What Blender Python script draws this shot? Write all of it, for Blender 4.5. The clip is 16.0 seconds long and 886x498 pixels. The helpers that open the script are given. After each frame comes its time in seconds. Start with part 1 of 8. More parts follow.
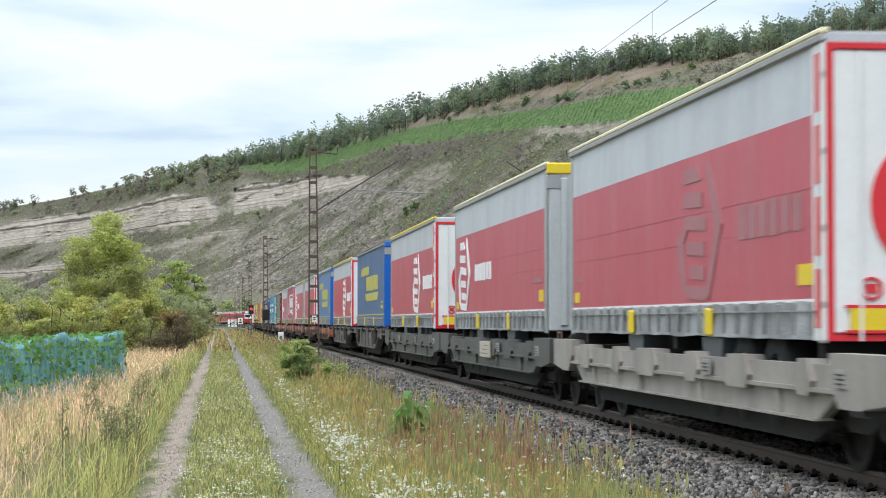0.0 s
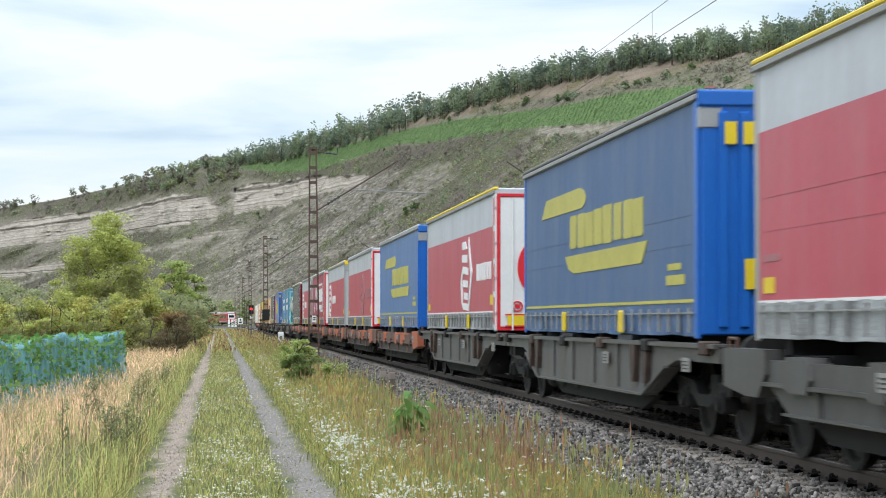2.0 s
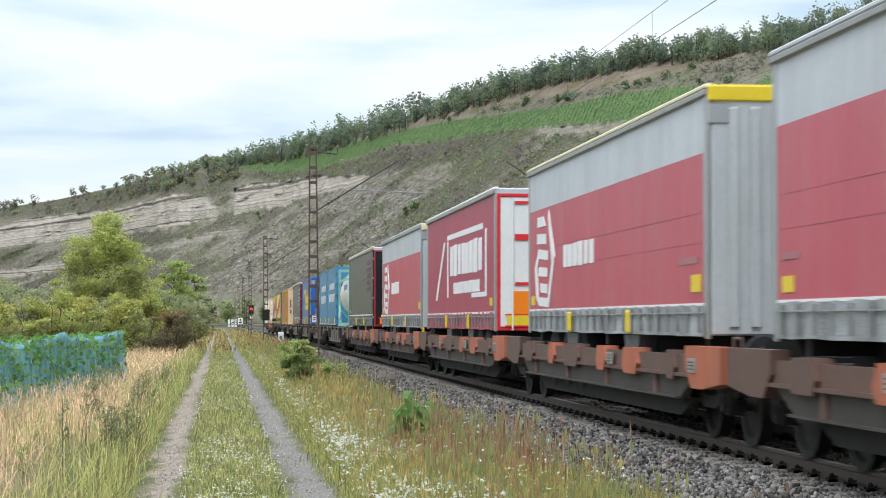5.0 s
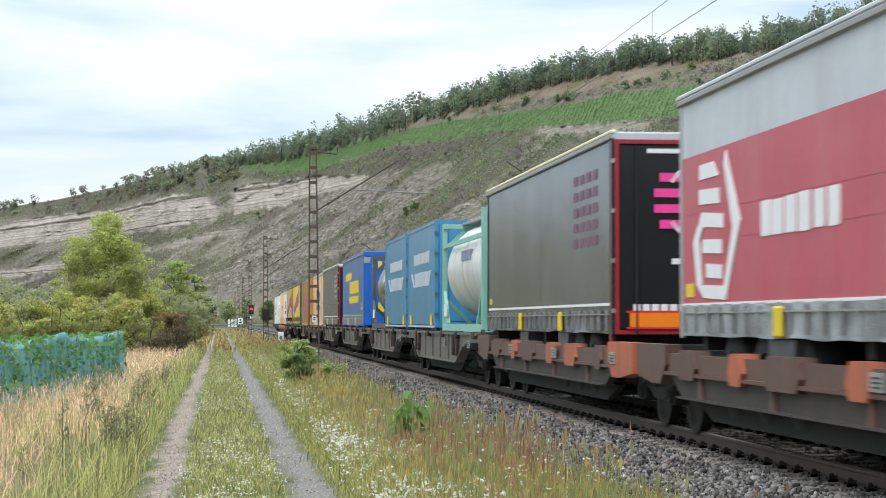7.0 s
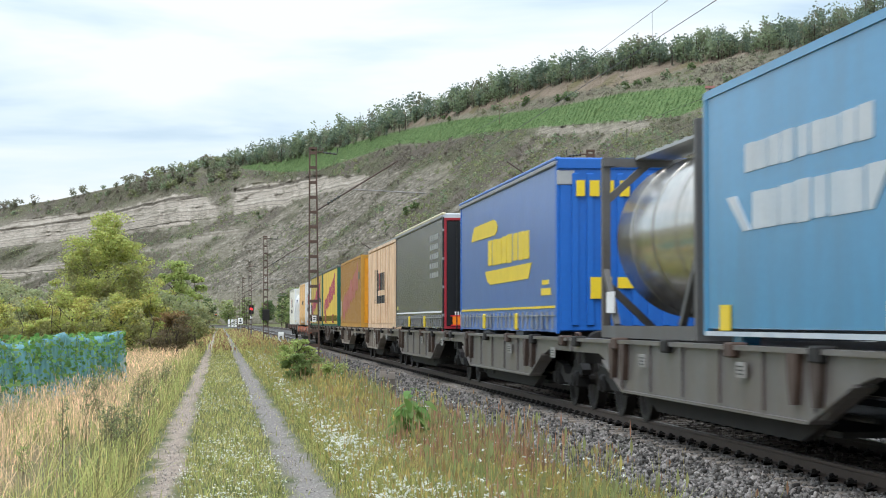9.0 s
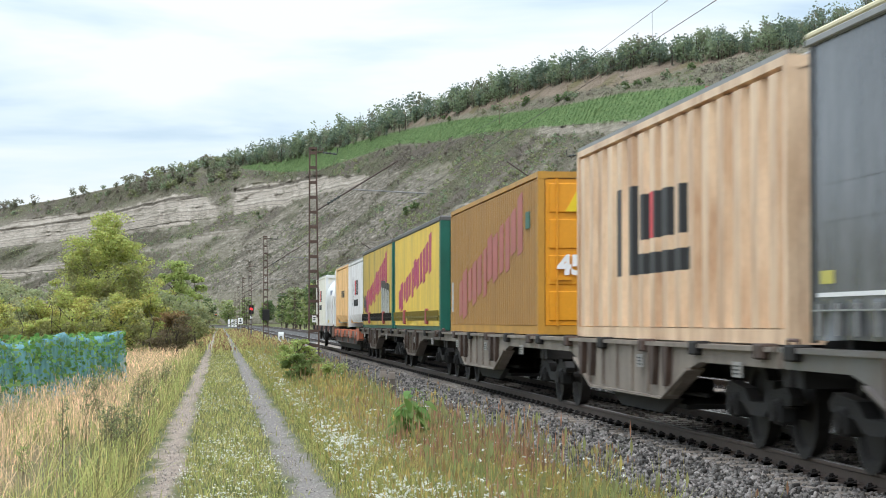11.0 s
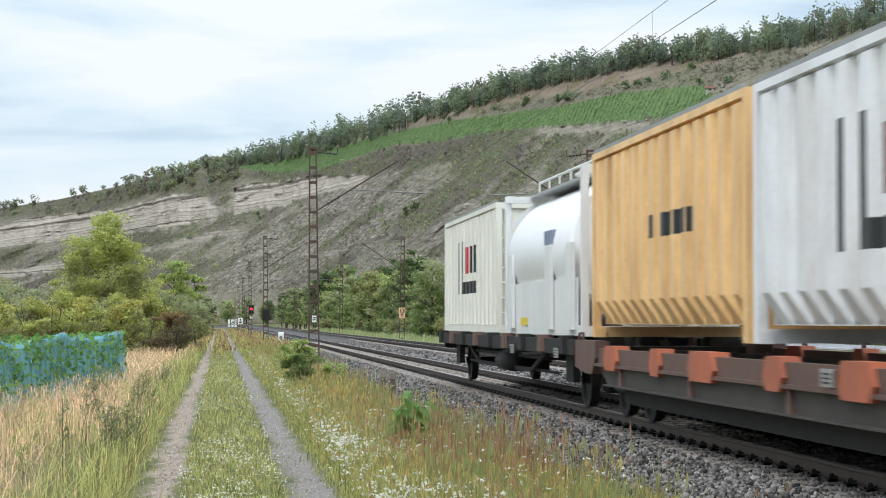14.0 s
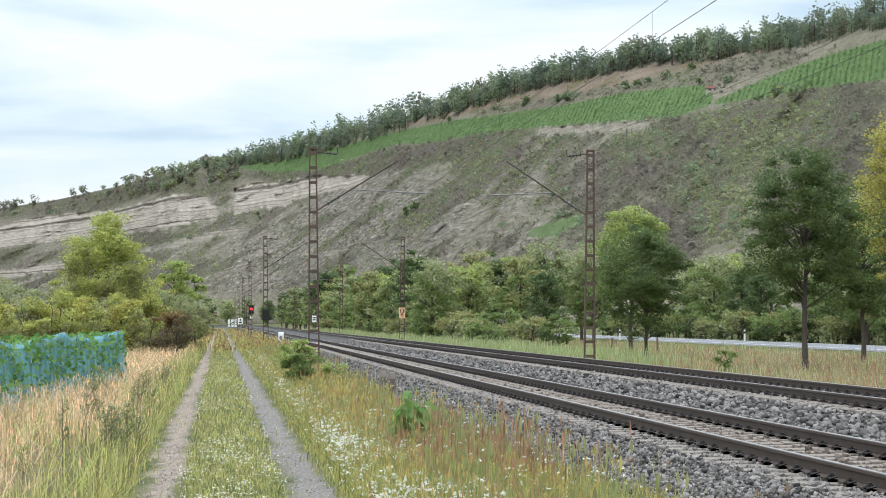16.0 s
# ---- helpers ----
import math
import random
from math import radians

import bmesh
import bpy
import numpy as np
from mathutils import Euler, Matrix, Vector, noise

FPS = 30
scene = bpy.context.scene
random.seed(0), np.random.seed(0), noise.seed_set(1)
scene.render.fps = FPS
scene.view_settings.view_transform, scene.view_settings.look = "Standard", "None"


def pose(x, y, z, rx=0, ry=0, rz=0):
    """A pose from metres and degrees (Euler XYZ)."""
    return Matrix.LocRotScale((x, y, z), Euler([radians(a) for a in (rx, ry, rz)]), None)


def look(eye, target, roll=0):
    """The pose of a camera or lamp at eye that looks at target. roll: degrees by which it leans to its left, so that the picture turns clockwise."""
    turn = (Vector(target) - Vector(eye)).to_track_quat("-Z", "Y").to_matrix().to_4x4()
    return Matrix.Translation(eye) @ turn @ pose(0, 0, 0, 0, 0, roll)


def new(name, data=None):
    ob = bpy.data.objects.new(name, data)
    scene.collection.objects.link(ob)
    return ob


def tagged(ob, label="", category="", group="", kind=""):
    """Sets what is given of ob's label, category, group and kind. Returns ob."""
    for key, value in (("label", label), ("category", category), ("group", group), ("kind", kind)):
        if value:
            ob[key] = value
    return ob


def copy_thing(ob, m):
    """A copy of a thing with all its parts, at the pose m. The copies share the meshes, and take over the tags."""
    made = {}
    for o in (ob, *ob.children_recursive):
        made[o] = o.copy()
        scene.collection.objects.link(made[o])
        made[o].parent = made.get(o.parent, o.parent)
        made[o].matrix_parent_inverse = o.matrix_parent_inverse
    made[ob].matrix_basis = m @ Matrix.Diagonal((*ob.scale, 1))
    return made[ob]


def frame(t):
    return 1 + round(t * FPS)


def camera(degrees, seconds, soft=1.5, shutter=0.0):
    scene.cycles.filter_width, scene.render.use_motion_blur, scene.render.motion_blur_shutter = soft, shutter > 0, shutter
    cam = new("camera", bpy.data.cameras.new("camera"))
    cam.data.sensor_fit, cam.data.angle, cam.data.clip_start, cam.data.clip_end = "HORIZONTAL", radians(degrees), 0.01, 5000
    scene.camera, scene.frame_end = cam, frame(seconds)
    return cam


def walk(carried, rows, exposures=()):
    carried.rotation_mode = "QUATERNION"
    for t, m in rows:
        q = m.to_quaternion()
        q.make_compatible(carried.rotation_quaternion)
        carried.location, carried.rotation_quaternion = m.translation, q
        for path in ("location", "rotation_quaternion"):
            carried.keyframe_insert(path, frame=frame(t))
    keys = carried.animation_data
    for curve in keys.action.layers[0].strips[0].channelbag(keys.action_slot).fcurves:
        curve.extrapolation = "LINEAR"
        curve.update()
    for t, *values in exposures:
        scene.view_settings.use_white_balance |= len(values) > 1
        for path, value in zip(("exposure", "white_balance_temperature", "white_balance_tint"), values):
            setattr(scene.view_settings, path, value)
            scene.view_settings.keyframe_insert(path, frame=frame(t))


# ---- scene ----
# ---- camera ----
LENS = 24.1
cam = camera(LENS, 16.0, soft=1.0, shutter=0.27)
EYE = Vector((0.0, 0.0, 1.38))
VIEW = EYE + Vector((0.10686, 0.99366, 0.03485)) * 100
walk(cam, [(0.0, look(EYE, VIEW)), (16.0, look(EYE, VIEW))], exposures=[(0.0, 0.38, 6350, 12), (12.5, 0.39, 6350, 12), (13.8, 0.33, 6350, 12), (14.6, 0.22, 6350, 12), (15.2, 0.24, 6350, 12), (16.0, 0.38, 6350, 12)])

# ---- sky and sun ----
SUN_ELEVATION, SUN_AZIMUTH = radians(56), radians(215)
world = bpy.data.worlds.new("overcast_sky")
scene.world = world
world.use_nodes = True
wt = world.node_tree
wt.nodes.clear()


def wnode(kind, **props):
    n = wt.nodes.new(kind)
    for k, v in props.items():
        setattr(n, k, v)
    return n


w_out = wnode("ShaderNodeOutputWorld")
w_sky = wnode("ShaderNodeTexSky", sky_type="NISHITA", sun_disc=False, sun_elevation=SUN_ELEVATION, sun_rotation=SUN_AZIMUTH)
w_bg_sky = wnode("ShaderNodeBackground")
w_bg_sky.inputs["Strength"].default_value = 0.10
w_bg_cloud = wnode("ShaderNodeBackground")
w_co = wnode("ShaderNodeTexCoord")
w_sep = wnode("ShaderNodeSeparateXYZ")
w_map = wnode("ShaderNodeMapping")
w_map.inputs["Scale"].default_value = (3.0, 3.0, 17.0)
w_map.inputs["Rotation"].default_value = (0.0, radians(-4), 0.0)
w_n1 = wnode("ShaderNodeTexNoise")
w_n1.inputs["Scale"].default_value, w_n1.inputs["Detail"].default_value, w_n1.inputs["Roughness"].default_value = 1.6, 5.0, 0.5
w_n1.inputs["Distortion"].default_value = 0.25
w_ramp = wnode("ShaderNodeValToRGB")
w_ramp.color_ramp.elements[0].position, w_ramp.color_ramp.elements[0].color = 0.38, (0.49, 0.62, 0.72, 1)
w_ramp.color_ramp.elements[1].position, w_ramp.color_ramp.elements[1].color = 0.60, (0.80, 0.84, 0.85, 1)
e = w_ramp.color_ramp.elements.new(0.47)
e.color = (0.64, 0.75, 0.81, 1)
w_mix = wnode("ShaderNodeMixShader")
w_mix.inputs[0].default_value = 0.88
wl = wt.links.new
# an overcast dome brightens from the horizon to the zenith
w_up = wnode("ShaderNodeMath", operation="MAXIMUM")
w_up.inputs[1].default_value = 0.0
w_sq = wnode("ShaderNodeMath", operation="POWER")
w_sq.inputs[1].default_value = 2.0
w_dome = wnode("ShaderNodeMath", operation="MULTIPLY_ADD")
w_dome.inputs[1].default_value, w_dome.inputs[2].default_value = 2.3, 0.97
wl(w_co.outputs["Generated"], w_sep.inputs[0])
wl(w_sep.outputs["Z"], w_up.inputs[0])
wl(w_up.outputs[0], w_sq.inputs[0])
wl(w_sq.outputs[0], w_dome.inputs[0])
wl(w_dome.outputs[0], w_bg_cloud.inputs["Strength"])
wl(w_co.outputs["Generated"], w_map.inputs["Vector"])
wl(w_map.outputs[0], w_n1.inputs["Vector"])
wl(w_n1.outputs["Fac"], w_ramp.inputs[0])
wl(w_ramp.outputs[0], w_bg_cloud.inputs["Color"])
wl(w_sky.outputs[0], w_bg_sky.inputs["Color"])
wl(w_bg_sky.outputs[0], w_mix.inputs[1])
wl(w_bg_cloud.outputs[0], w_mix.inputs[2])
wl(w_mix.outputs[0], w_out.inputs["Surface"])
sun_data = bpy.data.lights.new("sun", "SUN")
sun_data.energy, sun_data.angle, sun_data.color = 1.1, radians(30), (1.0, 0.96, 0.9)
sun = new("sun", sun_data)
sun_from = Vector((math.sin(SUN_AZIMUTH) * math.cos(SUN_ELEVATION), math.cos(SUN_AZIMUTH) * math.cos(SUN_ELEVATION), math.sin(SUN_ELEVATION)))
sun.matrix_world = look(sun_from * 50, (0, 0, 0))

# ---- layout, in metres; x across the track, y along it, z up from the near rail's top ----
NEAR_X, FAR_X, FAR_Z = 6.75, 10.95, 0.19
CURVE_START, CURVE_R = 560.0, 620.0
PATH_Z = -0.52


def bend(s):
    """Sideways shift of the line where it swings away in the distance."""
    a = max(0.0, s - CURVE_START)
    return -(CURVE_R - math.sqrt(max(1.0, CURVE_R * CURVE_R - min(a, 400.0) ** 2))) - max(0.0, a - 400.0) * 0.8


# ---- materials ----
MATS = {}


def mat(name, base, rough=0.65, metal=0.0, var=0.18, scale=3.0, bump=0.15, dirt=None, dirt_amt=0.0, stretch=(1, 1, 1), hue=0.0, island=False, spec=0.4, coat=0.0):
    """A procedural surface: base colour varied at two scales, optional dirt or painted sheen, gloss and relief."""
    if name in MATS:
        return MATS[name]
    m = bpy.data.materials.new(name)
    m.use_nodes = True
    nt = m.node_tree
    nt.nodes.clear()
    N, Lk = nt.nodes.new, nt.links.new
    out, bs = N("ShaderNodeOutputMaterial"), N("ShaderNodeBsdfPrincipled")
    Lk(bs.outputs[0], out.inputs[0])
    co, mp = N("ShaderNodeTexCoord"), N("ShaderNodeMapping")
    mp.inputs["Scale"].default_value = stretch
    Lk(co.outputs["Object"], mp.inputs[0])
    n1, n2 = N("ShaderNodeTexNoise"), N("ShaderNodeTexNoise")
    n1.inputs["Scale"].default_value, n1.inputs["Detail"].default_value = scale, 4
    n2.inputs["Scale"].default_value, n2.inputs["Detail"].default_value = scale * 11, 3
    Lk(mp.outputs[0], n1.inputs["Vector"]), Lk(mp.outputs[0], n2.inputs["Vector"])
    add = N("ShaderNodeMath")
    add.operation = "ADD"
    Lk(n1.outputs["Fac"], add.inputs[0]), Lk(n2.outputs["Fac"], add.inputs[1])
    rng = N("ShaderNodeMapRange")
    rng.inputs["From Min"].default_value, rng.inputs["From Max"].default_value = 0.6, 1.4
    rng.inputs["To Min"].default_value, rng.inputs["To Max"].default_value = 1 - var, 1 + var
    Lk(add.outputs[0], rng.inputs["Value"])
    hsv = N("ShaderNodeHueSaturation")
    hsv.inputs["Color"].default_value = (*base, 1)
    last = rng.outputs[0]
    if island:
        gi, oi = N("ShaderNodeNewGeometry"), N("ShaderNodeObjectInfo")
        r2 = N("ShaderNodeMapRange")
        r2.inputs["To Min"].default_value, r2.inputs["To Max"].default_value = 1 - island, 1 + island
        Lk(gi.outputs["Random Per Island"], r2.inputs["Value"])
        mu = N("ShaderNodeMath")
        mu.operation = "MULTIPLY"
        Lk(last, mu.inputs[0]), Lk(r2.outputs[0], mu.inputs[1])
        last = mu.outputs[0]
        r3 = N("ShaderNodeMapRange")
        r3.inputs["To Min"].default_value, r3.inputs["To Max"].default_value = 0.5 - hue, 0.5 + hue
        ad = N("ShaderNodeMath")
        ad.operation = "ADD"
        ad.use_clamp = False
        Lk(gi.outputs["Random Per Island"], ad.inputs[0]), Lk(oi.outputs["Random"], ad.inputs[1])
        fr = N("ShaderNodeMath")
        fr.operation = "FRACT"
        Lk(ad.outputs[0], fr.inputs[0])
        Lk(fr.outputs[0], r3.inputs["Value"])
        Lk(r3.outputs[0], hsv.inputs["Hue"])
    Lk(last, hsv.inputs["Value"])
    colour = hsv.outputs[0]
    if dirt:
        n3 = N("ShaderNodeTexNoise")
        n3.inputs["Scale"].default_value, n3.inputs["Detail"].default_value, n3.inputs["Roughness"].default_value = 1.3, 6, 0.65
        mp3 = N("ShaderNodeMapping")
        mp3.inputs["Scale"].default_value = (1.0, 1.6, 0.35)
        Lk(co.outputs["Object"], mp3.inputs[0]), Lk(mp3.outputs[0], n3.inputs["Vector"])
        cr = N("ShaderNodeMapRange")
        cr.inputs["From Min"].default_value, cr.inputs["From Max"].default_value = 0.42, 0.75
        cr.inputs["To Min"].default_value, cr.inputs["To Max"].default_value = 0.0, dirt_amt
        Lk(n3.outputs["Fac"], cr.inputs["Value"])
        mx = N("ShaderNodeMix")
        mx.data_type = "RGBA"
        Lk(cr.outputs[0], mx.inputs["Factor"]), Lk(colour, mx.inputs["A"])
        mx.inputs["B"].default_value = (*dirt, 1)
        colour = mx.outputs["Result"]
    Lk(colour, bs.inputs["Base Color"])
    bs.inputs["Roughness"].default_value, bs.inputs["Metallic"].default_value = rough, metal
    bs.inputs["Specular IOR Level"].default_value = spec
    if coat:
        bs.inputs["Coat Weight"].default_value = coat
    if bump:
        bp = N("ShaderNodeBump")
        bp.inputs["Strength"].default_value, bp.inputs["Distance"].default_value = bump, 0.02
        Lk(add.outputs[0], bp.inputs["Height"]), Lk(bp.outputs[0], bs.inputs["Normal"])
    MATS[name] = m
    return m


def glow(name, colour, strength):
    if name in MATS:
        return MATS[name]
    m = bpy.data.materials.new(name)
    m.use_nodes = True
    bs = m.node_tree.nodes["Principled BSDF"]
    bs.inputs["Base Color"].default_value = (*colour, 1)
    bs.inputs["Emission Color"].default_value, bs.inputs["Emission Strength"].default_value = (*colour, 1), strength
    MATS[name] = m
    return m


# ---- mesh helpers ----
class Shape:
    """Collects points and faces; turned into one mesh by part()."""

    def __init__(self):
        self.v, self.f, self.m = [], [], []

    def add(self, vs, fs, m=0):
        o = len(self.v)
        self.v += [tuple(p) for p in vs]
        self.f += [tuple(i + o for i in q) for q in fs]
        self.m += [m] * len(fs)
        return self

    def box(self, x0, x1, y0, y1, z0, z1, m=0, bev=0.0):
        if bev <= 0:
            vs = [(x, y, z) for z in (z0, z1) for y in (y0, y1) for x in (x0, x1)]
            fs = [(0, 2, 3, 1), (4, 5, 7, 6), (0, 1, 5, 4), (2, 6, 7, 3), (0, 4, 6, 2), (1, 3, 7, 5)]
            return self.add(vs, fs, m)
        b = min(bev, (x1 - x0) / 2.01, (y1 - y0) / 2.01, (z1 - z0) / 2.01)
        bm = bmesh.new()
        bmesh.ops.create_cube(bm, size=1.0)
        for v in bm.verts:
            v.co = ((x0 + x1) / 2 + v.co.x * (x1 - x0), (y0 + y1) / 2 + v.co.y * (y1 - y0), (z0 + z1) / 2 + v.co.z * (z1 - z0))
        bmesh.ops.bevel(bm, geom=list(bm.edges), offset=b, segments=1, affect="EDGES")
        bm.verts.index_update()
        self.add([v.co[:] for v in bm.verts], [[v.index for v in f.verts] for f in bm.faces], m)
        bm.free()
        return self

    def bar(self, p, q, r, sides=6, m=0, r2=None, caps=True):
        p, q = Vector(p), Vector(q)
        d = (q - p).normalized()
        u = d.cross(Vector((0, 0, 1)) if abs(d.z) < 0.9 else Vector((1, 0, 0))).normalized()
        w = d.cross(u)
        r2 = r if r2 is None else r2
        vs = []
        for c, rr in ((p, r), (q, r2)):
            vs += [c + (u * math.cos(6.28318 * i / sides) + w * math.sin(6.28318 * i / sides)) * rr for i in range(sides)]
        fs = [(i, (i + 1) % sides, sides + (i + 1) % sides, sides + i) for i in range(sides)]
        if caps:
            fs += [tuple(range(sides))[::-1], tuple(range(sides, 2 * sides))]
        return self.add(vs, fs, m)

    def strut(self, p, q, a, b, m=0):
        """A square bar a by b from p to q."""
        p, q = Vector(p), Vector(q)
        d = (q - p).normalized()
        u = d.cross(Vector((0, 0, 1)) if abs(d.z) < 0.9 else Vector((1, 0, 0))).normalized()
        w = d.cross(u)
        vs = [c + u * a * i / 2 + w * b * j / 2 for c in (p, q) for i, j in ((-1, -1), (1, -1), (1, 1), (-1, 1))]
        return self.add(vs, [(0, 1, 5, 4), (1, 2, 6, 5), (2, 3, 7, 6), (3, 0, 4, 7), (3, 2, 1, 0), (4, 5, 6, 7)], m)

    def prism(self, outline, x0, x1, m=0):
        """An outline in (y, z) pushed along x."""
        n = len(outline)
        vs = [(x0, y, z) for y, z in outline] + [(x1, y, z) for y, z in outline]
        fs = [(i, (i + 1) % n, n + (i + 1) % n, n + i) for i in range(n)] + [tuple(range(n))[::-1], tuple(range(n, 2 * n))]
        return self.add(vs, fs, m)

    def sweep(self, outline, stations, m=0):
        """An outline in (x, z) carried along stations (x, y, z)."""
        n = len(outline)
        vs = [(sx + x, sy, sz + z) for sx, sy, sz in stations for x, z in outline]
        fs = [(k * n + i, k * n + (i + 1) % n, (k + 1) * n + (i + 1) % n, (k + 1) * n + i) for k in range(len(stations) - 1) for i in range(n)]
        fs += [tuple(range(n))[::-1], tuple((len(stations) - 1) * n + i for i in range(n))]
        return self.add(vs, fs, m)

    def lathe(self, profile, axis="y", sides=20, m=0, at=(0, 0, 0)):
        """A profile of (along, radius) turned round an axis."""
        vs, n = [], len(profile)
        for k in range(sides):
            c, s = math.cos(6.28318 * k / sides), math.sin(6.28318 * k / sides)
            for a, r in profile:
                p = {"y": (r * c, a, r * s), "x": (a, r * c, r * s), "z": (r * c, r * s, a)}[axis]
                vs.append((p[0] + at[0], p[1] + at[1], p[2] + at[2]))
        fs = [(k * n + i, k * n + i + 1, ((k + 1) % sides) * n + i + 1, ((k + 1) % sides) * n + i) for k in range(sides) for i in range(n - 1)]
        return self.add(vs, fs, m)


def mesh_of(name, sh, mats, smooth=False):
    me = bpy.data.meshes.new(name)
    me.from_pydata(sh.v, [], sh.f)
    for m in mats if isinstance(mats, (list, tuple)) else [mats]:
        me.materials.append(m)
    if any(sh.m):
        me.polygons.foreach_set("material_index", sh.m)
    if smooth:
        me.polygons.foreach_set("use_smooth", [True] * len(sh.f))
    bm = bmesh.new()
    bm.from_mesh(me)
    bmesh.ops.recalc_face_normals(bm, faces=bm.faces)
    bm.to_mesh(me)
    bm.free()
    me.update()
    return me


def part(name, sh, mats, parent=None, label="", smooth=False):
    ob = new(name, mesh_of(name, sh, mats, smooth))
    if parent:
        ob.parent = parent
    return tagged(ob, label)


def again(name, ob, parent, m):
    """Another part on the same mesh."""
    o = new(name, ob.data)
    o.parent = parent
    o.matrix_basis = m
    return o


def raw_mesh(name, verts, faces, mats, mat_index=None, smooth=False):
    """A large mesh straight from arrays; faces all have the same number of corners."""
    verts, faces = np.asarray(verts, dtype=np.float32), np.asarray(faces, dtype=np.int32)
    me = bpy.data.meshes.new(name)
    me.vertices.add(len(verts))
    me.vertices.foreach_set("co", verts.ravel())
    k = faces.shape[1]
    me.loops.add(faces.size)
    me.loops.foreach_set("vertex_index", faces.ravel())
    me.polygons.add(len(faces))
    me.polygons.foreach_set("loop_start", np.arange(0, faces.size, k, dtype=np.int32))
    for m in mats if isinstance(mats, (list, tuple)) else [mats]:
        me.materials.append(m)
    if mat_index is not None:
        me.polygons.foreach_set("material_index", np.asarray(mat_index, dtype=np.int32))
    if smooth:
        me.polygons.foreach_set("use_smooth", np.ones(len(faces), dtype=bool))
    me.update(calc_edges=True)
    me.validate()
    return me


def thing(name, label, category, m=None, group="", kind=""):
    ob = new(name)
    if m is not None:
        ob.matrix_basis = m
    return tagged(ob, label, category, group, kind)


rng = np.random.default_rng(7)


def fbm(x, y, octaves=4, seed=0):
    """Smooth value noise on arrays, about -1 to 1."""
    x, y = np.asarray(x, dtype=float), np.asarray(y, dtype=float)
    tot, amp, s = np.zeros(np.broadcast(x, y).shape), 0.5, 0.0
    for o in range(octaves):
        xi, yi = np.floor(x), np.floor(y)
        fx, fy = x - xi, y - yi
        fx, fy = fx * fx * (3 - 2 * fx), fy * fy * (3 - 2 * fy)

        def h(a, b):
            q = np.sin(a * 127.1 + b * 311.7 + seed * 74.7 + o * 19.3) * 43758.5453
            return (q - np.floor(q)) * 2 - 1
        tot += amp * ((h(xi, yi) * (1 - fx) + h(xi + 1, yi) * fx) * (1 - fy) + (h(xi, yi + 1) * (1 - fx) + h(xi + 1, yi + 1) * fx) * fy)
        s += amp
        amp, x, y = amp * 0.5, x * 2.03 + 11.3, y * 2.03 + 5.7
    return tot / s
# ---- ground ----
def ground_z(x, y):
    """Height of the ground sheet across the line: field, path, ballast bed, verge, road."""
    x, y = np.asarray(x, dtype=float), np.asarray(y, dtype=float)
    pts = [(-400, -0.9), (-12, -0.75), (-6, -0.62), (-1.5, -0.5), (-0.69, -0.56), (0.15, -0.5), (1.0, -0.56), (1.6, -0.5), (3.7, -0.52), (4.5, -0.42),
           (5.4, -0.215), (8.2, -0.215), (9.4, -0.04), (12.4, -0.03), (13.6, -0.4), (17, -0.58), (36, -0.6), (38, -0.42), (46, -0.36), (49, -0.5), (400, -0.3)]
    return np.interp(x, [p[0] for p in pts], [p[1] for p in pts])


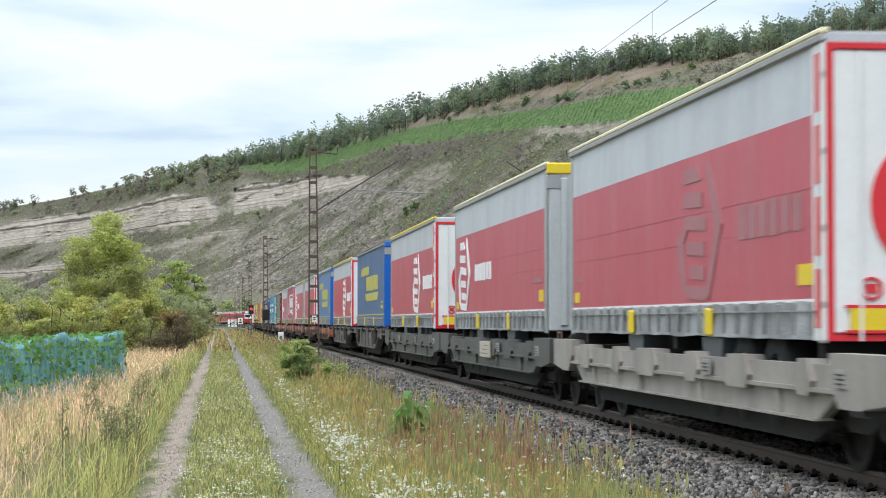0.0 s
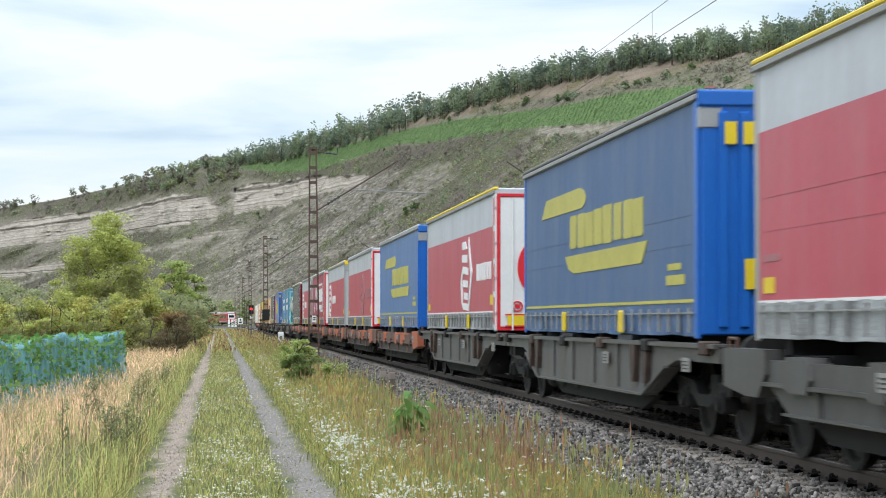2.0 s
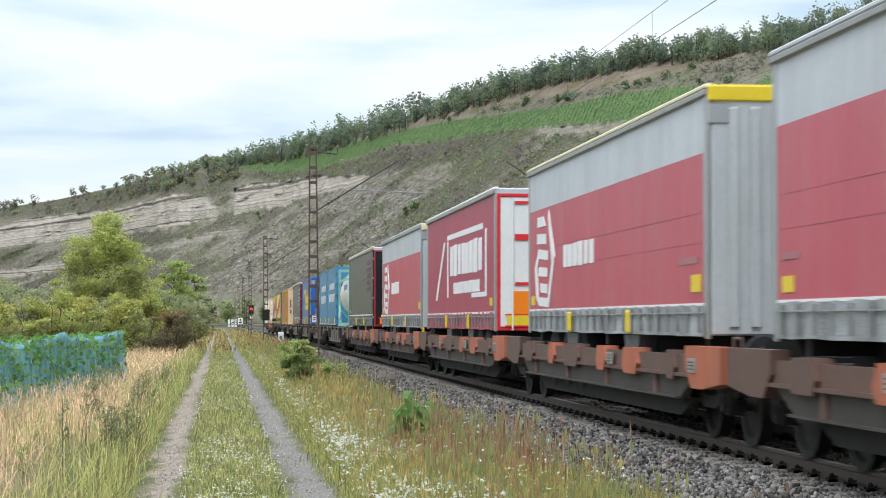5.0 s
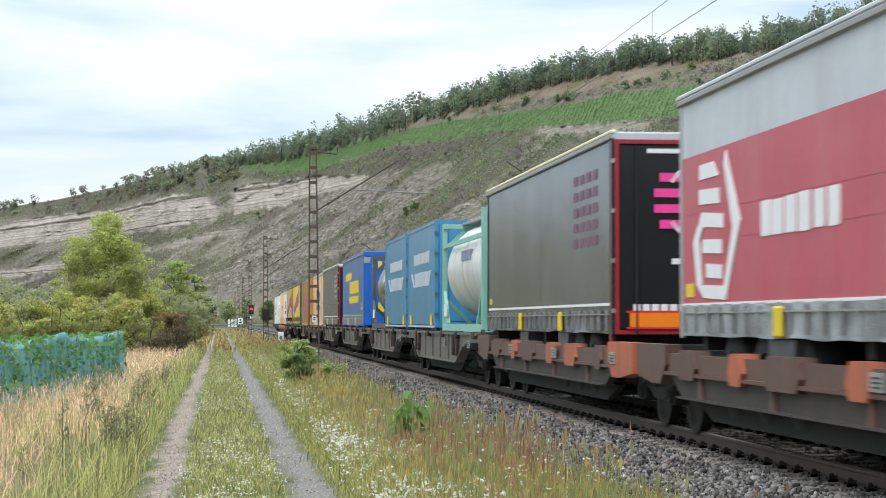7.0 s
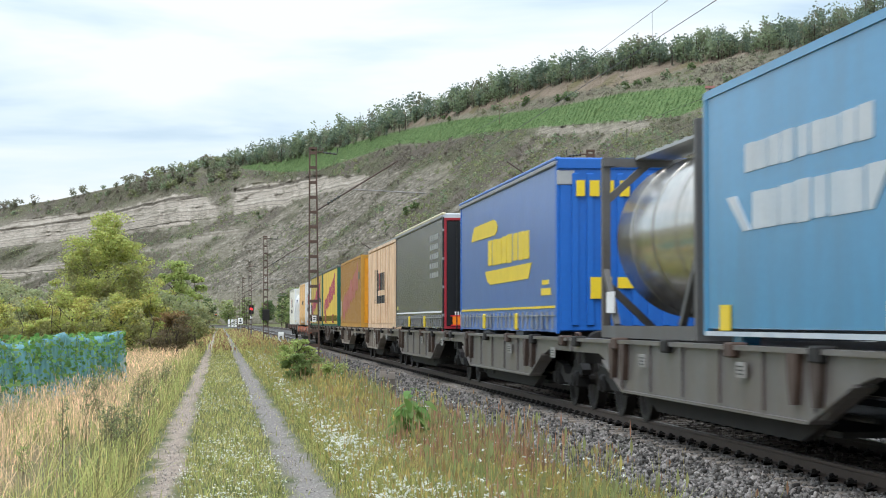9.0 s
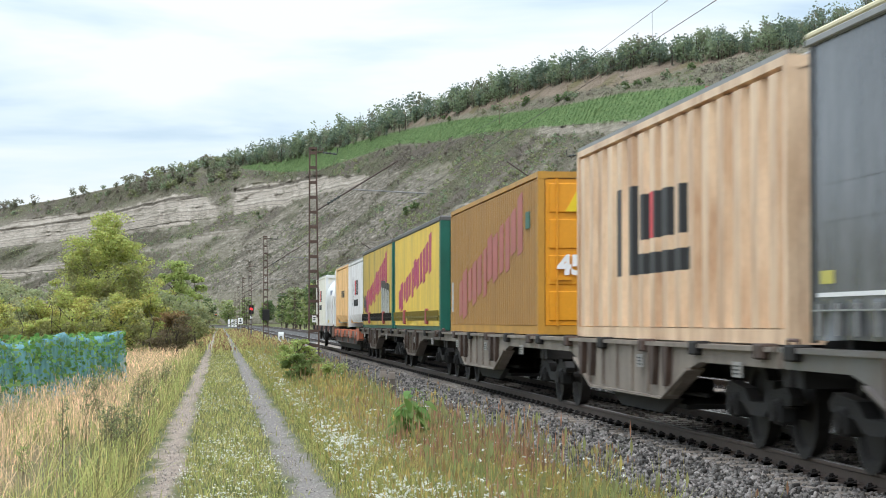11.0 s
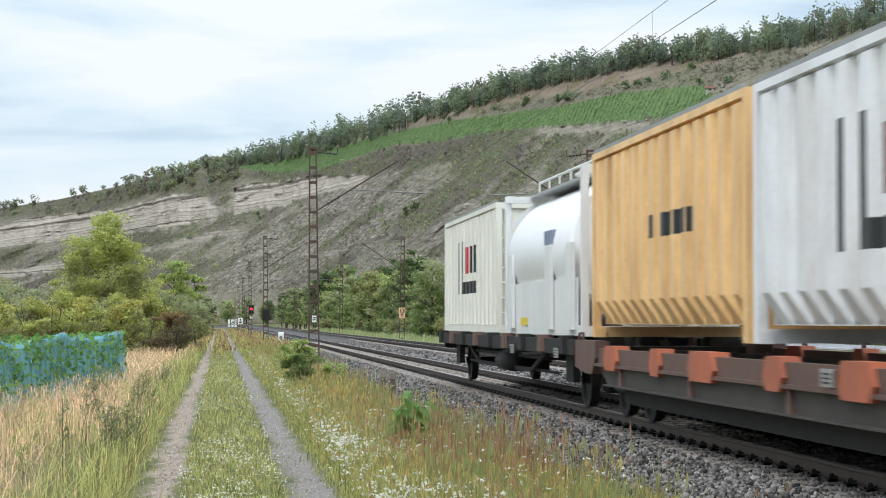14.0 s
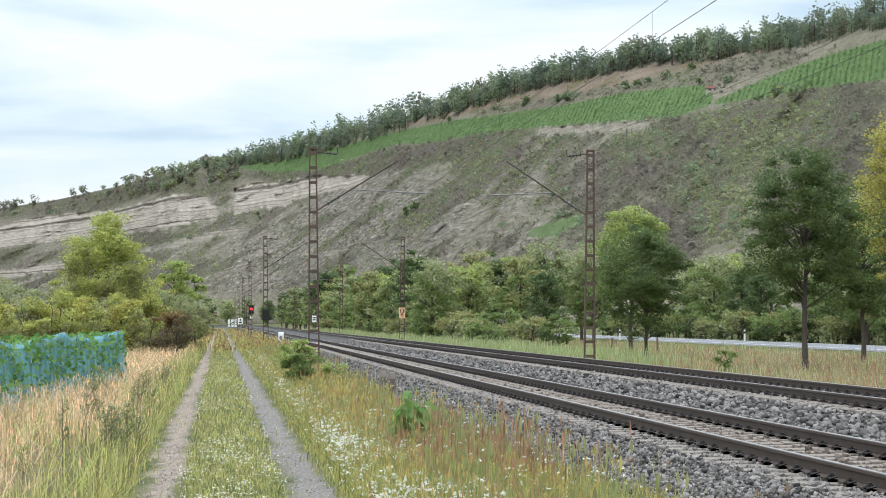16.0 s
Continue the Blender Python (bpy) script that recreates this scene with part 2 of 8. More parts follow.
def ground_material():
    m = bpy.data.materials.new("ground_cover")
    m.use_nodes = True
    nt = m.node_tree
    N, Lk = nt.nodes.new, nt.links.new
    bs = nt.nodes["Principled BSDF"]
    bs.inputs["Roughness"].default_value = 0.95
    bs.inputs["Specular IOR Level"].default_value = 0.1
    geo = N("ShaderNodeNewGeometry")
    big, fine = N("ShaderNodeTexNoise"), N("ShaderNodeTexNoise")
    big.inputs["Scale"].default_value, big.inputs["Detail"].default_value = 0.7, 6
    fine.inputs["Scale"].default_value, fine.inputs["Detail"].default_value = 22.0, 4
    Lk(geo.outputs["Position"], big.inputs["Vector"]), Lk(geo.outputs["Position"], fine.inputs["Vector"])
    at = N("ShaderNodeAttribute")
    at.attribute_name = "cover"
    sep = N("ShaderNodeSeparateColor")
    Lk(at.outputs["Color"], sep.inputs[0])

    def ramp(src, lo, hi):
        r = N("ShaderNodeValToRGB")
        r.color_ramp.elements[0].color, r.color_ramp.elements[1].color = (*lo, 1), (*hi, 1)
        r.color_ramp.elements[0].position, r.color_ramp.elements[1].position = 0.32, 0.68
        Lk(src, r.inputs[0])
        return r.outputs[0]

    def mix(f, a, b):
        x = N("ShaderNodeMix")
        x.data_type = "RGBA"
        Lk(f, x.inputs["Factor"]), Lk(a, x.inputs["A"]), Lk(b, x.inputs["B"])
        return x.outputs["Result"]
    # grass, straw and stone are darkened: shade between blades and stones is in their colour
    grass = ramp(big.outputs["Fac"], (0.062, 0.078, 0.028), (0.14, 0.135, 0.058))
    rut = mix(at.outputs["Alpha"], ramp(fine.outputs["Fac"], (0.11, 0.10, 0.092), (0.27, 0.245, 0.225)), ramp(fine.outputs["Fac"], (0.15, 0.122, 0.10), (0.38, 0.305, 0.25)))
    stone = ramp(fine.outputs["Fac"], (0.045, 0.042, 0.04), (0.14, 0.135, 0.13))
    straw = ramp(big.outputs["Fac"], (0.19, 0.145, 0.08), (0.12, 0.105, 0.05))
    c = mix(sep.outputs[1], grass, straw)
    c = mix(sep.outputs[0], c, rut)
    c = mix(sep.outputs[2], c, stone)
    Lk(c, bs.inputs["Base Color"])
    bp = N("ShaderNodeBump")
    bp.inputs["Strength"].default_value, bp.inputs["Distance"].default_value = 0.6, 0.03
    Lk(fine.outputs["Fac"], bp.inputs["Height"]), Lk(bp.outputs[0], bs.inputs["Normal"])
    return m


def smooth(v, a, b):
    t = np.clip((v - a) / (b - a), 0, 1)
    return t * t * (3 - 2 * t)


def build_ground():
    xs = np.concatenate([[-4200, -2500, -1200, -500, -200, -100, -60, -40, -25], np.arange(-18, -3, 0.5), np.arange(-3, 6, 0.1), np.arange(6, 14, 0.2), np.arange(14, 50, 1.0), [55, 70, 100, 160, 300, 600, 1200, 2500, 4200]])
    ys = np.concatenate([[-2000, -600, -200, -60, -20, 0, 8], np.arange(12, 70, 0.45), np.arange(70, 160, 1.5), np.arange(160, 500, 5.0), np.arange(500, 1000, 20.0), [1100, 1300, 1700, 2400, 3400, 4600]])
    X, Y = np.meshgrid(xs, ys)
    sh = np.array([bend(s) for s in ys])[:, None]
    Z = ground_z(X, Y)
    Z = Z + fbm(X * 1.3, Y * 1.3, 4, 3) * 0.035 * (np.abs(X - 8.5) > 4.2) + fbm(X * 0.1, Y * 0.1, 2, 5) * 0.12 * smooth(np.abs(X - 6), 9, 20) * (np.abs(X - 42) > 6)
    XX = X + sh * (np.abs(X) < 300)
    wob = fbm(Y * 0.15, Y * 0 + 2, 3, 1) * 0.09 + fbm(Y * 0.9, Y * 0 + X * 0.3, 3, 8) * 0.06
    dl, dr = np.abs(X + 0.69 + wob), np.abs(X - 1.0 + wob)
    edge = fbm(X * 5, Y * 2.2, 3, 4) * 0.15 + fbm(X * 0.5, Y * 0.5, 2, 6) * 0.08
    rut = np.maximum(1 - smooth(dl + edge, 0.11, 0.25), 1 - smooth(dr + edge, 0.14, 0.31))
    straw = smooth(-X, 1.6, 2.6) * 0.9 * (X > -30) + smooth(X, 14, 16) * (X < 37) * 0.8
    stone = smooth(X + fbm(X, Y * 0.8, 3, 9) * 0.3, 3.7, 4.2) * (1 - smooth(X, 13.0, 13.7))
    nx, ny = len(xs), len(ys)
    idx = np.arange(nx * ny).reshape(ny, nx)
    faces = np.stack([idx[:-1, :-1], idx[:-1, 1:], idx[1:, 1:], idx[1:, :-1]], -1).reshape(-1, 4)
    me = raw_mesh("ground", np.stack([XX, Y, Z], -1).reshape(-1, 3), faces, ground_material(), smooth=True)
    col = me.color_attributes.new("cover", "FLOAT_COLOR", "POINT")
    col.data.foreach_set("color", np.stack([rut, straw, stone, (X < 0.15) * 1.0], -1).astype(np.float32).ravel())
    return tagged(new("ground", me), "grassy valley floor with a two-rut gravel farm track", "ground", kind="structure")


# ---- hillside ----
# bearing east of the line (degrees), distance and height fields of the valley's far slope
COLS = [0, 100, 200, 300, 400, 500, 600, 700, 800, 900, 1000, 1100, 1200, 1300, 1400, 1568]
CREST = [373, 357, 334, 306, 290, 271, 243, 211, 180, 153, 128, 109, 97, 84, 69, 30]
HILL_H = 140.0


def bearing(c):
    return np.degrees(np.arctan((np.asarray(c, dtype=float) - 784) / 3673)) + 6.14


CREST_B = np.concatenate([[-75, -40, -15], bearing(COLS), [24, 40, 75, 110]])
CREST_E = np.concatenate([[0.05, 0.05, 0.052], (569 - np.array(CREST)) / 3673, [0.165, 0.18, 0.2, 0.2]])


def crest(b):
    """Steepness of the sight line to the crest, and the crest's distance."""
    e = np.interp(b, CREST_B, CREST_E)
    return e, HILL_H / e


def hill_point(b, g):
    """A point of the slope at a bearing and a share g of the rise (0 foot, 1 crest)."""
    b, g = np.asarray(b, dtype=float), np.asarray(g, dtype=float)
    e, far = crest(b)
    foot = far - np.interp(b, [-10, 0, 8, 18, 40], [420, 430, 470, 520, 480])
    q = np.clip(g, 0, 1.2) ** 1.15
    # gullies and spurs
    r = foot + (far - foot) * q
    r = r + (fbm((b - 6 * g) * 0.85, g * 2.2, 4, 61) * 34 + fbm((b - 12 * g) * 2.2, g * 9, 3, 22) * 4) * np.clip(g * 3, 0, 1) * np.clip((1 - g) * 5, 0.1, 1)
    ck = cliff(b, g)
    z = EYE.z + g * e * r
    layer = np.floor(z / 2.6 + fbm(b * 0.8, g * 0, 2, 30) * 2)
    r = r + ck * ((np.sin(layer * 12.9898) * 43758.5) % 1 * 4.5 + fbm(b * 9, z * 0.03, 3, 31) * 14)
    z = EYE.z + g * e * r
    x, y = np.sin(np.radians(b)) * r, np.cos(np.radians(b)) * r
    return x, y, z


def band(b, g, low, high, soft=0.02):
    """1 where a point lies between two lines drawn over the slope, each a list of (column, row)."""
    def line(pts):
        bb = bearing([p[0] for p in pts])
        ee = (569 - np.array([p[1] for p in pts])) / 3673
        return bb, ee
    e = g * crest(b)[0]
    lb, le = line(low)
    hb, he = line(high)
    lo, hi = np.interp(b, lb, le), np.interp(b, hb, he)
    inside = smooth(e, lo - soft * 0.02, lo + soft * 0.02) * (1 - smooth(e, hi - soft * 0.02, hi + soft * 0.02))
    b0, b1 = max(lb[0], hb[0]), min(lb[-1], hb[-1])
    return inside * smooth(b, b0 - soft * 3, b0 + soft * 3) * (1 - smooth(b, b1 - soft * 3, b1 + soft * 3))


def cliff(b, g):
    a = band(b, g, [(-60, 450), (0, 443), (67, 433), (140, 425), (200, 417), (275, 410), (332, 399), (386, 384)], [(-60, 412), (0, 406), (52, 390), (104, 385), (171, 377), (218, 371), (269, 355), (311, 345), (352, 348), (386, 366)], 0.03)
    c = band(b, g, [(412, 381), (466, 369), (508, 361), (560, 343), (610, 334), (650, 326)], [(412, 337), (440, 326), (518, 321), (549, 311), (600, 313), (650, 310)], 0.03)
    d = band(b, g, [(-60, 508), (0, 498), (90, 482), (150, 474)], [(-60, 494), (0, 482), (90, 467), (150, 463)], 0.03)
    d = d + band(b, g, [(245, 452), (310, 440), (380, 420), (430, 412)], [(245, 442), (310, 428), (380, 409), (430, 402)], 0.06) * 0.7
    d = d + band(b, g, [(560, 462), (640, 440), (740, 416), (830, 398)], [(560, 452), (640, 428), (740, 404), (830, 388)], 0.1) * 0.45
    f = band(b, g, [(950, 240), (1040, 238), (1150, 230)], [(950, 228), (1040, 220), (1150, 216)], 0.03) * 0.5
    return np.clip(a + c + d * 0.8 + f, 0, 1)


def hill_masks(b, g):
    wig = fbm(b * 6, g * 20, 3, 40) * 0.012
    g2 = g + wig
    vine = band(b, g, [(425, 300), (500, 306), (560, 302), (620, 282), (700, 255), (770, 252), (840, 238), (900, 230), (1000, 222), (1100, 216), (1200, 208), (1262, 186)],
                [(425, 294), (500, 278), (600, 259), (700, 233), (800, 213), (900, 200), (1000, 186), (1100, 166), (1200, 156), (1262, 152)])
    vine = np.maximum(vine, band(b, g, [(1268, 188), (1350, 176), (1450, 162), (1568, 150), (1700, 140)], [(1268, 180), (1350, 146), (1400, 126), (1480, 101), (1568, 80), (1700, 50)]))
    vine = np.maximum(vine, band(b, g, [(935, 420), (980, 420), (1030, 395)], [(935, 408), (980, 392), (1030, 380)]) * 0.8)
    bare = band(b, g2, [(715, 226), (800, 206), (860, 193), (1000, 165), (1100, 150), (1200, 128), (1300, 105), (1420, 82)], [(715, 218), (800, 193), (900, 160), (1000, 139), (1100, 124), (1200, 108), (1300, 92), (1420, 74)])
    rocky = band(b, g2, [(600, 470), (700, 440), (800, 420), (860, 400), (960, 400), (1040, 330)], [(600, 330), (700, 285), (760, 300), (860, 300), (960, 255), (1040, 250)], 0.2) * 0.7
    rocky = np.maximum(rocky, band(b, g2, [(-60, 520), (200, 505), (400, 500), (560, 490)], [(-60, 450), (200, 430), (400, 410), (560, 400)], 0.3) * 0.55)
    rocky = np.maximum(rocky, band(b, g2, [(1000, 300), (1150, 260), (1300, 235)], [(1000, 240), (1150, 232), (1300, 215)], 0.2) * 0.5)
    gully = np.clip(fbm((b - 6 * g) * 0.85, g * 2.2, 4, 61) * 3.0, -1, 1)
    rocky = np.maximum(rocky, band(b, g2, [(-80, 540), (300, 530), (700, 500), (1000, 440)], [(-80, 400), (200, 375), (400, 340), (600, 315), (720, 300), (830, 300), (1000, 262)], 0.3) * 0.8)
    rocky = np.clip(rocky * (0.85 - 0.4 * gully) + 0.14 * (1 - gully) * (1 - rocky), 0, 1)
    return vine, bare, rocky, cliff(b + fbm(b * 9, g * 40, 3, 66) * 0.16, g2 + fbm(b * 16, g * 12, 3, 67) * 0.022)


def thicket(b, g):
    """Where thorn scrub closes into thickets."""
    a = band(b, g, [(430, 318), (540, 322), (620, 318), (700, 300), (800, 285), (880, 255), (950, 240), (1000, 238)], [(430, 302), (540, 304), (620, 286), (700, 258), (800, 248), (880, 234), (950, 228), (1000, 226)], 0.1)
    c = band(b, g, [(690, 430), (760, 400), (850, 330), (930, 290)], [(690, 390), (760, 355), (850, 262), (930, 250)], 0.2) * 0.8
    d = band(b, g, [(1060, 330), (1170, 330), (1300, 320), (1450, 330), (1600, 330)], [(1060, 262), (1170, 214), (1300, 190), (1450, 166), (1600, 150)], 0.2)
    e = band(b, g, [(1000, 440), (1200, 440), (1600, 440)], [(1000, 330), (1200, 330), (1600, 330)], 0.2) * 0.55
    h = band(b, g, [(-80, 400), (100, 385), (200, 368), (270, 345), (400, 350), (420, 330)], [(-80, 370), (100, 352), (200, 336), (270, 318), (400, 302), (420, 300)], 0.1) * 0.9
    k = band(b, g, [(-80, 500), (150, 480), (300, 430), (400, 420)], [(-80, 462), (150, 440), (300, 412), (400, 402)], 0.2) * 0.5
    m = band(b, g, [(860, 200), (960, 195), (1060, 168), (1150, 160), (1260, 152), (1420, 118)], [(860, 188), (960, 175), (1060, 150), (1150, 138), (1260, 118), (1420, 88)], 0.1) * 0.45
    # brush in the gullies that run down the slope
    n = smooth(fbm((b - 6 * g) * 0.85, g * 2.2, 4, 61), 0.06, 0.26) * smooth(g, 0.1, 0.25) * (1 - smooth(g, 0.80, 0.9)) * 0.75
    # loose patches on the open slope, drawn out down the fall line
    q = smooth(fbm((b - 9 * g) * 2.3, g * 9, 4, 77), 0.06, 0.26) * smooth(g, 0.08, 0.2) * (1 - smooth(g, 0.78, 0.88)) * 0.85
    return np.clip(a + c + d + e + h + k + m + n + q, 0, 1) * (1 - 0.9 * cliff(b, g))


def hill_material():
    m = bpy.data.materials.new("hillside_cover")
    m.use_nodes = True
    nt = m.node_tree
    N, Lk = nt.nodes.new, nt.links.new
    bs = nt.nodes["Principled BSDF"]
    bs.inputs["Roughness"].default_value = 1.0
    bs.inputs["Specular IOR Level"].default_value = 0.0
    geo = N("ShaderNodeNewGeometry")

    def noise_tex(scale, detail=6, vec=None, rough=0.6):
        n = N("ShaderNodeTexNoise")
        n.inputs["Scale"].default_value, n.inputs["Detail"].default_value, n.inputs["Roughness"].default_value = scale, detail, rough
        Lk(vec or geo.outputs["Position"], n.inputs["Vector"])
        return n.outputs["Fac"]

    def ramp(src, stops):
        r = N("ShaderNodeValToRGB")
        r.color_ramp.elements[0].position, r.color_ramp.elements[0].color = stops[0][0], (*stops[0][1], 1)
        r.color_ramp.elements[1].position, r.color_ramp.elements[1].color = stops[-1][0], (*stops[-1][1], 1)
        for p, c in stops[1:-1]:
            r.color_ramp.elements.new(p).color = (*c, 1)
        Lk(src, r.inputs[0])
        return r.outputs[0]

    def mix(f, a, b):
        x = N("ShaderNodeMix")
        x.data_type = "RGBA"
        Lk(f, x.inputs["Factor"]), Lk(a, x.inputs["A"]), Lk(b, x.inputs["B"])
        return x.outputs["Result"]
    at = N("ShaderNodeAttribute")
    at.attribute_name = "cover"
    sep = N("ShaderNodeSeparateColor")
    Lk(at.outputs["Color"], sep.inputs[0])
    scrub = ramp(noise_tex(0.16, 12, rough=0.85), [(0.34, (0.125, 0.125, 0.085)), (0.5, (0.20, 0.185, 0.135)), (0.66, (0.30, 0.265, 0.21))])
    vine = ramp(noise_tex(0.25, 5), [(0.3, (0.08, 0.13, 0.055)), (0.7, (0.145, 0.20, 0.085))])
    soil = ramp(noise_tex(0.05, 7), [(0.35, (0.15, 0.135, 0.075)), (0.5, (0.22, 0.175, 0.135)), (0.7, (0.265, 0.215, 0.17))])
    zsep, zmul, zadd, bed = N("ShaderNodeSeparateXYZ"), N("ShaderNodeMath"), N("ShaderNodeMath"), N("ShaderNodeTexNoise")
    Lk(geo.outputs["Position"], zsep.inputs[0])
    zmul.operation, zmul.inputs[1].default_value = "MULTIPLY", 0.30
    zadd.operation = "MULTIPLY_ADD"
    zadd.inputs[1].default_value = 1.1
    Lk(zsep.outputs["Z"], zmul.inputs[0]), Lk(noise_tex(0.025, 3), zadd.inputs[0]), Lk(zmul.outputs[0], zadd.inputs[2])
    bed.noise_dimensions = "1D"
    bed.inputs["Scale"].default_value, bed.inputs["Detail"].default_value, bed.inputs["Roughness"].default_value = 1.0, 2.5, 0.6
    Lk(zadd.outputs[0], bed.inputs["W"])
    rock = ramp(bed.outputs["Fac"], [(0.30, (0.085, 0.073, 0.06)), (0.37, (0.29, 0.255, 0.215)), (0.46, (0.42, 0.375, 0.32)), (0.50, (0.20, 0.175, 0.145)), (0.545, (0.37, 0.33, 0.28)), (0.66, (0.48, 0.43, 0.37)), (0.72, (0.18, 0.155, 0.13))])
    rock = mix(ramp(noise_tex(0.25, 8, rough=0.75), [(0.45, (0, 0, 0)), (0.75, (0.75, 0.75, 0.75))]), rock, ramp(noise_tex(0.8, 5), [(0.3, (0.10, 0.09, 0.07)), (0.7, (0.24, 0.21, 0.17))]))
    ledge_map = N("ShaderNodeMapping")
    ledge_map.inputs["Scale"].default_value = (0.12, 0.12, 0.6)
    Lk(geo.outputs["Position"], ledge_map.inputs[0])
    scree = ramp(noise_tex(1.0, 9, ledge_map.outputs[0], 0.75), [(0.38, (0.075, 0.073, 0.055)), (0.46, (0.155, 0.14, 0.114)), (0.56, (0.24, 0.214, 0.18)), (0.66, (0.44, 0.395, 0.34))])
    brush = ramp(noise_tex(0.35, 10, rough=0.8), [(0.34, (0.066, 0.07, 0.046)), (0.5, (0.108, 0.108, 0.072)), (0.66, (0.175, 0.165, 0.11))])
    brush = mix(ramp(noise_tex(0.018, 4), [(0.42, (0, 0, 0)), (0.58, (1, 1, 1))]), brush, ramp(noise_tex(0.35, 10, rough=0.8), [(0.34, (0.078, 0.068, 0.058)), (0.66, (0.155, 0.134, 0.112))]))
    at2 = N("ShaderNodeAttribute")
    at2.attribute_name = "brush"
    c = mix(at.outputs["Alpha"], scrub, scree)
    c = mix(at2.outputs["Fac"], c, brush)
    c = mix(sep.outputs[1], c, soil)
    c = mix(sep.outputs[0], c, vine)
    patch = N("ShaderNodeMapRange")
    patch.inputs["From Min"].default_value, patch.inputs["From Max"].default_value = 0.28, 0.42
    Lk(noise_tex(0.06, 5), patch.inputs["Value"])
    mul = N("ShaderNodeMath")
    mul.operation = "MULTIPLY"
    Lk(sep.outputs[2], mul.inputs[0]), Lk(patch.outputs[0], mul.inputs[1])
    c = mix(mul.outputs[0], c, rock)
    Lk(c, bs.inputs["Base Color"])
    bp = N("ShaderNodeBump")
    bp.inputs["Strength"].default_value, bp.inputs["Distance"].default_value = 0.9, 4.0
    Lk(noise_tex(0.12, 7, rough=0.7), bp.inputs["Height"]), Lk(bp.outputs[0], bs.inputs["Normal"])
    return m


def build_hill():
    bs_ = np.concatenate([np.arange(-75, -8, 1.5), np.arange(-8, 20, 0.055), np.arange(20, 111, 1.5)])
    gs = np.concatenate([np.linspace(-0.05, 0.3, 24), np.linspace(0.305, 1.0, 190)])
    B, G = np.meshgrid(bs_, gs)
    x, y, z = hill_point(B, G)
    # plateau behind the crest
    e, far = crest(bs_)
    top = []
    for k in (1.05, 1.3, 2.0):
        top.append(np.stack([np.sin(np.radians(bs_)) * far * k, np.cos(np.radians(bs_)) * far * k, np.full_like(bs_, HILL_H - 6 * k)], -1))
    pts = np.concatenate([np.stack([x, y, z], -1), np.array(top)], 0)
    ny, nx = pts.shape[:2]
    idx = np.arange(nx * ny).reshape(ny, nx)
    faces = np.stack([idx[:-1, :-1], idx[:-1, 1:], idx[1:, 1:], idx[1:, :-1]], -1).reshape(-1, 4)
    me = raw_mesh("hillside", pts.reshape(-1, 3), faces, hill_material(), smooth=True)
    v, bare, rocky, ck = hill_masks(B, G)
    pad = np.zeros((3, nx))
    cols = [np.concatenate([a, pad]) for a in (v, bare, ck, rocky)]
    col = me.color_attributes.new("cover", "FLOAT_COLOR", "POINT")
    col.data.foreach_set("color", np.stack(cols, -1).astype(np.float32).ravel())
    br = me.attributes.new("brush", "FLOAT", "POINT")
    br.data.foreach_set("value", np.concatenate([thicket(B, G) * 0.95, pad]).astype(np.float32).ravel())
    return tagged(new("hillside", me), "long limestone valley slope with scrub, vineyards and cliffs", "hillside", kind="structure")


build_ground()
build_hill()
# ---- railway ----
STEEL_BROWN = mat("weathered_rail_steel", (0.07, 0.05, 0.04), 0.65, 0.2, 0.2, 2, 0.1)
RAIL_TOP = mat("polished_rail_head", (0.38, 0.35, 0.33), 0.35, 0.9, 0.1, 3, 0.02)
CONCRETE = mat("grey_concrete_sleeper", (0.22, 0.185, 0.155), 0.9, 0, 0.22, 3, 0.25)
CLIP = mat("dark_rail_clip_iron", (0.03, 0.026, 0.025), 0.6, 0.4, 0.2, 8, 0.1)


def line_stations(cx, z, s0=-60, s1=980):
    ss = [s0, 0, 200, 400, 540] + list(range(560, s1, 20))
    return [(cx + bend(s), s, z) for s in ss]


RAIL = [(-0.075, -0.172), (0.075, -0.172), (0.075, -0.155), (0.012, -0.135), (0.012, -0.045), (0.036, -0.035), (0.036, -0.006), (0.028, 0.0), (-0.028, 0.0), (-0.036, -0.006), (-0.036, -0.035), (-0.012, -0.045), (-0.012, -0.135), (-0.075, -0.155)]


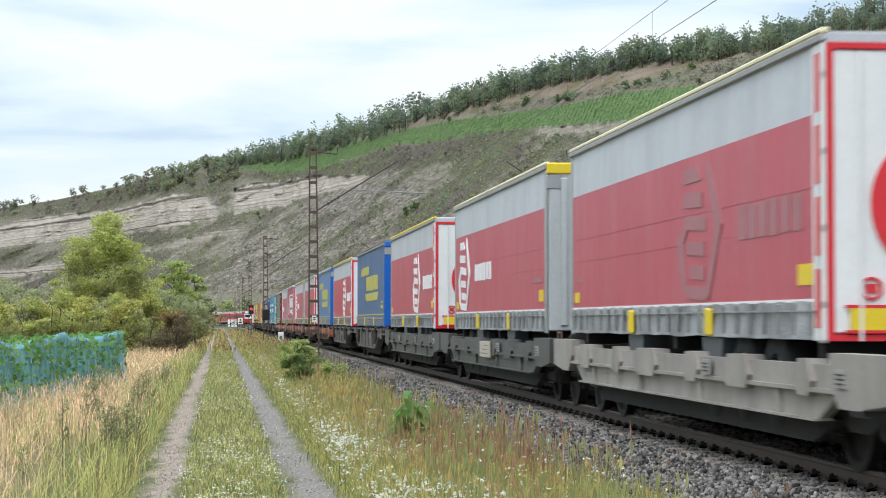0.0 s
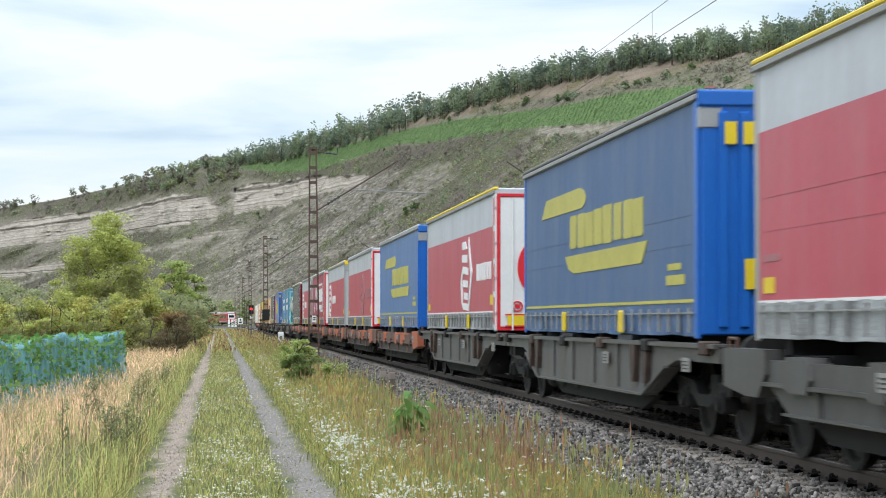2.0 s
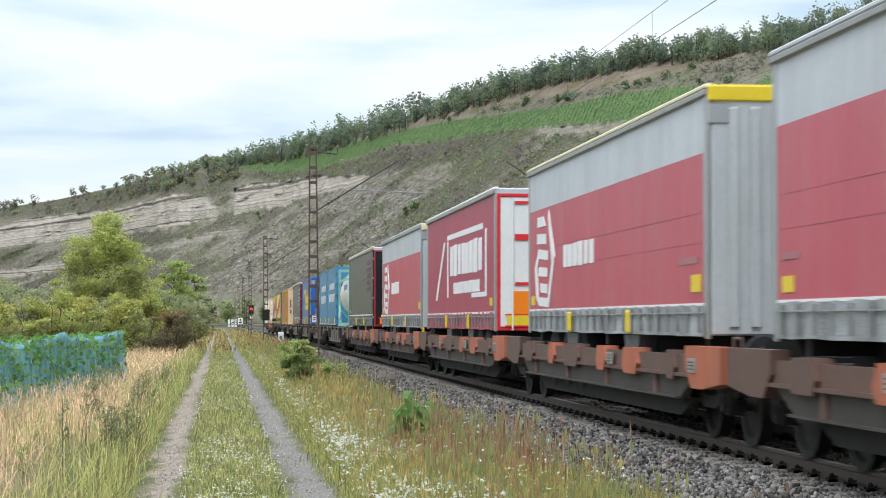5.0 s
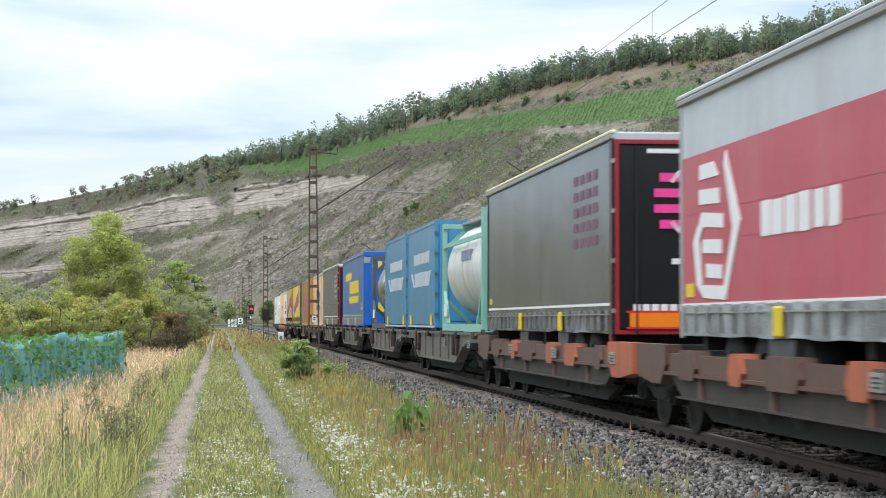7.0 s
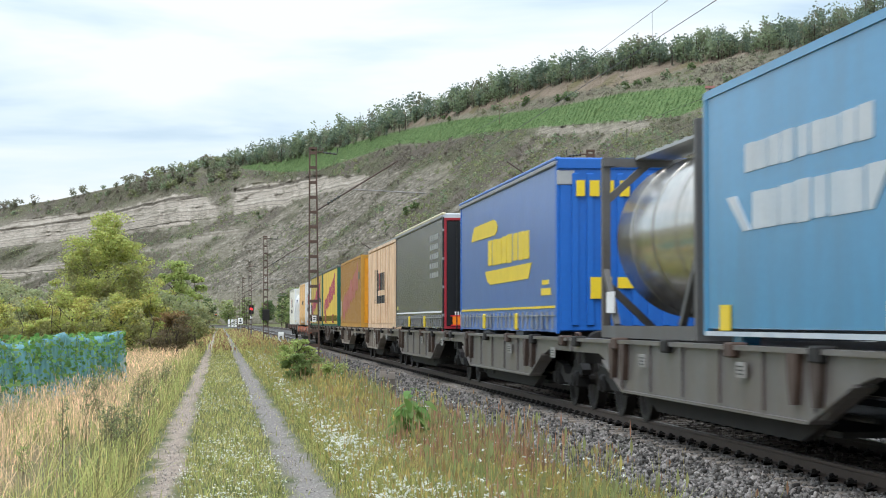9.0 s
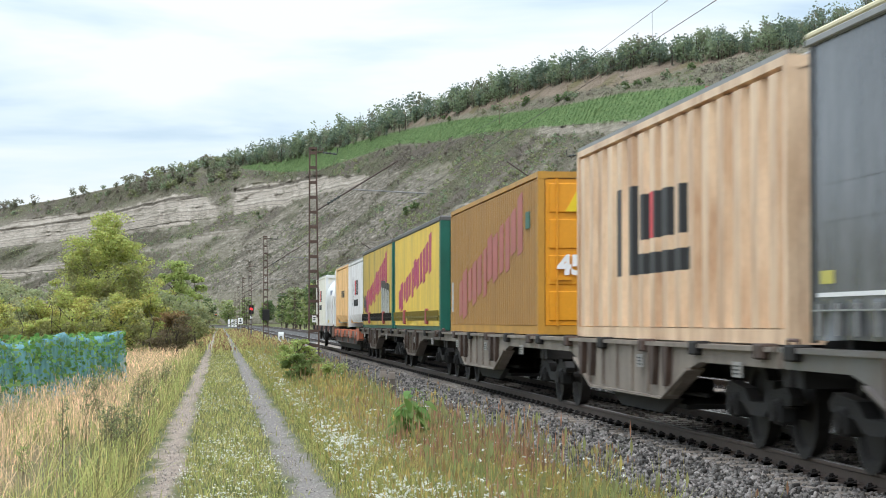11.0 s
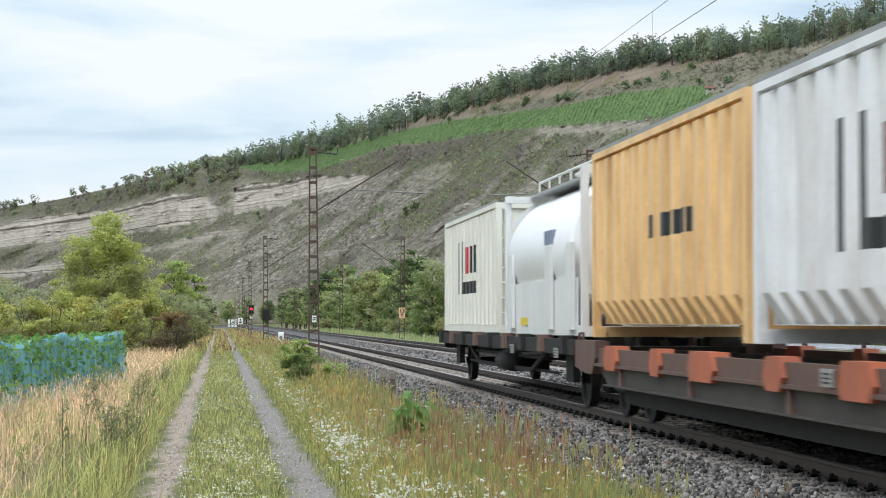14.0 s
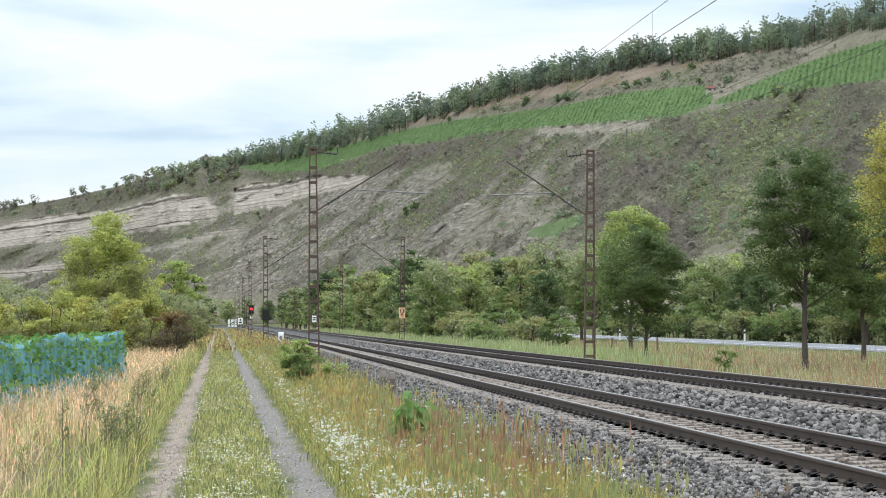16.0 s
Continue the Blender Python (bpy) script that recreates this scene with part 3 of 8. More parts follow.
def build_track(cx, z, label):
    tr = thing("railway_track", label, "track", kind="structure", group="railway tracks")
    for side in (-1, 1):
        sh = Shape().sweep(RAIL, line_stations(cx + side * 0.7535, z))
        top = Shape().sweep([(-0.026, 0.0), (0.026, 0.0), (0.024, 0.0035), (-0.024, 0.0035)], line_stations(cx + side * 0.7535, z))
        rail = part("rail", sh, STEEL_BROWN, tr)
        part("running_surface", top, RAIL_TOP, rail, "shiny worn top of the rail")
    sl = Shape()
    for a, b, h in ((-1.3, -0.45, 0.0), (-0.45, 0.45, -0.012), (0.45, 1.3, 0.0)):
        sl.prism([(-0.15, -0.3), (0.15, -0.3), (0.13, -0.178 + h), (0.10, -0.170 + h), (-0.10, -0.170 + h), (-0.13, -0.178 + h)], a, b)
    s_ob = part("sleeper", sl, CONCRETE, tr)
    s_ob.matrix_basis = pose(cx, 13.0, z)
    for i in range(1, 240):
        again("sleeper", s_ob, tr, pose(cx, 13.0 + 0.6 * i, z))
    cl = Shape()
    for side in (-1, 1):
        cl.box(-0.05, 0.05, -0.06, 0.06, -0.165, -0.145)
        cl.bar((-0.045, side * 0.05, -0.135), (0.05, side * 0.05, -0.115), 0.012, 5)
        cl.bar((0.0, -0.05, -0.115), (0.0, 0.05, -0.115), 0.013, 5)
    cl.bar((0, 0, -0.15), (0, 0, -0.085), 0.022, 6)
    cl.box(-0.03, 0.03, -0.03, 0.03, -0.13, -0.1)
    me = mesh_of("rail_clip", cl, CLIP)
    for i in range(75):
        for off in (-0.7535 - 0.115, -0.7535 + 0.115, 0.7535 - 0.115, 0.7535 + 0.115):
            o = new("rail_clip", me)
            o.parent, o.matrix_basis = tr, pose(cx + off, 13.0 + 0.6 * i, z)
    rest = Shape()
    for i in range(75, 240):
        for off in (-0.7535 - 0.115, -0.7535 + 0.115, 0.7535 - 0.115, 0.7535 + 0.115):
            rest.box(cx + off - 0.05, cx + off + 0.05, 12.94 + 0.6 * i, 13.06 + 0.6 * i, z - 0.165, z - 0.1)
    tagged(part("distant_rail_clip", rest, CLIP, tr), kind="stuff")
    return tr


build_track(NEAR_X, 0.0, "near railway track with rusty rails on concrete sleepers")
build_track(FAR_X, FAR_Z, "second parallel railway track on grey ballast")
# ---- freight train ----
T_GREY = mat("pale_grey_tarpaulin", (0.50, 0.515, 0.55), 0.42, 0, 0.08, 0.9, 0.12, (0.30, 0.30, 0.31), 0.4)
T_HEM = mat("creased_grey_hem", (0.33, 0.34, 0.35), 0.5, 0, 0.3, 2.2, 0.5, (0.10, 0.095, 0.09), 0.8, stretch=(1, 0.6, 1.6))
T_RED = mat("faded_red_tarpaulin", (0.47, 0.065, 0.095), 0.45, 0, 0.10, 0.7, 0.15, (0.46, 0.16, 0.17), 0.5)
T_WINE = mat("dark_red_tarpaulin", (0.37, 0.035, 0.075), 0.45, 0, 0.10, 0.7, 0.15, (0.34, 0.10, 0.12), 0.3)
T_BLUE = mat("worn_blue_tarpaulin", (0.075, 0.165, 0.37), 0.42, 0, 0.12, 0.7, 0.15, (0.15, 0.23, 0.42), 0.6)
T_BLUE2 = mat("dull_blue_tarpaulin", (0.05, 0.11, 0.24), 0.5, 0, 0.12, 0.7, 0.15, (0.16, 0.2, 0.28), 0.5)
T_ROYAL = mat("bright_blue_tarpaulin", (0.05, 0.14, 0.40), 0.28, 0, 0.10, 0.7, 0.15, (0.06, 0.12, 0.36), 0.4)
# charcoal base is lifted and its pale blotches paint in the sky's reflection
T_BLACK = mat("charcoal_tarpaulin", (0.072, 0.076, 0.085), 0.24, 0, 0.25, 0.7, 0.12, (0.19, 0.19, 0.20), 0.7, spec=0.6)
T_YELLOW = mat("bright_yellow_tarpaulin", (0.80, 0.54, 0.06), 0.5, 0, 0.10, 0.7, 0.15, (0.36, 0.26, 0.08), 0.55)
T_YELLOW2 = mat("grimy_yellow_tarpaulin", (0.60, 0.41, 0.06), 0.55, 0, 0.14, 0.7, 0.15, (0.16, 0.13, 0.06), 0.85)
P_WHITE = mat("white_lacquered_panel", (0.74, 0.74, 0.73), 0.35, 0, 0.05, 1.5, 0.03, (0.42, 0.4, 0.38), 0.25)
P_GREYW = mat("grey_front_wall", (0.46, 0.48, 0.49), 0.4, 0, 0.08, 1.5, 0.05, (0.25, 0.24, 0.23), 0.4)
P_BLUE = mat("blue_lacquered_panel", (0.015, 0.12, 0.46), 0.35, 0, 0.08, 1.5, 0.03)
P_BLACK = mat("black_lacquered_panel", (0.012, 0.012, 0.013), 0.35, 0, 0.1, 1.5, 0.03)
P_SKY = mat("sky_blue_steel_panel", (0.062, 0.255, 0.46), 0.27, 0, 0.10, 1.2, 0.04, (0.07, 0.19, 0.30), 0.7)
P_SKYD = mat("grimy_blue_steel", (0.035, 0.12, 0.21), 0.5, 0, 0.15, 3, 0.05, (0.03, 0.05, 0.07), 0.6)
P_GREEN = mat("green_steel_post", (0.012, 0.12, 0.085), 0.45, 0, 0.15, 2, 0.05, (0.02, 0.05, 0.04), 0.7)
P_MINT = mat("mint_green_steel_frame", (0.25, 0.52, 0.43), 0.5, 0, 0.12, 2, 0.05, (0.2, 0.24, 0.2), 0.4)
P_ORANGE = mat("ochre_corrugated_steel", (0.37, 0.195, 0.052), 0.5, 0, 0.10, 1.2, 0.06, (0.24, 0.13, 0.05), 0.4)
P_DOOR_OR = mat("orange_container_door", (0.72, 0.30, 0.015), 0.42, 0, 0.08, 1.5, 0.05, (0.36, 0.15, 0.03), 0.3)
P_RAIL_OR = mat("dirty_orange_steel_rail", (0.50, 0.25, 0.035), 0.45, 0, 0.12, 1.5, 0.05, (0.2, 0.1, 0.03), 0.5)
P_APRICOT = mat("apricot_painted_steel", (0.86, 0.56, 0.26), 0.5, 0, 0.1, 1.6, 0.05, (0.34, 0.15, 0.05), 0.6)
P_CREAM = mat("rust_streaked_cream_steel", (0.78, 0.57, 0.385), 0.45, 0, 0.08, 1.2, 0.05, (0.36, 0.17, 0.075), 0.9)
P_SILVER = mat("light_grey_painted_steel", (0.78, 0.78, 0.79), 0.4, 0, 0.08, 1.6, 0.05, (0.40, 0.34, 0.29), 0.5)
P_IVORY = mat("ivory_painted_steel", (0.78, 0.755, 0.67), 0.45, 0, 0.06, 1.2, 0.05, (0.46, 0.42, 0.34), 0.3)
TANK_WHITE = mat("white_tank_paint", (0.80, 0.80, 0.80), 0.3, 0, 0.03, 1.2, 0.02, (0.55, 0.54, 0.52), 0.2)
STAINLESS = mat("brushed_stainless_tank", (0.60, 0.57, 0.52), 0.2, 0.92, 0.12, 1.2, 0.02, (0.25, 0.23, 0.2), 0.4)
TANK_GREY = mat("matt_grey_tank", (0.70, 0.68, 0.655), 0.4, 0.05, 0.1, 1.2, 0.04, (0.3, 0.27, 0.24), 0.5)
C_YEL = mat("yellow_paint", (0.72, 0.52, 0.02), 0.5, 0, 0.1, 3, 0.05)
C_YEL2 = mat("faded_yellow_print", (0.48, 0.43, 0.09), 0.5, 0, 0.14, 2, 0.05)
C_CREAM = mat("cream_roof_edge", (0.66, 0.60, 0.40), 0.5, 0, 0.1, 3, 0.05)
C_RED = mat("signal_red_paint", (0.62, 0.025, 0.035), 0.4, 0, 0.06, 3, 0.03)
C_DKRED = mat("dull_dark_red_paint", (0.30, 0.02, 0.03), 0.45, 0, 0.1, 3, 0.03)
C_WHITE = mat("white_print", (0.76, 0.75, 0.75), 0.5, 0, 0.06, 3, 0.03)
C_DULL = mat("dusty_white_print", (0.50, 0.53, 0.56), 0.55, 0, 0.14, 2, 0.05, (0.2, 0.36, 0.5), 0.4)
C_GHOST = mat("ghost_of_removed_print", (0.36, 0.14, 0.155), 0.5, 0, 0.12, 2, 0.05)
C_GHOST2 = mat("faint_pink_print", (0.17, 0.065, 0.115), 0.5, 0, 0.2, 2, 0.05)
C_PINK = mat("pink_print", (0.85, 0.06, 0.30), 0.45, 0, 0.05, 3, 0.03)
C_MAGENTA = mat("magenta_print", (0.40, 0.03, 0.11), 0.5, 0, 0.14, 2, 0.05)
C_ORANGE = mat("orange_reflector", (0.85, 0.22, 0.01), 0.4, 0, 0.05, 3, 0.03)
C_BLACK = mat("black_print", (0.025, 0.025, 0.027), 0.5, 0, 0.1, 3, 0.03)
C_STEEL = mat("galvanised_steel", (0.42, 0.42, 0.42), 0.4, 0.7, 0.12, 4, 0.05)
SHOE = mat("blue_grey_steel", (0.07, 0.078, 0.09), 0.5, 0.1, 0.15, 3, 0.05)
RUBBER = mat("black_rubber", (0.02, 0.02, 0.02), 0.8, 0, 0.15, 6, 0.1)
W_GREY = mat("dark_grey_wagon_paint", (0.098, 0.096, 0.095), 0.5, 0, 0.2, 1.5, 0.1, (0.075, 0.055, 0.043), 0.7)
W_LIGHT = mat("light_grey_wagon_paint", (0.13, 0.122, 0.12), 0.4, 0, 0.18, 1.5, 0.1, (0.10, 0.072, 0.056), 0.75)
W_BEIGE = mat("dusty_beige_wagon_paint", (0.235, 0.198, 0.165), 0.65, 0, 0.18, 1.5, 0.1, (0.085, 0.063, 0.05), 0.8)
W_COAL = mat("charcoal_wagon_paint", (0.08, 0.079, 0.077), 0.5, 0, 0.2, 1.5, 0.1, (0.05, 0.04, 0.034), 0.6)
W_PALE = mat("pale_dusty_wagon_paint", (0.30, 0.275, 0.25), 0.65, 0, 0.16, 1.5, 0.1, (0.13, 0.10, 0.085), 0.6)
W_BROWN = mat("rusty_brown_wagon_paint", (0.105, 0.06, 0.048), 0.6, 0, 0.2, 1.5, 0.12, (0.17, 0.07, 0.045), 0.5)
W_STAIN = mat("stained_brown_wagon_paint", (0.12, 0.095, 0.078), 0.6, 0, 0.22, 1.5, 0.12, (0.035, 0.028, 0.023), 0.95)
W_ORANGE = mat("orange_patched_wagon_paint", (0.42, 0.115, 0.055), 0.65, 0, 0.16, 1.5, 0.1, (0.16, 0.085, 0.06), 0.6)
# recessed lower girders: brake dust plus the ledge's shade, both in the colour
W_LOWER = mat("shade_and_dust_brown_iron", (0.055, 0.044, 0.038), 0.75, 0, 0.2, 2, 0.12, (0.03, 0.026, 0.024), 0.5)
# underframe and wheel colours are near black: shade below the wagons is painted in
W_DARK = mat("shade_dark_underframe_iron", (0.011, 0.010, 0.0095), 0.8, 0.0, 0.25, 3, 0.15, (0.028, 0.021, 0.017), 0.4)
WHEEL_STEEL = mat("shade_dark_wheel_steel", (0.014, 0.0115, 0.010), 0.7, 0.1, 0.2, 4, 0.08)
PANEL = mat("dirty_white_panel", (0.30, 0.29, 0.275), 0.6, 0, 0.2, 5, 0.05)
SPIGOT = mat("flaking_rusty_iron", (0.05, 0.034, 0.027), 0.75, 0, 0.3, 5, 0.2, (0.11, 0.06, 0.042), 0.6)
HW = 1.275


def curtain(y0, y1, z0, z1, seed, amp=0.004, x=-HW):
    """A taut sheet with slow waves and horizontal creases, on one side."""
    ny, nz = 40, 8
    sh = Shape()
    vs = []
    for j in range(nz + 1):
        for i in range(ny + 1):
            u, w = i / ny, j / nz
            y, z = y0 + (y1 - y0) * u, z0 + (z1 - z0) * w
            n = noise.noise(Vector((y * 0.9, z * 2.4, seed))) + 0.5 * noise.noise(Vector((y * 3.1, z * 5, seed + 5)))
            vs.append((x + (-1 if x < 0 else 1) * (0.006 + amp * n * math.sin(math.pi * u) ** 0.3), y, z))
    fs = [(j * (ny + 1) + i, j * (ny + 1) + i + 1, (j + 1) * (ny + 1) + i + 1, (j + 1) * (ny + 1) + i) for j in range(nz) for i in range(ny)]
    sh.add(vs, fs)
    return sh


def plate(y0, y1, z0, z1, d=0.012, x=-HW, slant=0.0):
    """A thin printed panel on the side, optionally slanted."""
    sh = Shape()
    a = x - 0.006 - d
    sh.prism([(y0, z0), (y1, z0), (y1 + slant, z1), (y0 + slant, z1)], a, x)
    return sh


def plates(rows, x=-HW, slant=0.0, d=0.009):
    sh = Shape()
    for y0, y1, z0, z1 in rows:
        sh.prism([(y0, z0), (y1, z0), (y1 + slant * (z1 - z0), z1), (y0 + slant * (z1 - z0), z1)], x - 0.006 - d, x)
    return sh


def end_plates(rows, y=-0.02, d=0.012):
    sh = Shape()
    for x0, x1, z0, z1 in rows:
        sh.box(x0, x1, y - d, y + 0.01, z0, z1)
    return sh


def each(name, shape, m, th, rows, *more, **opts):
    """Flat prints or plates, every one a part of its own."""
    for row in rows:
        part(name, shape([row], *more, **opts), m, th)


def stroke_logo(y, zc, h):
    """An emblem of stacked bars in an open hexagon beside a tall wedge."""
    out = []

    def quad(p, q, r, t):
        out.append(Shape().prism([(y + 2.1 * u, zc + h * v) for u, v in (p, q, r, t)], -HW - 0.018, -HW))
    quad((0.06, 0.02), (0.22, -0.02), (0.40, 0.44), (0.36, 0.53))
    quad((0.06, 0.02), (0.36, -0.52), (0.42, -0.44), (0.22, -0.02))
    quad((0.52, 0.37), (0.95, 0.37), (0.95, 0.48), (0.64, 0.48))
    quad((0.50, 0.17), (0.96, 0.19), (0.96, 0.30), (0.50, 0.28))
    quad((0.42, -0.01), (0.98, 0.03), (0.90, 0.13), (0.42, 0.09))
    quad((0.46, -0.19), (0.88, -0.17), (0.88, -0.07), (0.46, -0.09))
    quad((0.46, -0.37), (0.80, -0.35), (0.80, -0.25), (0.46, -0.27))
    quad((0.40, -0.52), (0.86, -0.50), (1.02, -0.40), (0.40, -0.42))
    quad((0.90, -0.40), (1.02, -0.40), (1.10, -0.08), (0.96, -0.08))
    quad((0.96, -0.08), (1.10, -0.08), (1.00, 0.03), (0.86, 0.03))
    return out


def mark(sh, k, a, b, z0, z1, x0, x1, lift):
    """One plain block of a printed word, some taller or narrower; lift(y) raises it along a slope."""
    h = z1 - z0
    up, down, slim = ((0, 0, 0), (0, 0, 0.1), (0.03, 0.02, 0), (-0.03, 0, -0.06), (0, -0.02, 0.14))[k % 5]
    p, q, c = a, b - (b - a) * slim, (b - a) * 0.05
    lo, hi = z0 - h * down, z1 + h * up
    sh.prism([(p + c, lo + lift(p)), (q - c, lo + lift(q)), (q, lo + c + lift(q)), (q, hi - c + lift(q)), (q - c, hi + lift(q)), (p + c, hi + lift(p)), (p, hi - c + lift(p)), (p, lo + c + lift(p))], x0, x1)
    return sh


def word_bars(y0, y1, z0, z1, n, gap=0.22, seed=1, slant=0.0, x=-HW - 0.008):
    """A printed word as plain blocks, one for each mark."""
    w = (y1 - y0) / n
    return [mark(Shape(), i * 3 + seed, y0 + i * w, y0 + (i + 1 - gap * 0.5) * w, z0, z1, x - 0.008, x + 0.004, lambda y: slant * (y - y0)) for i in range(n)]


def words(th, bars, m, name="print_bar"):
    for b in bars:
        part(name, b, m, th)


def ring(cx, cz, r0, r1, y=-0.034, n=28, a0=0.0, a1=6.2832, sx=1.0):
    sh = Shape()
    vs, fs = [], []
    for k in range(n + 1):
        a = a0 + (a1 - a0) * k / n
        for r in (r0, r1):
            vs += [(cx + r * sx * math.cos(a), y - 0.012, cz + r * math.sin(a)), (cx + r * sx * math.cos(a), y + 0.014, cz + r * math.sin(a))]
    for k in range(n):
        o = 4 * k
        fs += [(o, o + 4, o + 6, o + 2), (o + 1, o + 3, o + 7, o + 5), (o, o + 1, o + 5, o + 4), (o + 2, o + 6, o + 7, o + 3)]
    return sh.add(vs, fs)


def tyre_wheel(parent, x, y, z):
    w = part("wheel", Shape().lathe([(-0.19, 0.28), (-0.19, 0.47), (-0.15, 0.5), (0.15, 0.5), (0.19, 0.47), (0.19, 0.28)], "x", 20), RUBBER, parent, smooth=True)
    w.matrix_basis = pose(x, y, z)
    part("rim", Shape().lathe([(-0.12, 0.0), (-0.12, 0.1), (-0.05, 0.14), (-0.06, 0.27), (-0.17, 0.29), (0.17, 0.29), (0.1, 0.0)], "x", 16), C_STEEL, w, smooth=True)


def trailer(spec, y0):
    """A curtain-sided road trailer; its leading end faces down the line."""
    L = 13.6
    label = spec["label"]
    th = thing("curtain_sided_trailer", label, "trailer", group="trailers on the freight train")
    side, bottom, top = spec["side"], 1.22, 4.02
    part("cargo_box", Shape().box(-1.255, 1.255, 0.03, L - 0.03, 1.24, 3.98), spec.get("under", W_DARK), th)
    two = spec.get("two", True)
    z_mid = spec.get("mid", 3.30)
    if two:
        part("upper_curtain", curtain(0.12, L - 0.1, z_mid, 3.93, y0), T_GREY, th)
        part("side_curtain", curtain(0.12, L - 0.1, 1.57, z_mid, y0 + 3, 0.005), side, th, spec["side_label"])
        each("curtain_seam", plates, C_WHITE, th, [(0.12, L - 0.1, 1.56, 1.59)])
    else:
        part("side_curtain", curtain(0.12, L - 0.1, 1.53, 3.93, y0 + 3, 0.005), side, th, spec["side_label"])
    for zz in (2.28, 2.62):
        each("curtain_crease", plates, side, th, [(0.4, L - 0.3, zz, zz + 0.012)], d=0.004)
    part("far_curtain", curtain(0.12, L - 0.1, 1.24, 3.93, y0 + 9, x=HW), side, th)
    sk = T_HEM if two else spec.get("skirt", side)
    # gathered lower hem
    hem = Shape()
    n = 96
    vs = []
    for j, (z, k) in enumerate(((1.57, 0.3), (1.48, 0.9), (1.39, 1.1), (1.30, 1.3), (bottom - 0.01, 1.6))):
        for i in range(n + 1):
            y = 0.1 + (L - 0.2) * i / n
            vs.append((-HW - 0.014 - 0.022 * k * (math.sin(i * 1.31 + y0) * 0.6 + noise.noise(Vector((y * 2.2, z * 3, y0))) + 0.7 * noise.noise(Vector((y * 5.0, z * 11, y0 + 4)))), y, z + (0.02 * noise.noise(Vector((y * 1.1, 0, y0))) if j == 4 else 0)))
    hem.add(vs, [(j * (n + 1) + i, j * (n + 1) + i + 1, (j + 1) * (n + 1) + i + 1, (j + 1) * (n + 1) + i) for j in range(4) for i in range(n)])
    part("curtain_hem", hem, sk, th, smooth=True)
    st = part("tensioning_strap", Shape().box(-HW - 0.05, -HW - 0.02, -0.025, 0.025, 1.25, 1.54), spec.get("strap", mat("grey_webbing", (0.22, 0.22, 0.22), 0.7, 0, 0.2, 5, 0.1)), th)
    st.matrix_basis = pose(0, 0.35, 0)
    for i in range(1, 24):
        again("tensioning_strap", st, th, pose(0, 0.35 + (L - 0.7) * i / 23, 0))
    part("strap_rail", Shape().box(-HW - 0.045, -HW - 0.02, 0.15, L - 0.15, 1.47, 1.485), C_STEEL, th)
    for y in ((4.3, 9.0) if spec["end"] == "wall" else (4.2, 8.6)):
        part("lifting_grip_mark", Shape().box(-HW - 0.062, -HW - 0.02, y, y + 0.30, 1.22, 1.53, bev=0.02), C_YEL, th, "yellow grip mark")
    roof = Shape().prism([(-0.02, 3.93), (L + 0.02, 3.93), (L + 0.02, 4.02), (L - 0.15, 4.05), (0.15, 4.05), (-0.02, 4.02)], -HW - 0.02, HW + 0.02)
    part("roof_sheet", roof, T_GREY, th)
    part("roof_rail", Shape().box(-HW - 0.055, -HW - 0.02, -0.03, L + 0.03, 3.93, 4.0, bev=0.012), mat("grey_roof_rail", (0.30, 0.30, 0.30), 0.5, 0.3, 0.15, 3, 0.05), th)
    part("roof_edge", Shape().box(-HW - 0.05, -HW + 0.05, -0.03, L + 0.03, 4.0, 4.065, bev=0.02), spec.get("edge", C_CREAM), th)
    for x in (-HW, HW):
        part("corner_post", Shape().box(x - 0.025, x + 0.025, -0.02, 0.16, 1.18, 3.97, bev=0.01), spec.get("post", C_STEEL), th)
        part("corner_post", Shape().box(x - 0.02, x + 0.02, L - 0.12, L + 0.01, 1.18, 3.97, bev=0.01), spec.get("post", C_STEEL), th)
    end = spec["end"]
    if end == "doors":
        dm = spec.get("door", P_WHITE)
        for x0, x1 in ((-1.2, -0.004), (0.004, 1.2)):
            d = part("door_leaf", Shape().box(x0, x1, -0.02, 0.05, 1.27, 3.86, bev=0.015), dm, th)
            for x in (x0 + 0.25, x1 - 0.25):
                part("locking_bar", Shape().bar((x, -0.05, 1.2), (x, -0.05, 3.84), 0.017, 6), dm if spec.get("dark") else P_WHITE, d)
        for z in (1.5, 2.2, 2.9, 3.6):
            part("hinge", Shape().box(-HW - 0.03, -1.2, -0.03, 0.012, z, z + 0.06), C_STEEL, th)
        tr = spec.get("trim", C_RED)
        part("door_frame", Shape().box(-1.26, -1.20, -0.035, 0.05, 1.2, 3.93).box(1.2, 1.26, -0.035, 0.05, 1.2, 3.93).box(-1.2, 1.2, -0.035, 0.05, 3.87, 3.93).box(-1.2, 1.2, -0.035, 0.05, 1.2, 1.26), tr, th)
        if spec.get("outer"):
            part("outer_frame", Shape().box(-1.30, -1.262, -0.03, 0.3, 1.2, 3.93, bev=0.01), P_WHITE, th)
            for k in range(4):
                part("red_segment", Shape().box(-1.306, -1.299, 0.06, 0.20, 1.32 + 0.66 * k, 1.86 + 0.66 * k), C_RED, th)
        for x in (-1.05, 0.35):
            part("reflector_board", end_plates([(x, x + 0.7, 1.30, 1.50)], -0.045), C_YEL if not spec.get("dark") else C_ORANGE, th, "yellow reflector board with red rim")
        for xa, za in ((-1.1, 1.27), (-1.1, 1.50), (0.3, 1.27), (0.3, 1.50)):
            each("reflector_rim", end_plates, C_RED, th, [(xa, xa + 0.8, za, za + 0.03)], -0.046)
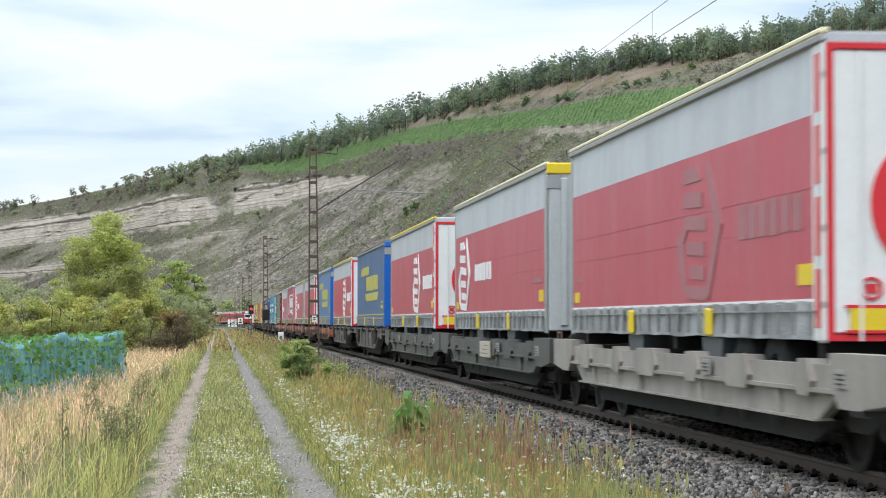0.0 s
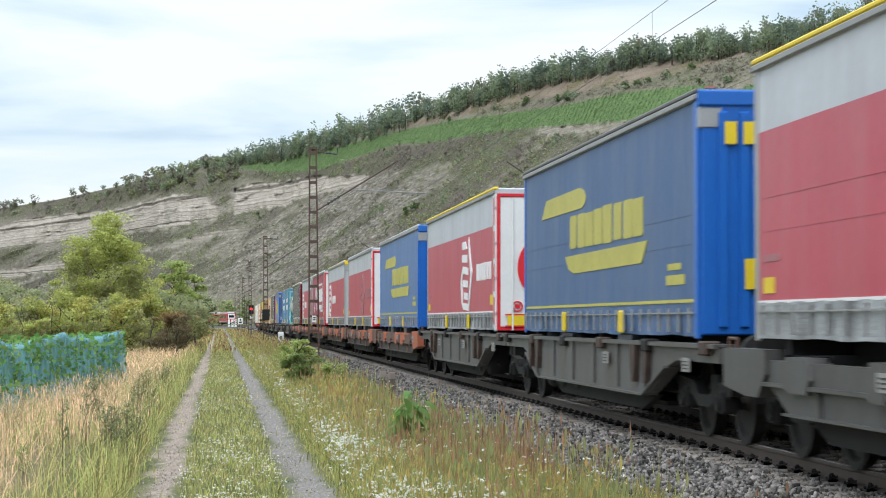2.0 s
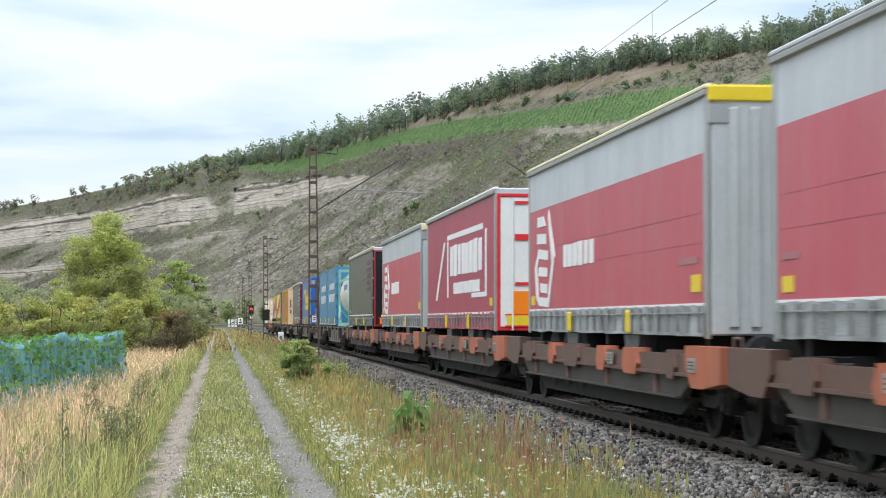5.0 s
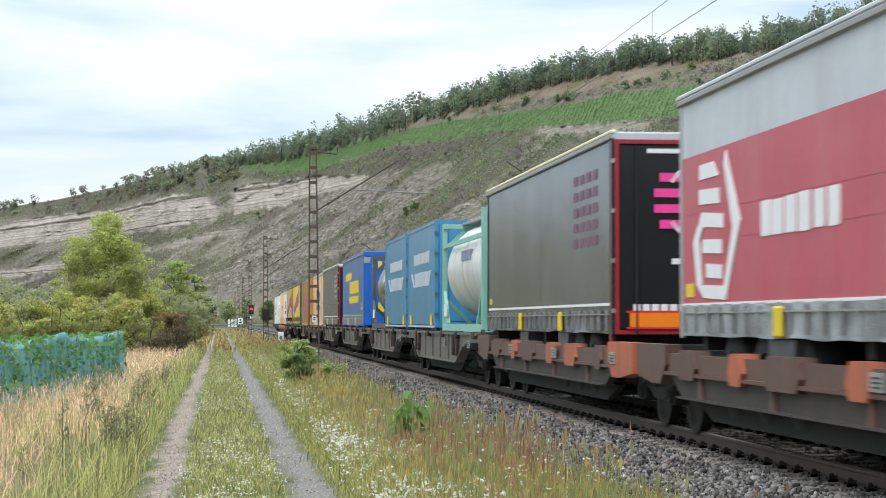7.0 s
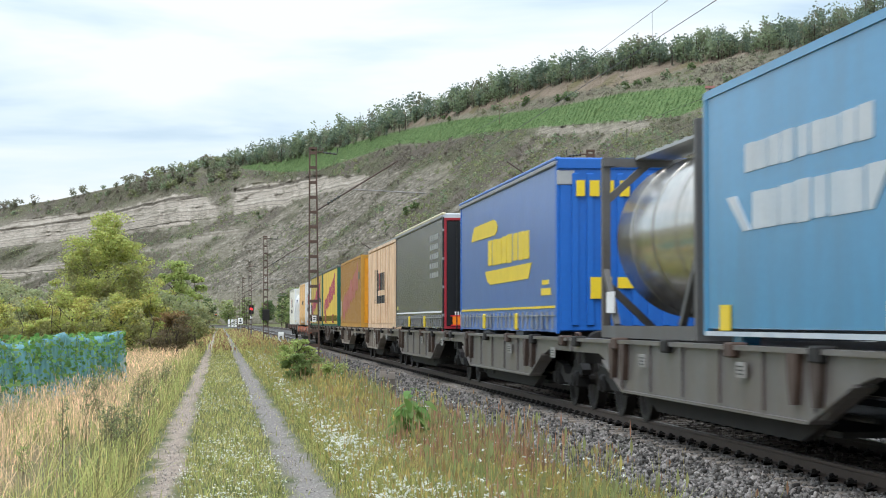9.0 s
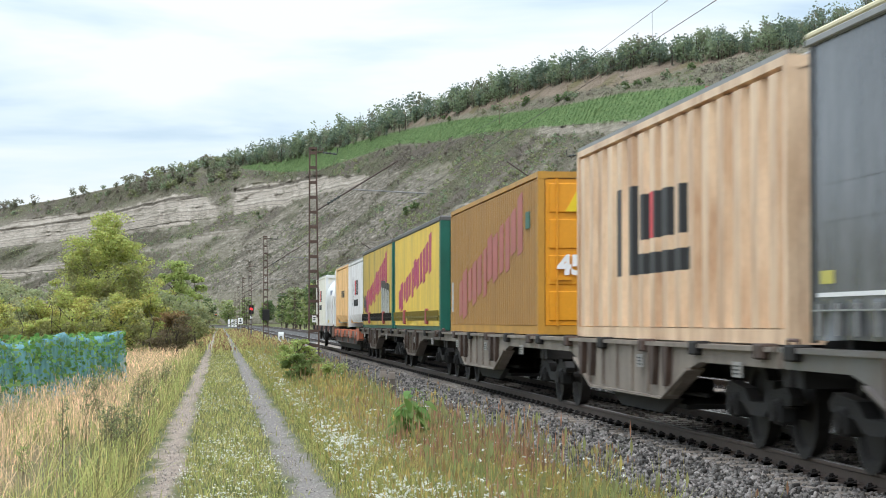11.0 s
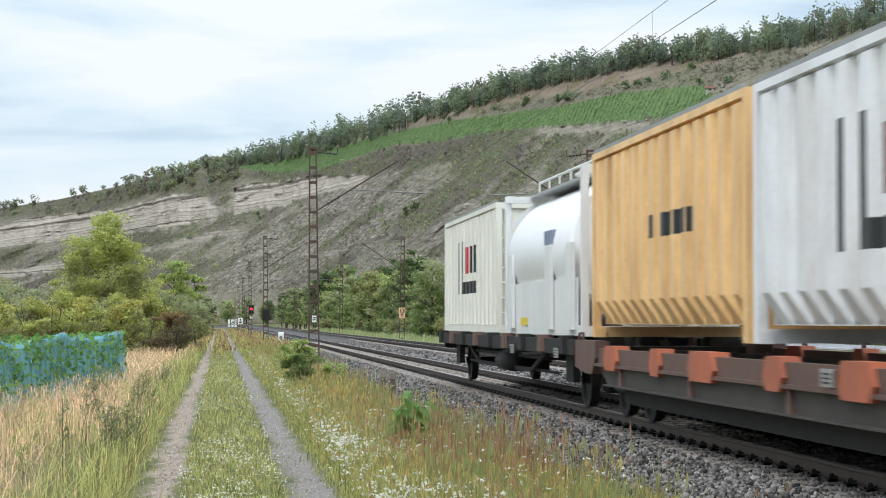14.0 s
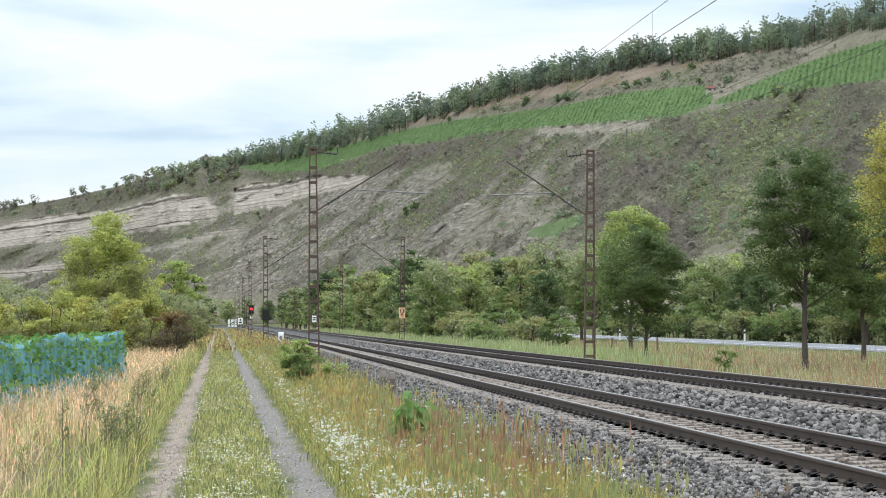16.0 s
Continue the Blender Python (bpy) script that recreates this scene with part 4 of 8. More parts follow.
        if spec["logo"] == "rings":
            for r0, r1 in ((0.52, 0.70), (0.20, 0.34)):
                part("printed_emblem", ring(-0.15, 2.45, r0, r1, a0=1.5708, a1=4.7124), C_RED, th)
                each("printed_emblem", end_plates, C_RED, th, [(-0.15, 1.05, 2.45 + r0, 2.45 + r1), (-0.15, 1.05, 2.45 - r1, 2.45 - r0)], -0.034)
            each("printed_emblem", end_plates, C_RED, th, [(-0.25, 0.75, 3.25, 3.36), (-0.2, 0.8, 3.48, 3.58)], -0.034)
            for x in (-0.85, -0.5):
                part("speed_mark", ring(x, 1.68, 0.085, 0.108, n=14), C_RED, th)
                each("speed_mark", end_plates, C_RED, th, [(x - 0.05, x + 0.05, 1.64, 1.72)], -0.034)
        elif spec["logo"] == "pink":
            part("printed_emblem", ring(0.0, 3.06, 0.50, 0.56, a0=1.5, a1=2.6), C_WHITE, th)
            part("printed_emblem", ring(0.0, 3.06, 0.50, 0.56, a0=3.7, a1=4.8), C_WHITE, th)
            for i, z in enumerate((2.68, 2.9, 3.12, 3.34)):
                each("printed_emblem", end_plates, C_PINK, th, [(-0.7 + 0.08 * (i in (0, 3)), 0.35, z, z + 0.12)], -0.034)
            each("printed_word", end_plates, C_WHITE, th, [(-0.8, -0.1, 3.74, 3.8), (-0.45, 0.4, 2.18, 2.26)], -0.034)
            each("printed_word", end_plates, C_WHITE, th, [(-1.0 + 0.13 * i, -0.9 + 0.13 * i, 1.5, 1.62) for i in range(7)], -0.034)
            each("side_trim", plates, C_DKRED, th, [(0.1, 0.24, 1.1, 3.9)])
        else:
            each("printed_word", end_plates, C_RED, th, [(-0.9, 0.4, 3.0, 3.12), (-0.6, 0.6, 3.2, 3.3), (-0.9, 0.2, 2.1, 2.16), (-0.9, -0.2, 3.72, 3.78)], -0.034)
            each("reflector_board", end_plates, C_ORANGE, th, [(-0.95, -0.5, 1.5, 1.98)], -0.045)
    else:
        wm = spec.get("wall", P_GREYW)
        part("front_wall", Shape().box(-1.25, 1.25, -0.03, 0.05, 1.22, 3.93, bev=0.02), wm, th)
        for i in range(9):
            x = -1.0 + 0.25 * i
            part("wall_rib", Shape().prism([(-0.03, 1.3), (-0.065, 1.32), (-0.065, 3.78), (-0.03, 3.8)], x - 0.05, x + 0.05), wm, th)
        part("roof_beam", Shape().box(-1.29, 1.29, -0.06, 0.06, 3.86, 4.05, bev=0.02), spec.get("beam", C_YEL), th)
        part("corner_reinforcement", Shape().box(-HW - 0.02, -1.0, -0.045, 0.1, 3.6, 3.85, bev=0.02), C_STEEL, th)
        if spec.get("blue_end"):
            each("printed_word", end_plates, C_YEL, th, [(-0.98, -0.84, 3.42, 3.68), (-0.76, -0.6, 3.42, 3.68), (-0.5, -0.36, 3.42, 3.68), (-0.26, -0.1, 3.42, 3.68)], -0.07)
            each("marker_board", end_plates, C_YEL, th, [(-0.75, -0.4, 1.75, 2.1), (-0.3, 0.0, 1.92, 2.1)], -0.07)
        else:
            part("marker_board", Shape().add([(0.2, -0.07, 1.7), (0.45, -0.07, 1.95), (0.2, -0.07, 2.2), (-0.05, -0.07, 1.95), (0.2, -0.04, 1.7), (0.45, -0.04, 1.95), (0.2, -0.04, 2.2), (-0.05, -0.04, 1.95)],
                 [(0, 1, 2, 3), (4, 7, 6, 5), (0, 4, 5, 1), (1, 5, 6, 2), (2, 6, 7, 3), (3, 7, 4, 0)]), mat("grey_hazard_diamond", (0.12, 0.12, 0.12), 0.5, 0.2, 0.1, 3, 0.03), th)
            part("printed_emblem", ring(0.2, 3.3, 0.17, 0.22, y=-0.075, sx=1.6), C_RED, th)
    # prints on the side
    lg = spec["print"]
    pm = spec.get("ink", C_WHITE)
    if lg == "emblem":
        e0 = 3.7 if end == "doors" else 10.6
        words(th, stroke_logo(e0, 2.42, 1.55), pm, "printed_emblem")
        w0 = (0.7, 3.2) if end == "doors" else (7.2, 10.0)
        words(th, word_bars(w0[0], w0[1], 2.24, 2.60, 6, 0.34), pm)
        each("yellow_label", plates, C_YEL, th, [(0.35, 0.85, 1.72, 1.92)])
        each("yellow_label", plates, C_YEL, th, [(12.9, 13.3, 1.66, 1.82)])
        each("small_print", plates, C_GHOST, th, [(0.5, 1.5, 2.05, 2.13)] if end == "wall" else [(12.7, 13.3, 1.98, 2.05)])
    elif lg == "parallelogram":
        part("printed_emblem", Shape().prism([(7.7, 3.10), (11.6, 3.10), (11.1, 3.40), (7.9, 3.42), (7.5, 3.36), (7.3, 3.26), (7.4, 3.16)], -HW - 0.016, -HW), pm, th)
        part("printed_emblem", Shape().prism([(3.2, 2.14), (8.4, 2.12), (8.9, 2.2), (9.2, 2.40), (2.8, 2.42)], -HW - 0.016, -HW), pm, th)
        words(th, word_bars(3.1, 8.9, 2.50, 3.02, 8, 0.2, 3), pm)
        each("printed_stripe", plates, pm, th, [(0.15, 13.4, 1.60, 1.64)])
        each("yellow_label", plates, pm, th, [(0.7, 1.7, 1.82, 1.94), (0.9, 1.6, 2.0, 2.08)])
    elif lg == "grid":
        each("printed_emblem", plates, pm, th, [(1.2 + 0.55 * i, 1.55 + 0.55 * i, 2.5 + 0.24 * j, 2.64 + 0.24 * j) for i in range(4) for j in range(5)])
        each("printed_stripe", plates, C_WHITE, th, [(0.15, 13.4, 1.60, 1.64)])
        each("small_print", plates, C_YEL2, th, [(12.9, 13.3, 1.72, 1.84)])
    elif lg == "frame":
        fr = plates([(8.6, 8.85, 1.95, 3.3), (2.0, 8.8, 3.32, 3.44), (1.4, 1.65, 2.0, 3.3), (1.4, 4.0, 1.9, 2.0)])
        fr.prism([(11.1, 1.9), (11.5, 1.9), (9.6, 3.3), (9.2, 3.3)], -HW - 0.016, -HW)
        part("printed_emblem", fr, pm, th)
        words(th, word_bars(2.2, 8.3, 2.45, 3.15, 8, 0.25, 4), pm)
        words(th, word_bars(2.6, 7.6, 2.02, 2.28, 14, 0.3, 5), pm)
        each("yellow_label", plates, C_YEL, th, [(0.5, 0.9, 1.7, 1.86)])
        each("printed_stripe", plates, C_WHITE, th, [(0.15, 13.4, 1.54, 1.58)])
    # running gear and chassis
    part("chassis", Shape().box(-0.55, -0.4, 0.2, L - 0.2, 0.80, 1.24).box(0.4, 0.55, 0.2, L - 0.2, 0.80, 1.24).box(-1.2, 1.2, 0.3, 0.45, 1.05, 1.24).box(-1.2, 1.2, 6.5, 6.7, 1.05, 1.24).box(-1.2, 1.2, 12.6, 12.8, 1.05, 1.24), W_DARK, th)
    wy = (2.1, 3.4, 4.7) if end == "doors" else (8.9, 10.2, 11.5)
    for y in wy:
        for x in (-0.98, 0.98):
            tyre_wheel(th, x, y, 0.78)
    for y in ((4.0, 8.3) if end == "doors" else (4.1, 8.8)):
        part("grapple_shoe", Shape().prism([(y, 1.20), (y + 1.0, 1.20), (y + 0.92, 0.92), (y + 0.7, 0.86), (y + 0.3, 0.86), (y + 0.08, 0.92)], -1.24, -0.98), SHOE, th)
    part("bumper", Shape().box(-1.2, 1.2, -0.02, 0.10, 0.92, 1.06, bev=0.02) if end == "doors" else Shape().box(-0.5, 0.5, 0.3, 1.2, 0.95, 1.08), W_DARK, th)
    return th


def corner_castings(th, L, z0, z1, m, w=1.22):
    for y in (0.0, L - 0.178):
        for z in (z0, z1 - 0.12):
            for x in (-w - 0.003, w - 0.16):
                part("corner_casting", Shape().box(x, x + 0.163, y - 0.003, y + 0.181, z - 0.003, z + 0.123), m, th)


def rib_print(spec):
    """Which ink, if any, covers a spot of the ribbed side."""
    kind = spec.get("print")
    if kind not in ("bulk", "small"):
        return None
    k, ws, zc = spec["logo_y"], spec.get("logo_w", 3.4), spec.get("logo_z", 2.55)

    def bulk(y, z):
        u = (y - k) / ws
        if 0 <= u <= 0.78 and zc - 0.55 < z < zc - 0.28:
            return 1
        if (0.72 <= u <= 0.80 or 0.92 <= u <= 1.0) and zc - 0.55 < z < zc + 0.65:
            return 1
        if zc - 0.1 < z < zc + 0.5:
            if 0.47 <= u <= 0.56:
                return 2
            if 0.02 <= u <= 0.14 or 0.20 <= u <= 0.34 or 0.40 <= u < 0.47 or 0.56 < u <= 0.64:
                return 1
        return 0

    def small(y, z):
        return 1 if 0 <= y - k <= 2.6 and zc - 0.1 < z < zc + 0.2 and (y - k) % 0.36 < 0.26 else 0
    return bulk if kind == "bulk" else small


def ribbed_box(spec, L):
    """A steel container with ribbed sides."""
    z0, z1, w = 1.15, spec.get("top", 4.0), 1.235
    th = thing(spec.get("name", "bulk_container"), spec["label"], "container", group="containers on the freight train")
    m, pitch, depth = spec["side"], spec["pitch"], spec["depth"]
    part("shell", Shape().box(-w + depth, w - depth, 0.06, L - 0.06, z0 + 0.19 if spec.get("hopper") else z0 + 0.14, z1 - 0.05), m, th)
    n = int((L - 0.3) / pitch)
    step = (L - 0.3) / n
    ink = rib_print(spec)
    zc = spec.get("logo_z", 2.55)
    zrows = [zc - 0.55, zc - 0.28, zc - 0.1, zc + 0.2, zc + 0.5, zc + 0.65] if spec.get("print") in ("bulk", "small") else []
    for x, s in ((-w, 1), (w, -1)):
        rib = Shape()
        for i in range(n):
            y = 0.15 + i * step
            a, b = (z0 + (0.52 if spec.get("hopper") else 0.16), z1 - 0.14)
            xi, xo = x + s * depth, x
            vs = []
            hop = 1.0 if spec.get("hopper") else 0.0
            rows = [(a - 0.32 * hop, hop), (a, 0)] + [(z, 0) for z in zrows] + [(b, 0), (b + 0.10, 1.0)]
            cols = ((0.10, 1.0), (0.28, 0.0), (0.43, 0.0), (0.57, 0.0), (0.72, 0.0), (0.90, 1.0))
            for z, k in rows:
                for u, dk in cols:
                    vs.append((xo + (xi - xo) * max(k, dk), y + step * u, z))
            nc = len(cols)
            base = len(rib.f)
            fs = [(q * nc + c, q * nc + c + 1, (q + 1) * nc + c + 1, (q + 1) * nc + c) for q in range(len(rows) - 1) for c in range(nc - 1)]
            rib.add(vs, fs)
            if s > 0 and ink:
                for t, (q, c) in enumerate((q, c) for q in range(len(rows) - 1) for c in range(nc - 1)):
                    rib.m[base + t] = ink(y + step * (cols[c][0] + cols[c + 1][0]) / 2, (rows[q][0] + rows[q + 1][0]) / 2)
        part("side_corrugation", rib, [m, C_BLACK, C_RED], th, spec["side_label"])
    fr = Shape()
    for x in (-w, w - 0.12):
        fr.box(x, x + 0.12, 0, 0.14, z0, z1).box(x, x + 0.12, L - 0.14, L, z0, z1).box(x, x + 0.12, 0.14, L - 0.14, z1 - 0.09, z1)
        if not spec.get("hopper"):
            fr.box(x, x + 0.12, 0.14, L - 0.14, z0, z0 + 0.15)
    for y in (0.0, L - 0.12):
        fr.box(-w + 0.12, w - 0.12, y, y + 0.12, z0, z0 + 0.15).box(-w + 0.12, w - 0.12, y, y + 0.12, z1 - 0.11, z1)
    part("corner_frame", fr, spec.get("frame", m), th)
    corner_castings(th, L, z0, z1, spec.get("frame", m))
    if spec["end"] == "doors":
        dm = spec["door"]
        for x0, x1 in ((-1.1, -0.01), (0.01, 1.1)):
            d = part("door_leaf", Shape().box(x0, x1, 0.02, 0.07, z0 + 0.16, z1 - 0.13), dm, th)
            for k in range(4):
                za = z0 + 0.24 + k * 0.63
                part("door_panel", Shape().box(x0 + 0.06, x1 - 0.06, -0.005, 0.03, za, za + 0.52, bev=0.02), dm, d)
            for x in (x0 + 0.2, x1 - 0.22):
                part("locking_bar", Shape().bar((x, -0.03, z0 + 0.15), (x, -0.03, z1 - 0.12), 0.02, 6).box(x - 0.05, x + 0.25, -0.045, -0.015, z0 + 0.95, z0 + 1.0), SPIGOT if x > x0 + 0.5 else spec.get("bar", C_STEEL), d)
        t = bpy.data.curves.new("number", "FONT")
        t.body, t.size, t.extrude, t.align_x = "45", 0.46, 0.002, "CENTER"
        t.offset = 0.022
        t.materials.append(C_WHITE)
        dg = bpy.context.evaluated_depsgraph_get()
        tob = bpy.data.objects.new("number", t)
        scene.collection.objects.link(tob)
        bpy.context.view_layer.update()
        me = bpy.data.meshes.new_from_object(tob.evaluated_get(bpy.context.evaluated_depsgraph_get()))
        scene.collection.objects.unlink(tob)
        num = new("painted_number", me)
        num.parent, num.matrix_basis = th, pose(-0.66, -0.056, z0 + 1.06, 90, 0, 0)
        warn = Shape().add([(-0.75, -0.03, 3.3), (-0.35, -0.03, 3.3), (-0.55, -0.03, 3.66), (-0.75, 0.0, 3.3), (-0.35, 0.0, 3.3), (-0.55, 0.0, 3.66)], [(0, 1, 2), (5, 4, 3), (0, 3, 4, 1), (1, 4, 5, 2), (2, 5, 3, 0)])
        part("warning_triangle", warn, C_YEL, th)
        each("printed_word", end_plates, C_RED, th, [(-0.3 + 0.17 * i, -0.18 + 0.17 * i, 2.6, 2.8) for i in range(6)], -0.02)
        each("notice_plate", end_plates, C_GHOST, th, [(0.4, 0.8, 3.38, 3.6), (0.35, 0.75, 2.0, 2.3)], -0.02)
    elif spec["end"] == "ladder":
        end_w = Shape().box(-1.1, 1.1, 0.35, 0.42, z0 + 0.2, z1 - 0.15)
        part("end_wall", end_w, m, th)
        ld = Shape()
        for k in range(8):
            ld.bar((-1.2, 0.07, z0 + 0.4 + 0.3 * k), (-0.6, 0.07, z0 + 0.4 + 0.3 * k), 0.02, 6)
        ld.bar((-0.6, 0.07, z0 + 0.1), (-0.6, 0.07, z1 - 0.1), 0.03, 6)
        ld.strut((-0.6, 0.07, z1 - 0.9), (0.9, 0.07, z1 - 0.15), 0.06, 0.06)
        ld.strut((-0.6, 0.07, z0 + 0.9), (0.9, 0.07, z0 + 0.2), 0.06, 0.06)
        part("ladder_frame", ld, spec.get("frame", m), th)
    else:
        part("end_wall", Shape().box(-1.12, 1.12, 0.015, 0.08, z0 + 0.14, z1 - 0.1), m, th)
    roof = Shape()
    for x in (-0.9, -0.35, 0.35):
        roof.bar((x, 0.3, z1 + 0.06), (x, L - 0.3, z1 + 0.06), 0.022, 6)
    for k in range(int(L / 1.5)):
        roof.box(-0.9, 0.4, 0.6 + 1.5 * k, 0.65 + 1.5 * k, z1 - 0.04, z1 + 0.05)
    if spec.get("walkway", True):
        part("roof_walkway", roof, C_STEEL, th)
        part("roof_edge_rail", Shape().box(-w, -w + 0.05, 0.1, L - 0.1, z1, z1 + 0.05), mat("grey_roof_rail", (0.30, 0.30, 0.30)), th)
    pr = spec.get("print")
    if pr == "diagonal":
        for i in range(12):
            y = 11.3 - 0.86 * i
            d = (0.0, 0.14, -0.1, 0.05)[i % 4]
            part("print_bar", mark(Shape(), i * 2 + 1, y, y + (0.66, 0.74, 0.58)[i % 3], 1.56 + 0.105 * i - d, 2.34 + 0.118 * i + (0.16 if i % 5 == 1 else 0.0), -w - 0.004, -w + 0.004, lambda t, y=y: -0.14 * (t - y)), C_GHOST_OR, th)
        part("green_mark", plates([(0.9, 1.4, 3.05, 3.35)], x=-w), P_GREEN, th)
        part("notice_plate", plates([(13.1, 13.3, 1.6, 2.3)], x=-w), C_DULL, th)
        part("fan_unit", Shape().lathe([(-0.04, 0.0), (-0.045, 0.24), (-0.03, 0.31), (0.02, 0.31)], "y", 20, at=(0.5, 0.0, z0 + 0.5)), W_DARK, th, "dark round fan unit on the door")
    return th


C_GHOST_OR = mat("faded_magenta_print", (0.40, 0.115, 0.10), 0.5, 0, 0.2, 1.5, 0.05)


def swap_body(label):
    L, z0, z1 = 7.75, 1.22, 3.98
    th = thing("swap_body", label, "container", group="containers on the freight train")
    part("side_wall", Shape().box(-1.26, 1.26, 0.04, L - 0.04, z0 + 0.08, z1 - 0.06, bev=0.01), P_SKY, th)
    fr = Shape()
    for x in (-1.28, 1.18):
        for y in (0.0, L - 0.12):
            fr.box(x, x + 0.10, y, y + 0.12, z0, z1, bev=0.01)
        fr.box(x, x + 0.10, 0.12, L - 0.12, z1 - 0.09, z1)
    fr.box(-1.18, 1.18, 0.0, 0.1, z1 - 0.1, z1).box(-1.18, 1.18, 0.0, 0.1, z0, z0 + 0.14)
    part("corner_frame", fr, P_SKY, th)
    part("bottom_rail", Shape().box(-1.285, -1.20, 0.1, L - 0.1, z0, z0 + 0.05), C_DULL, th)
    for x0, x1 in ((-1.16, -0.01), (0.01, 1.16)):
        d = part("door_leaf", Shape().box(x0, x1, 0.0, 0.06, z0 + 0.16, z1 - 0.12, bev=0.01), P_SKY, th)
        for x in (x0 + 0.2, x1 - 0.2):
            part("locking_bar", Shape().bar((x, -0.03, z0 + 0.1), (x, -0.03, z1 - 0.1), 0.018, 6), P_SKY, d)
    for k in range(5):
        part("hinge", Shape().box(-1.30, -1.2, -0.03, 0.06, z0 + 0.3 + 0.52 * k, z0 + 0.38 + 0.52 * k), P_SKYD, th)
    words(th, word_bars(1.6, 6.0, 2.94, 3.24, 9, 0.2, 7, x=-1.262), C_DULL)
    words(th, word_bars(1.86, 5.7, 2.33, 2.72, 7, 0.14, 8, x=-1.262), C_DULL)
    for outline in ([(5.7, 2.33), (6.0, 2.33), (6.7, 2.72), (6.3, 2.72)], [(1.1, 2.72), (1.78, 2.72), (1.78, 2.33), (1.6, 2.33)]):
        part("printed_emblem", Shape().prism(outline, -1.27, -1.258), C_DULL, th)
    for y in (0.7, 6.5):
        each("corner_mark", plates, C_YEL, th, [(y, y + 0.45, z0 + 0.06, z0 + 0.34)])
    for y in (1.0, 6.5):
        for x in (-1.15, 0.95):
            part("support_leg", Shape().box(x, x + 0.2, y, y + 0.4, z0 - 0.12, z0 + 0.02), P_SKY, th)
    return th


def tank_container(spec):
    L, z0, z1, w = spec["L"], 1.15, spec.get("top", 3.85), 1.235
    th = thing("tank_container", spec["label"], "tank", group="containers on the freight train")
    R, zc = spec["R"], z0 + (0.1 if spec.get("saddles") else 0.28) + spec["R"]
    ya, yb = spec.get("a", 0.35), L - spec.get("b", 0.35)
    prof = [(ya, 0.0), (ya + 0.03, R * 0.45), (ya + 0.12, R * 0.78), (ya + 0.26, R * 0.95), (ya + 0.42, R), (yb - 0.42, R), (yb - 0.26, R * 0.95), (yb - 0.12, R * 0.78), (yb - 0.03, R * 0.45), (yb, 0.0)]
    part("tank_shell", Shape().lathe(prof, "y", 40, at=(0, 0, zc)), spec["tank"], th, spec["tank_label"], smooth=True)
    part("tank_end", Shape().lathe([(ya - 0.012, 0.0), (ya + 0.018, R * 0.45), (ya + 0.108, R * 0.79), (ya + 0.25, R * 0.965)], "y", 32, at=(0, 0, zc)), TANK_WHITE, th, "white dished end", smooth=True)
    for k in () if spec.get("saddles") else range(1, 4):
        y = ya + (yb - ya) * k / 4
        part("tank_band", Shape().lathe([(y - 0.03, R + 0.002), (y - 0.03, R + 0.01), (y + 0.03, R + 0.01), (y + 0.03, R + 0.002)], "y", 40, at=(0, 0, zc)), spec["tank"], th, smooth=True)
    fr = Shape()
    if spec.get("saddles"):
        for y in (0.5, 2.6, L - 1.5):
            part("saddle_plate", Shape().prism([(y, z0 + 0.1), (y + 0.62, z0 + 0.1), (y + 0.56, zc + 0.1), (y + 0.06, zc + 0.1)], -w - 0.075, -w - 0.01), spec["frame"], th)
        part("tank_skirt", Shape().box(-w, -w + 0.04, 0.5, L - 0.5, z0 + 0.12, z0 + 0.92), spec["frame"], th)
        rl = Shape().bar((-0.8, 1.2, z1 + 0.16), (-0.8, L - 1.6, z1 + 0.16), 0.022, 6).strut((-0.8, 1.2, z1 + 0.16), (-0.8, 0.5, z1 + 0.02), 0.05, 0.05)
        for k in range(6):
            rl.bar((-0.8, 1.2 + (L - 2.8) * k / 5, z1), (-0.8, 1.2 + (L - 2.8) * k / 5, z1 + 0.16), 0.018, 6)
        part("walkway_railing", rl, spec["frame"], th)
        part("notice_plate", Shape().box(-w - 0.01, -w + 0.03, L - 3.0, L - 2.2, z0 + 0.16, z0 + 0.30), C_YEL, th)
        part("end_tread", Shape().box(-w, -0.5, 0.0, 0.6, z1 - 0.16, z1 - 0.1, bev=0.01), spec["frame"], th)
    for y in (0.0, L - 0.12):
        for x in (-w, w - 0.12):
            fr.box(x, x + 0.12, y, y + 0.12, z0, z1, bev=0.01)
        fr.box(-w + 0.12, w - 0.12, y, y + 0.12, z1 - 0.13, z1).box(-w + 0.12, w - 0.12, y, y + 0.12, z0, z0 + 0.16)
        for s in (-1, 1):
            fr.strut((s * (w - 0.1), y + 0.06, z0 + 0.75), (s * 0.45, y + 0.06, z0 + 0.1), 0.09, 0.1)
            fr.strut((s * (w - 0.1), y + 0.06, z1 - 0.6), (s * 0.55, y + 0.06, z1 - 0.08), 0.09, 0.1)
    for x in (-w + 0.05, w - 0.05):
        fr.box(x - 0.05, x + 0.05, 0.12, L - 0.12, z0, z0 + 0.17)
        for s, y in (() if spec.get("saddles") else ((1, 0.12), (-1, L - 0.12))):
            fr.strut((x, y, z0 + 0.95), (x, y + s * 0.85, z0 + 0.16), 0.08, 0.1)
        if spec.get("mid_rail"):
            fr.box(x - 0.03, x + 0.03, 0.12, L - 0.12, z1 - 0.62, z1 - 0.52)
    part("steel_frame", fr, spec["frame"], th)
    corner_castings(th, L, z0, z1, spec["frame"])
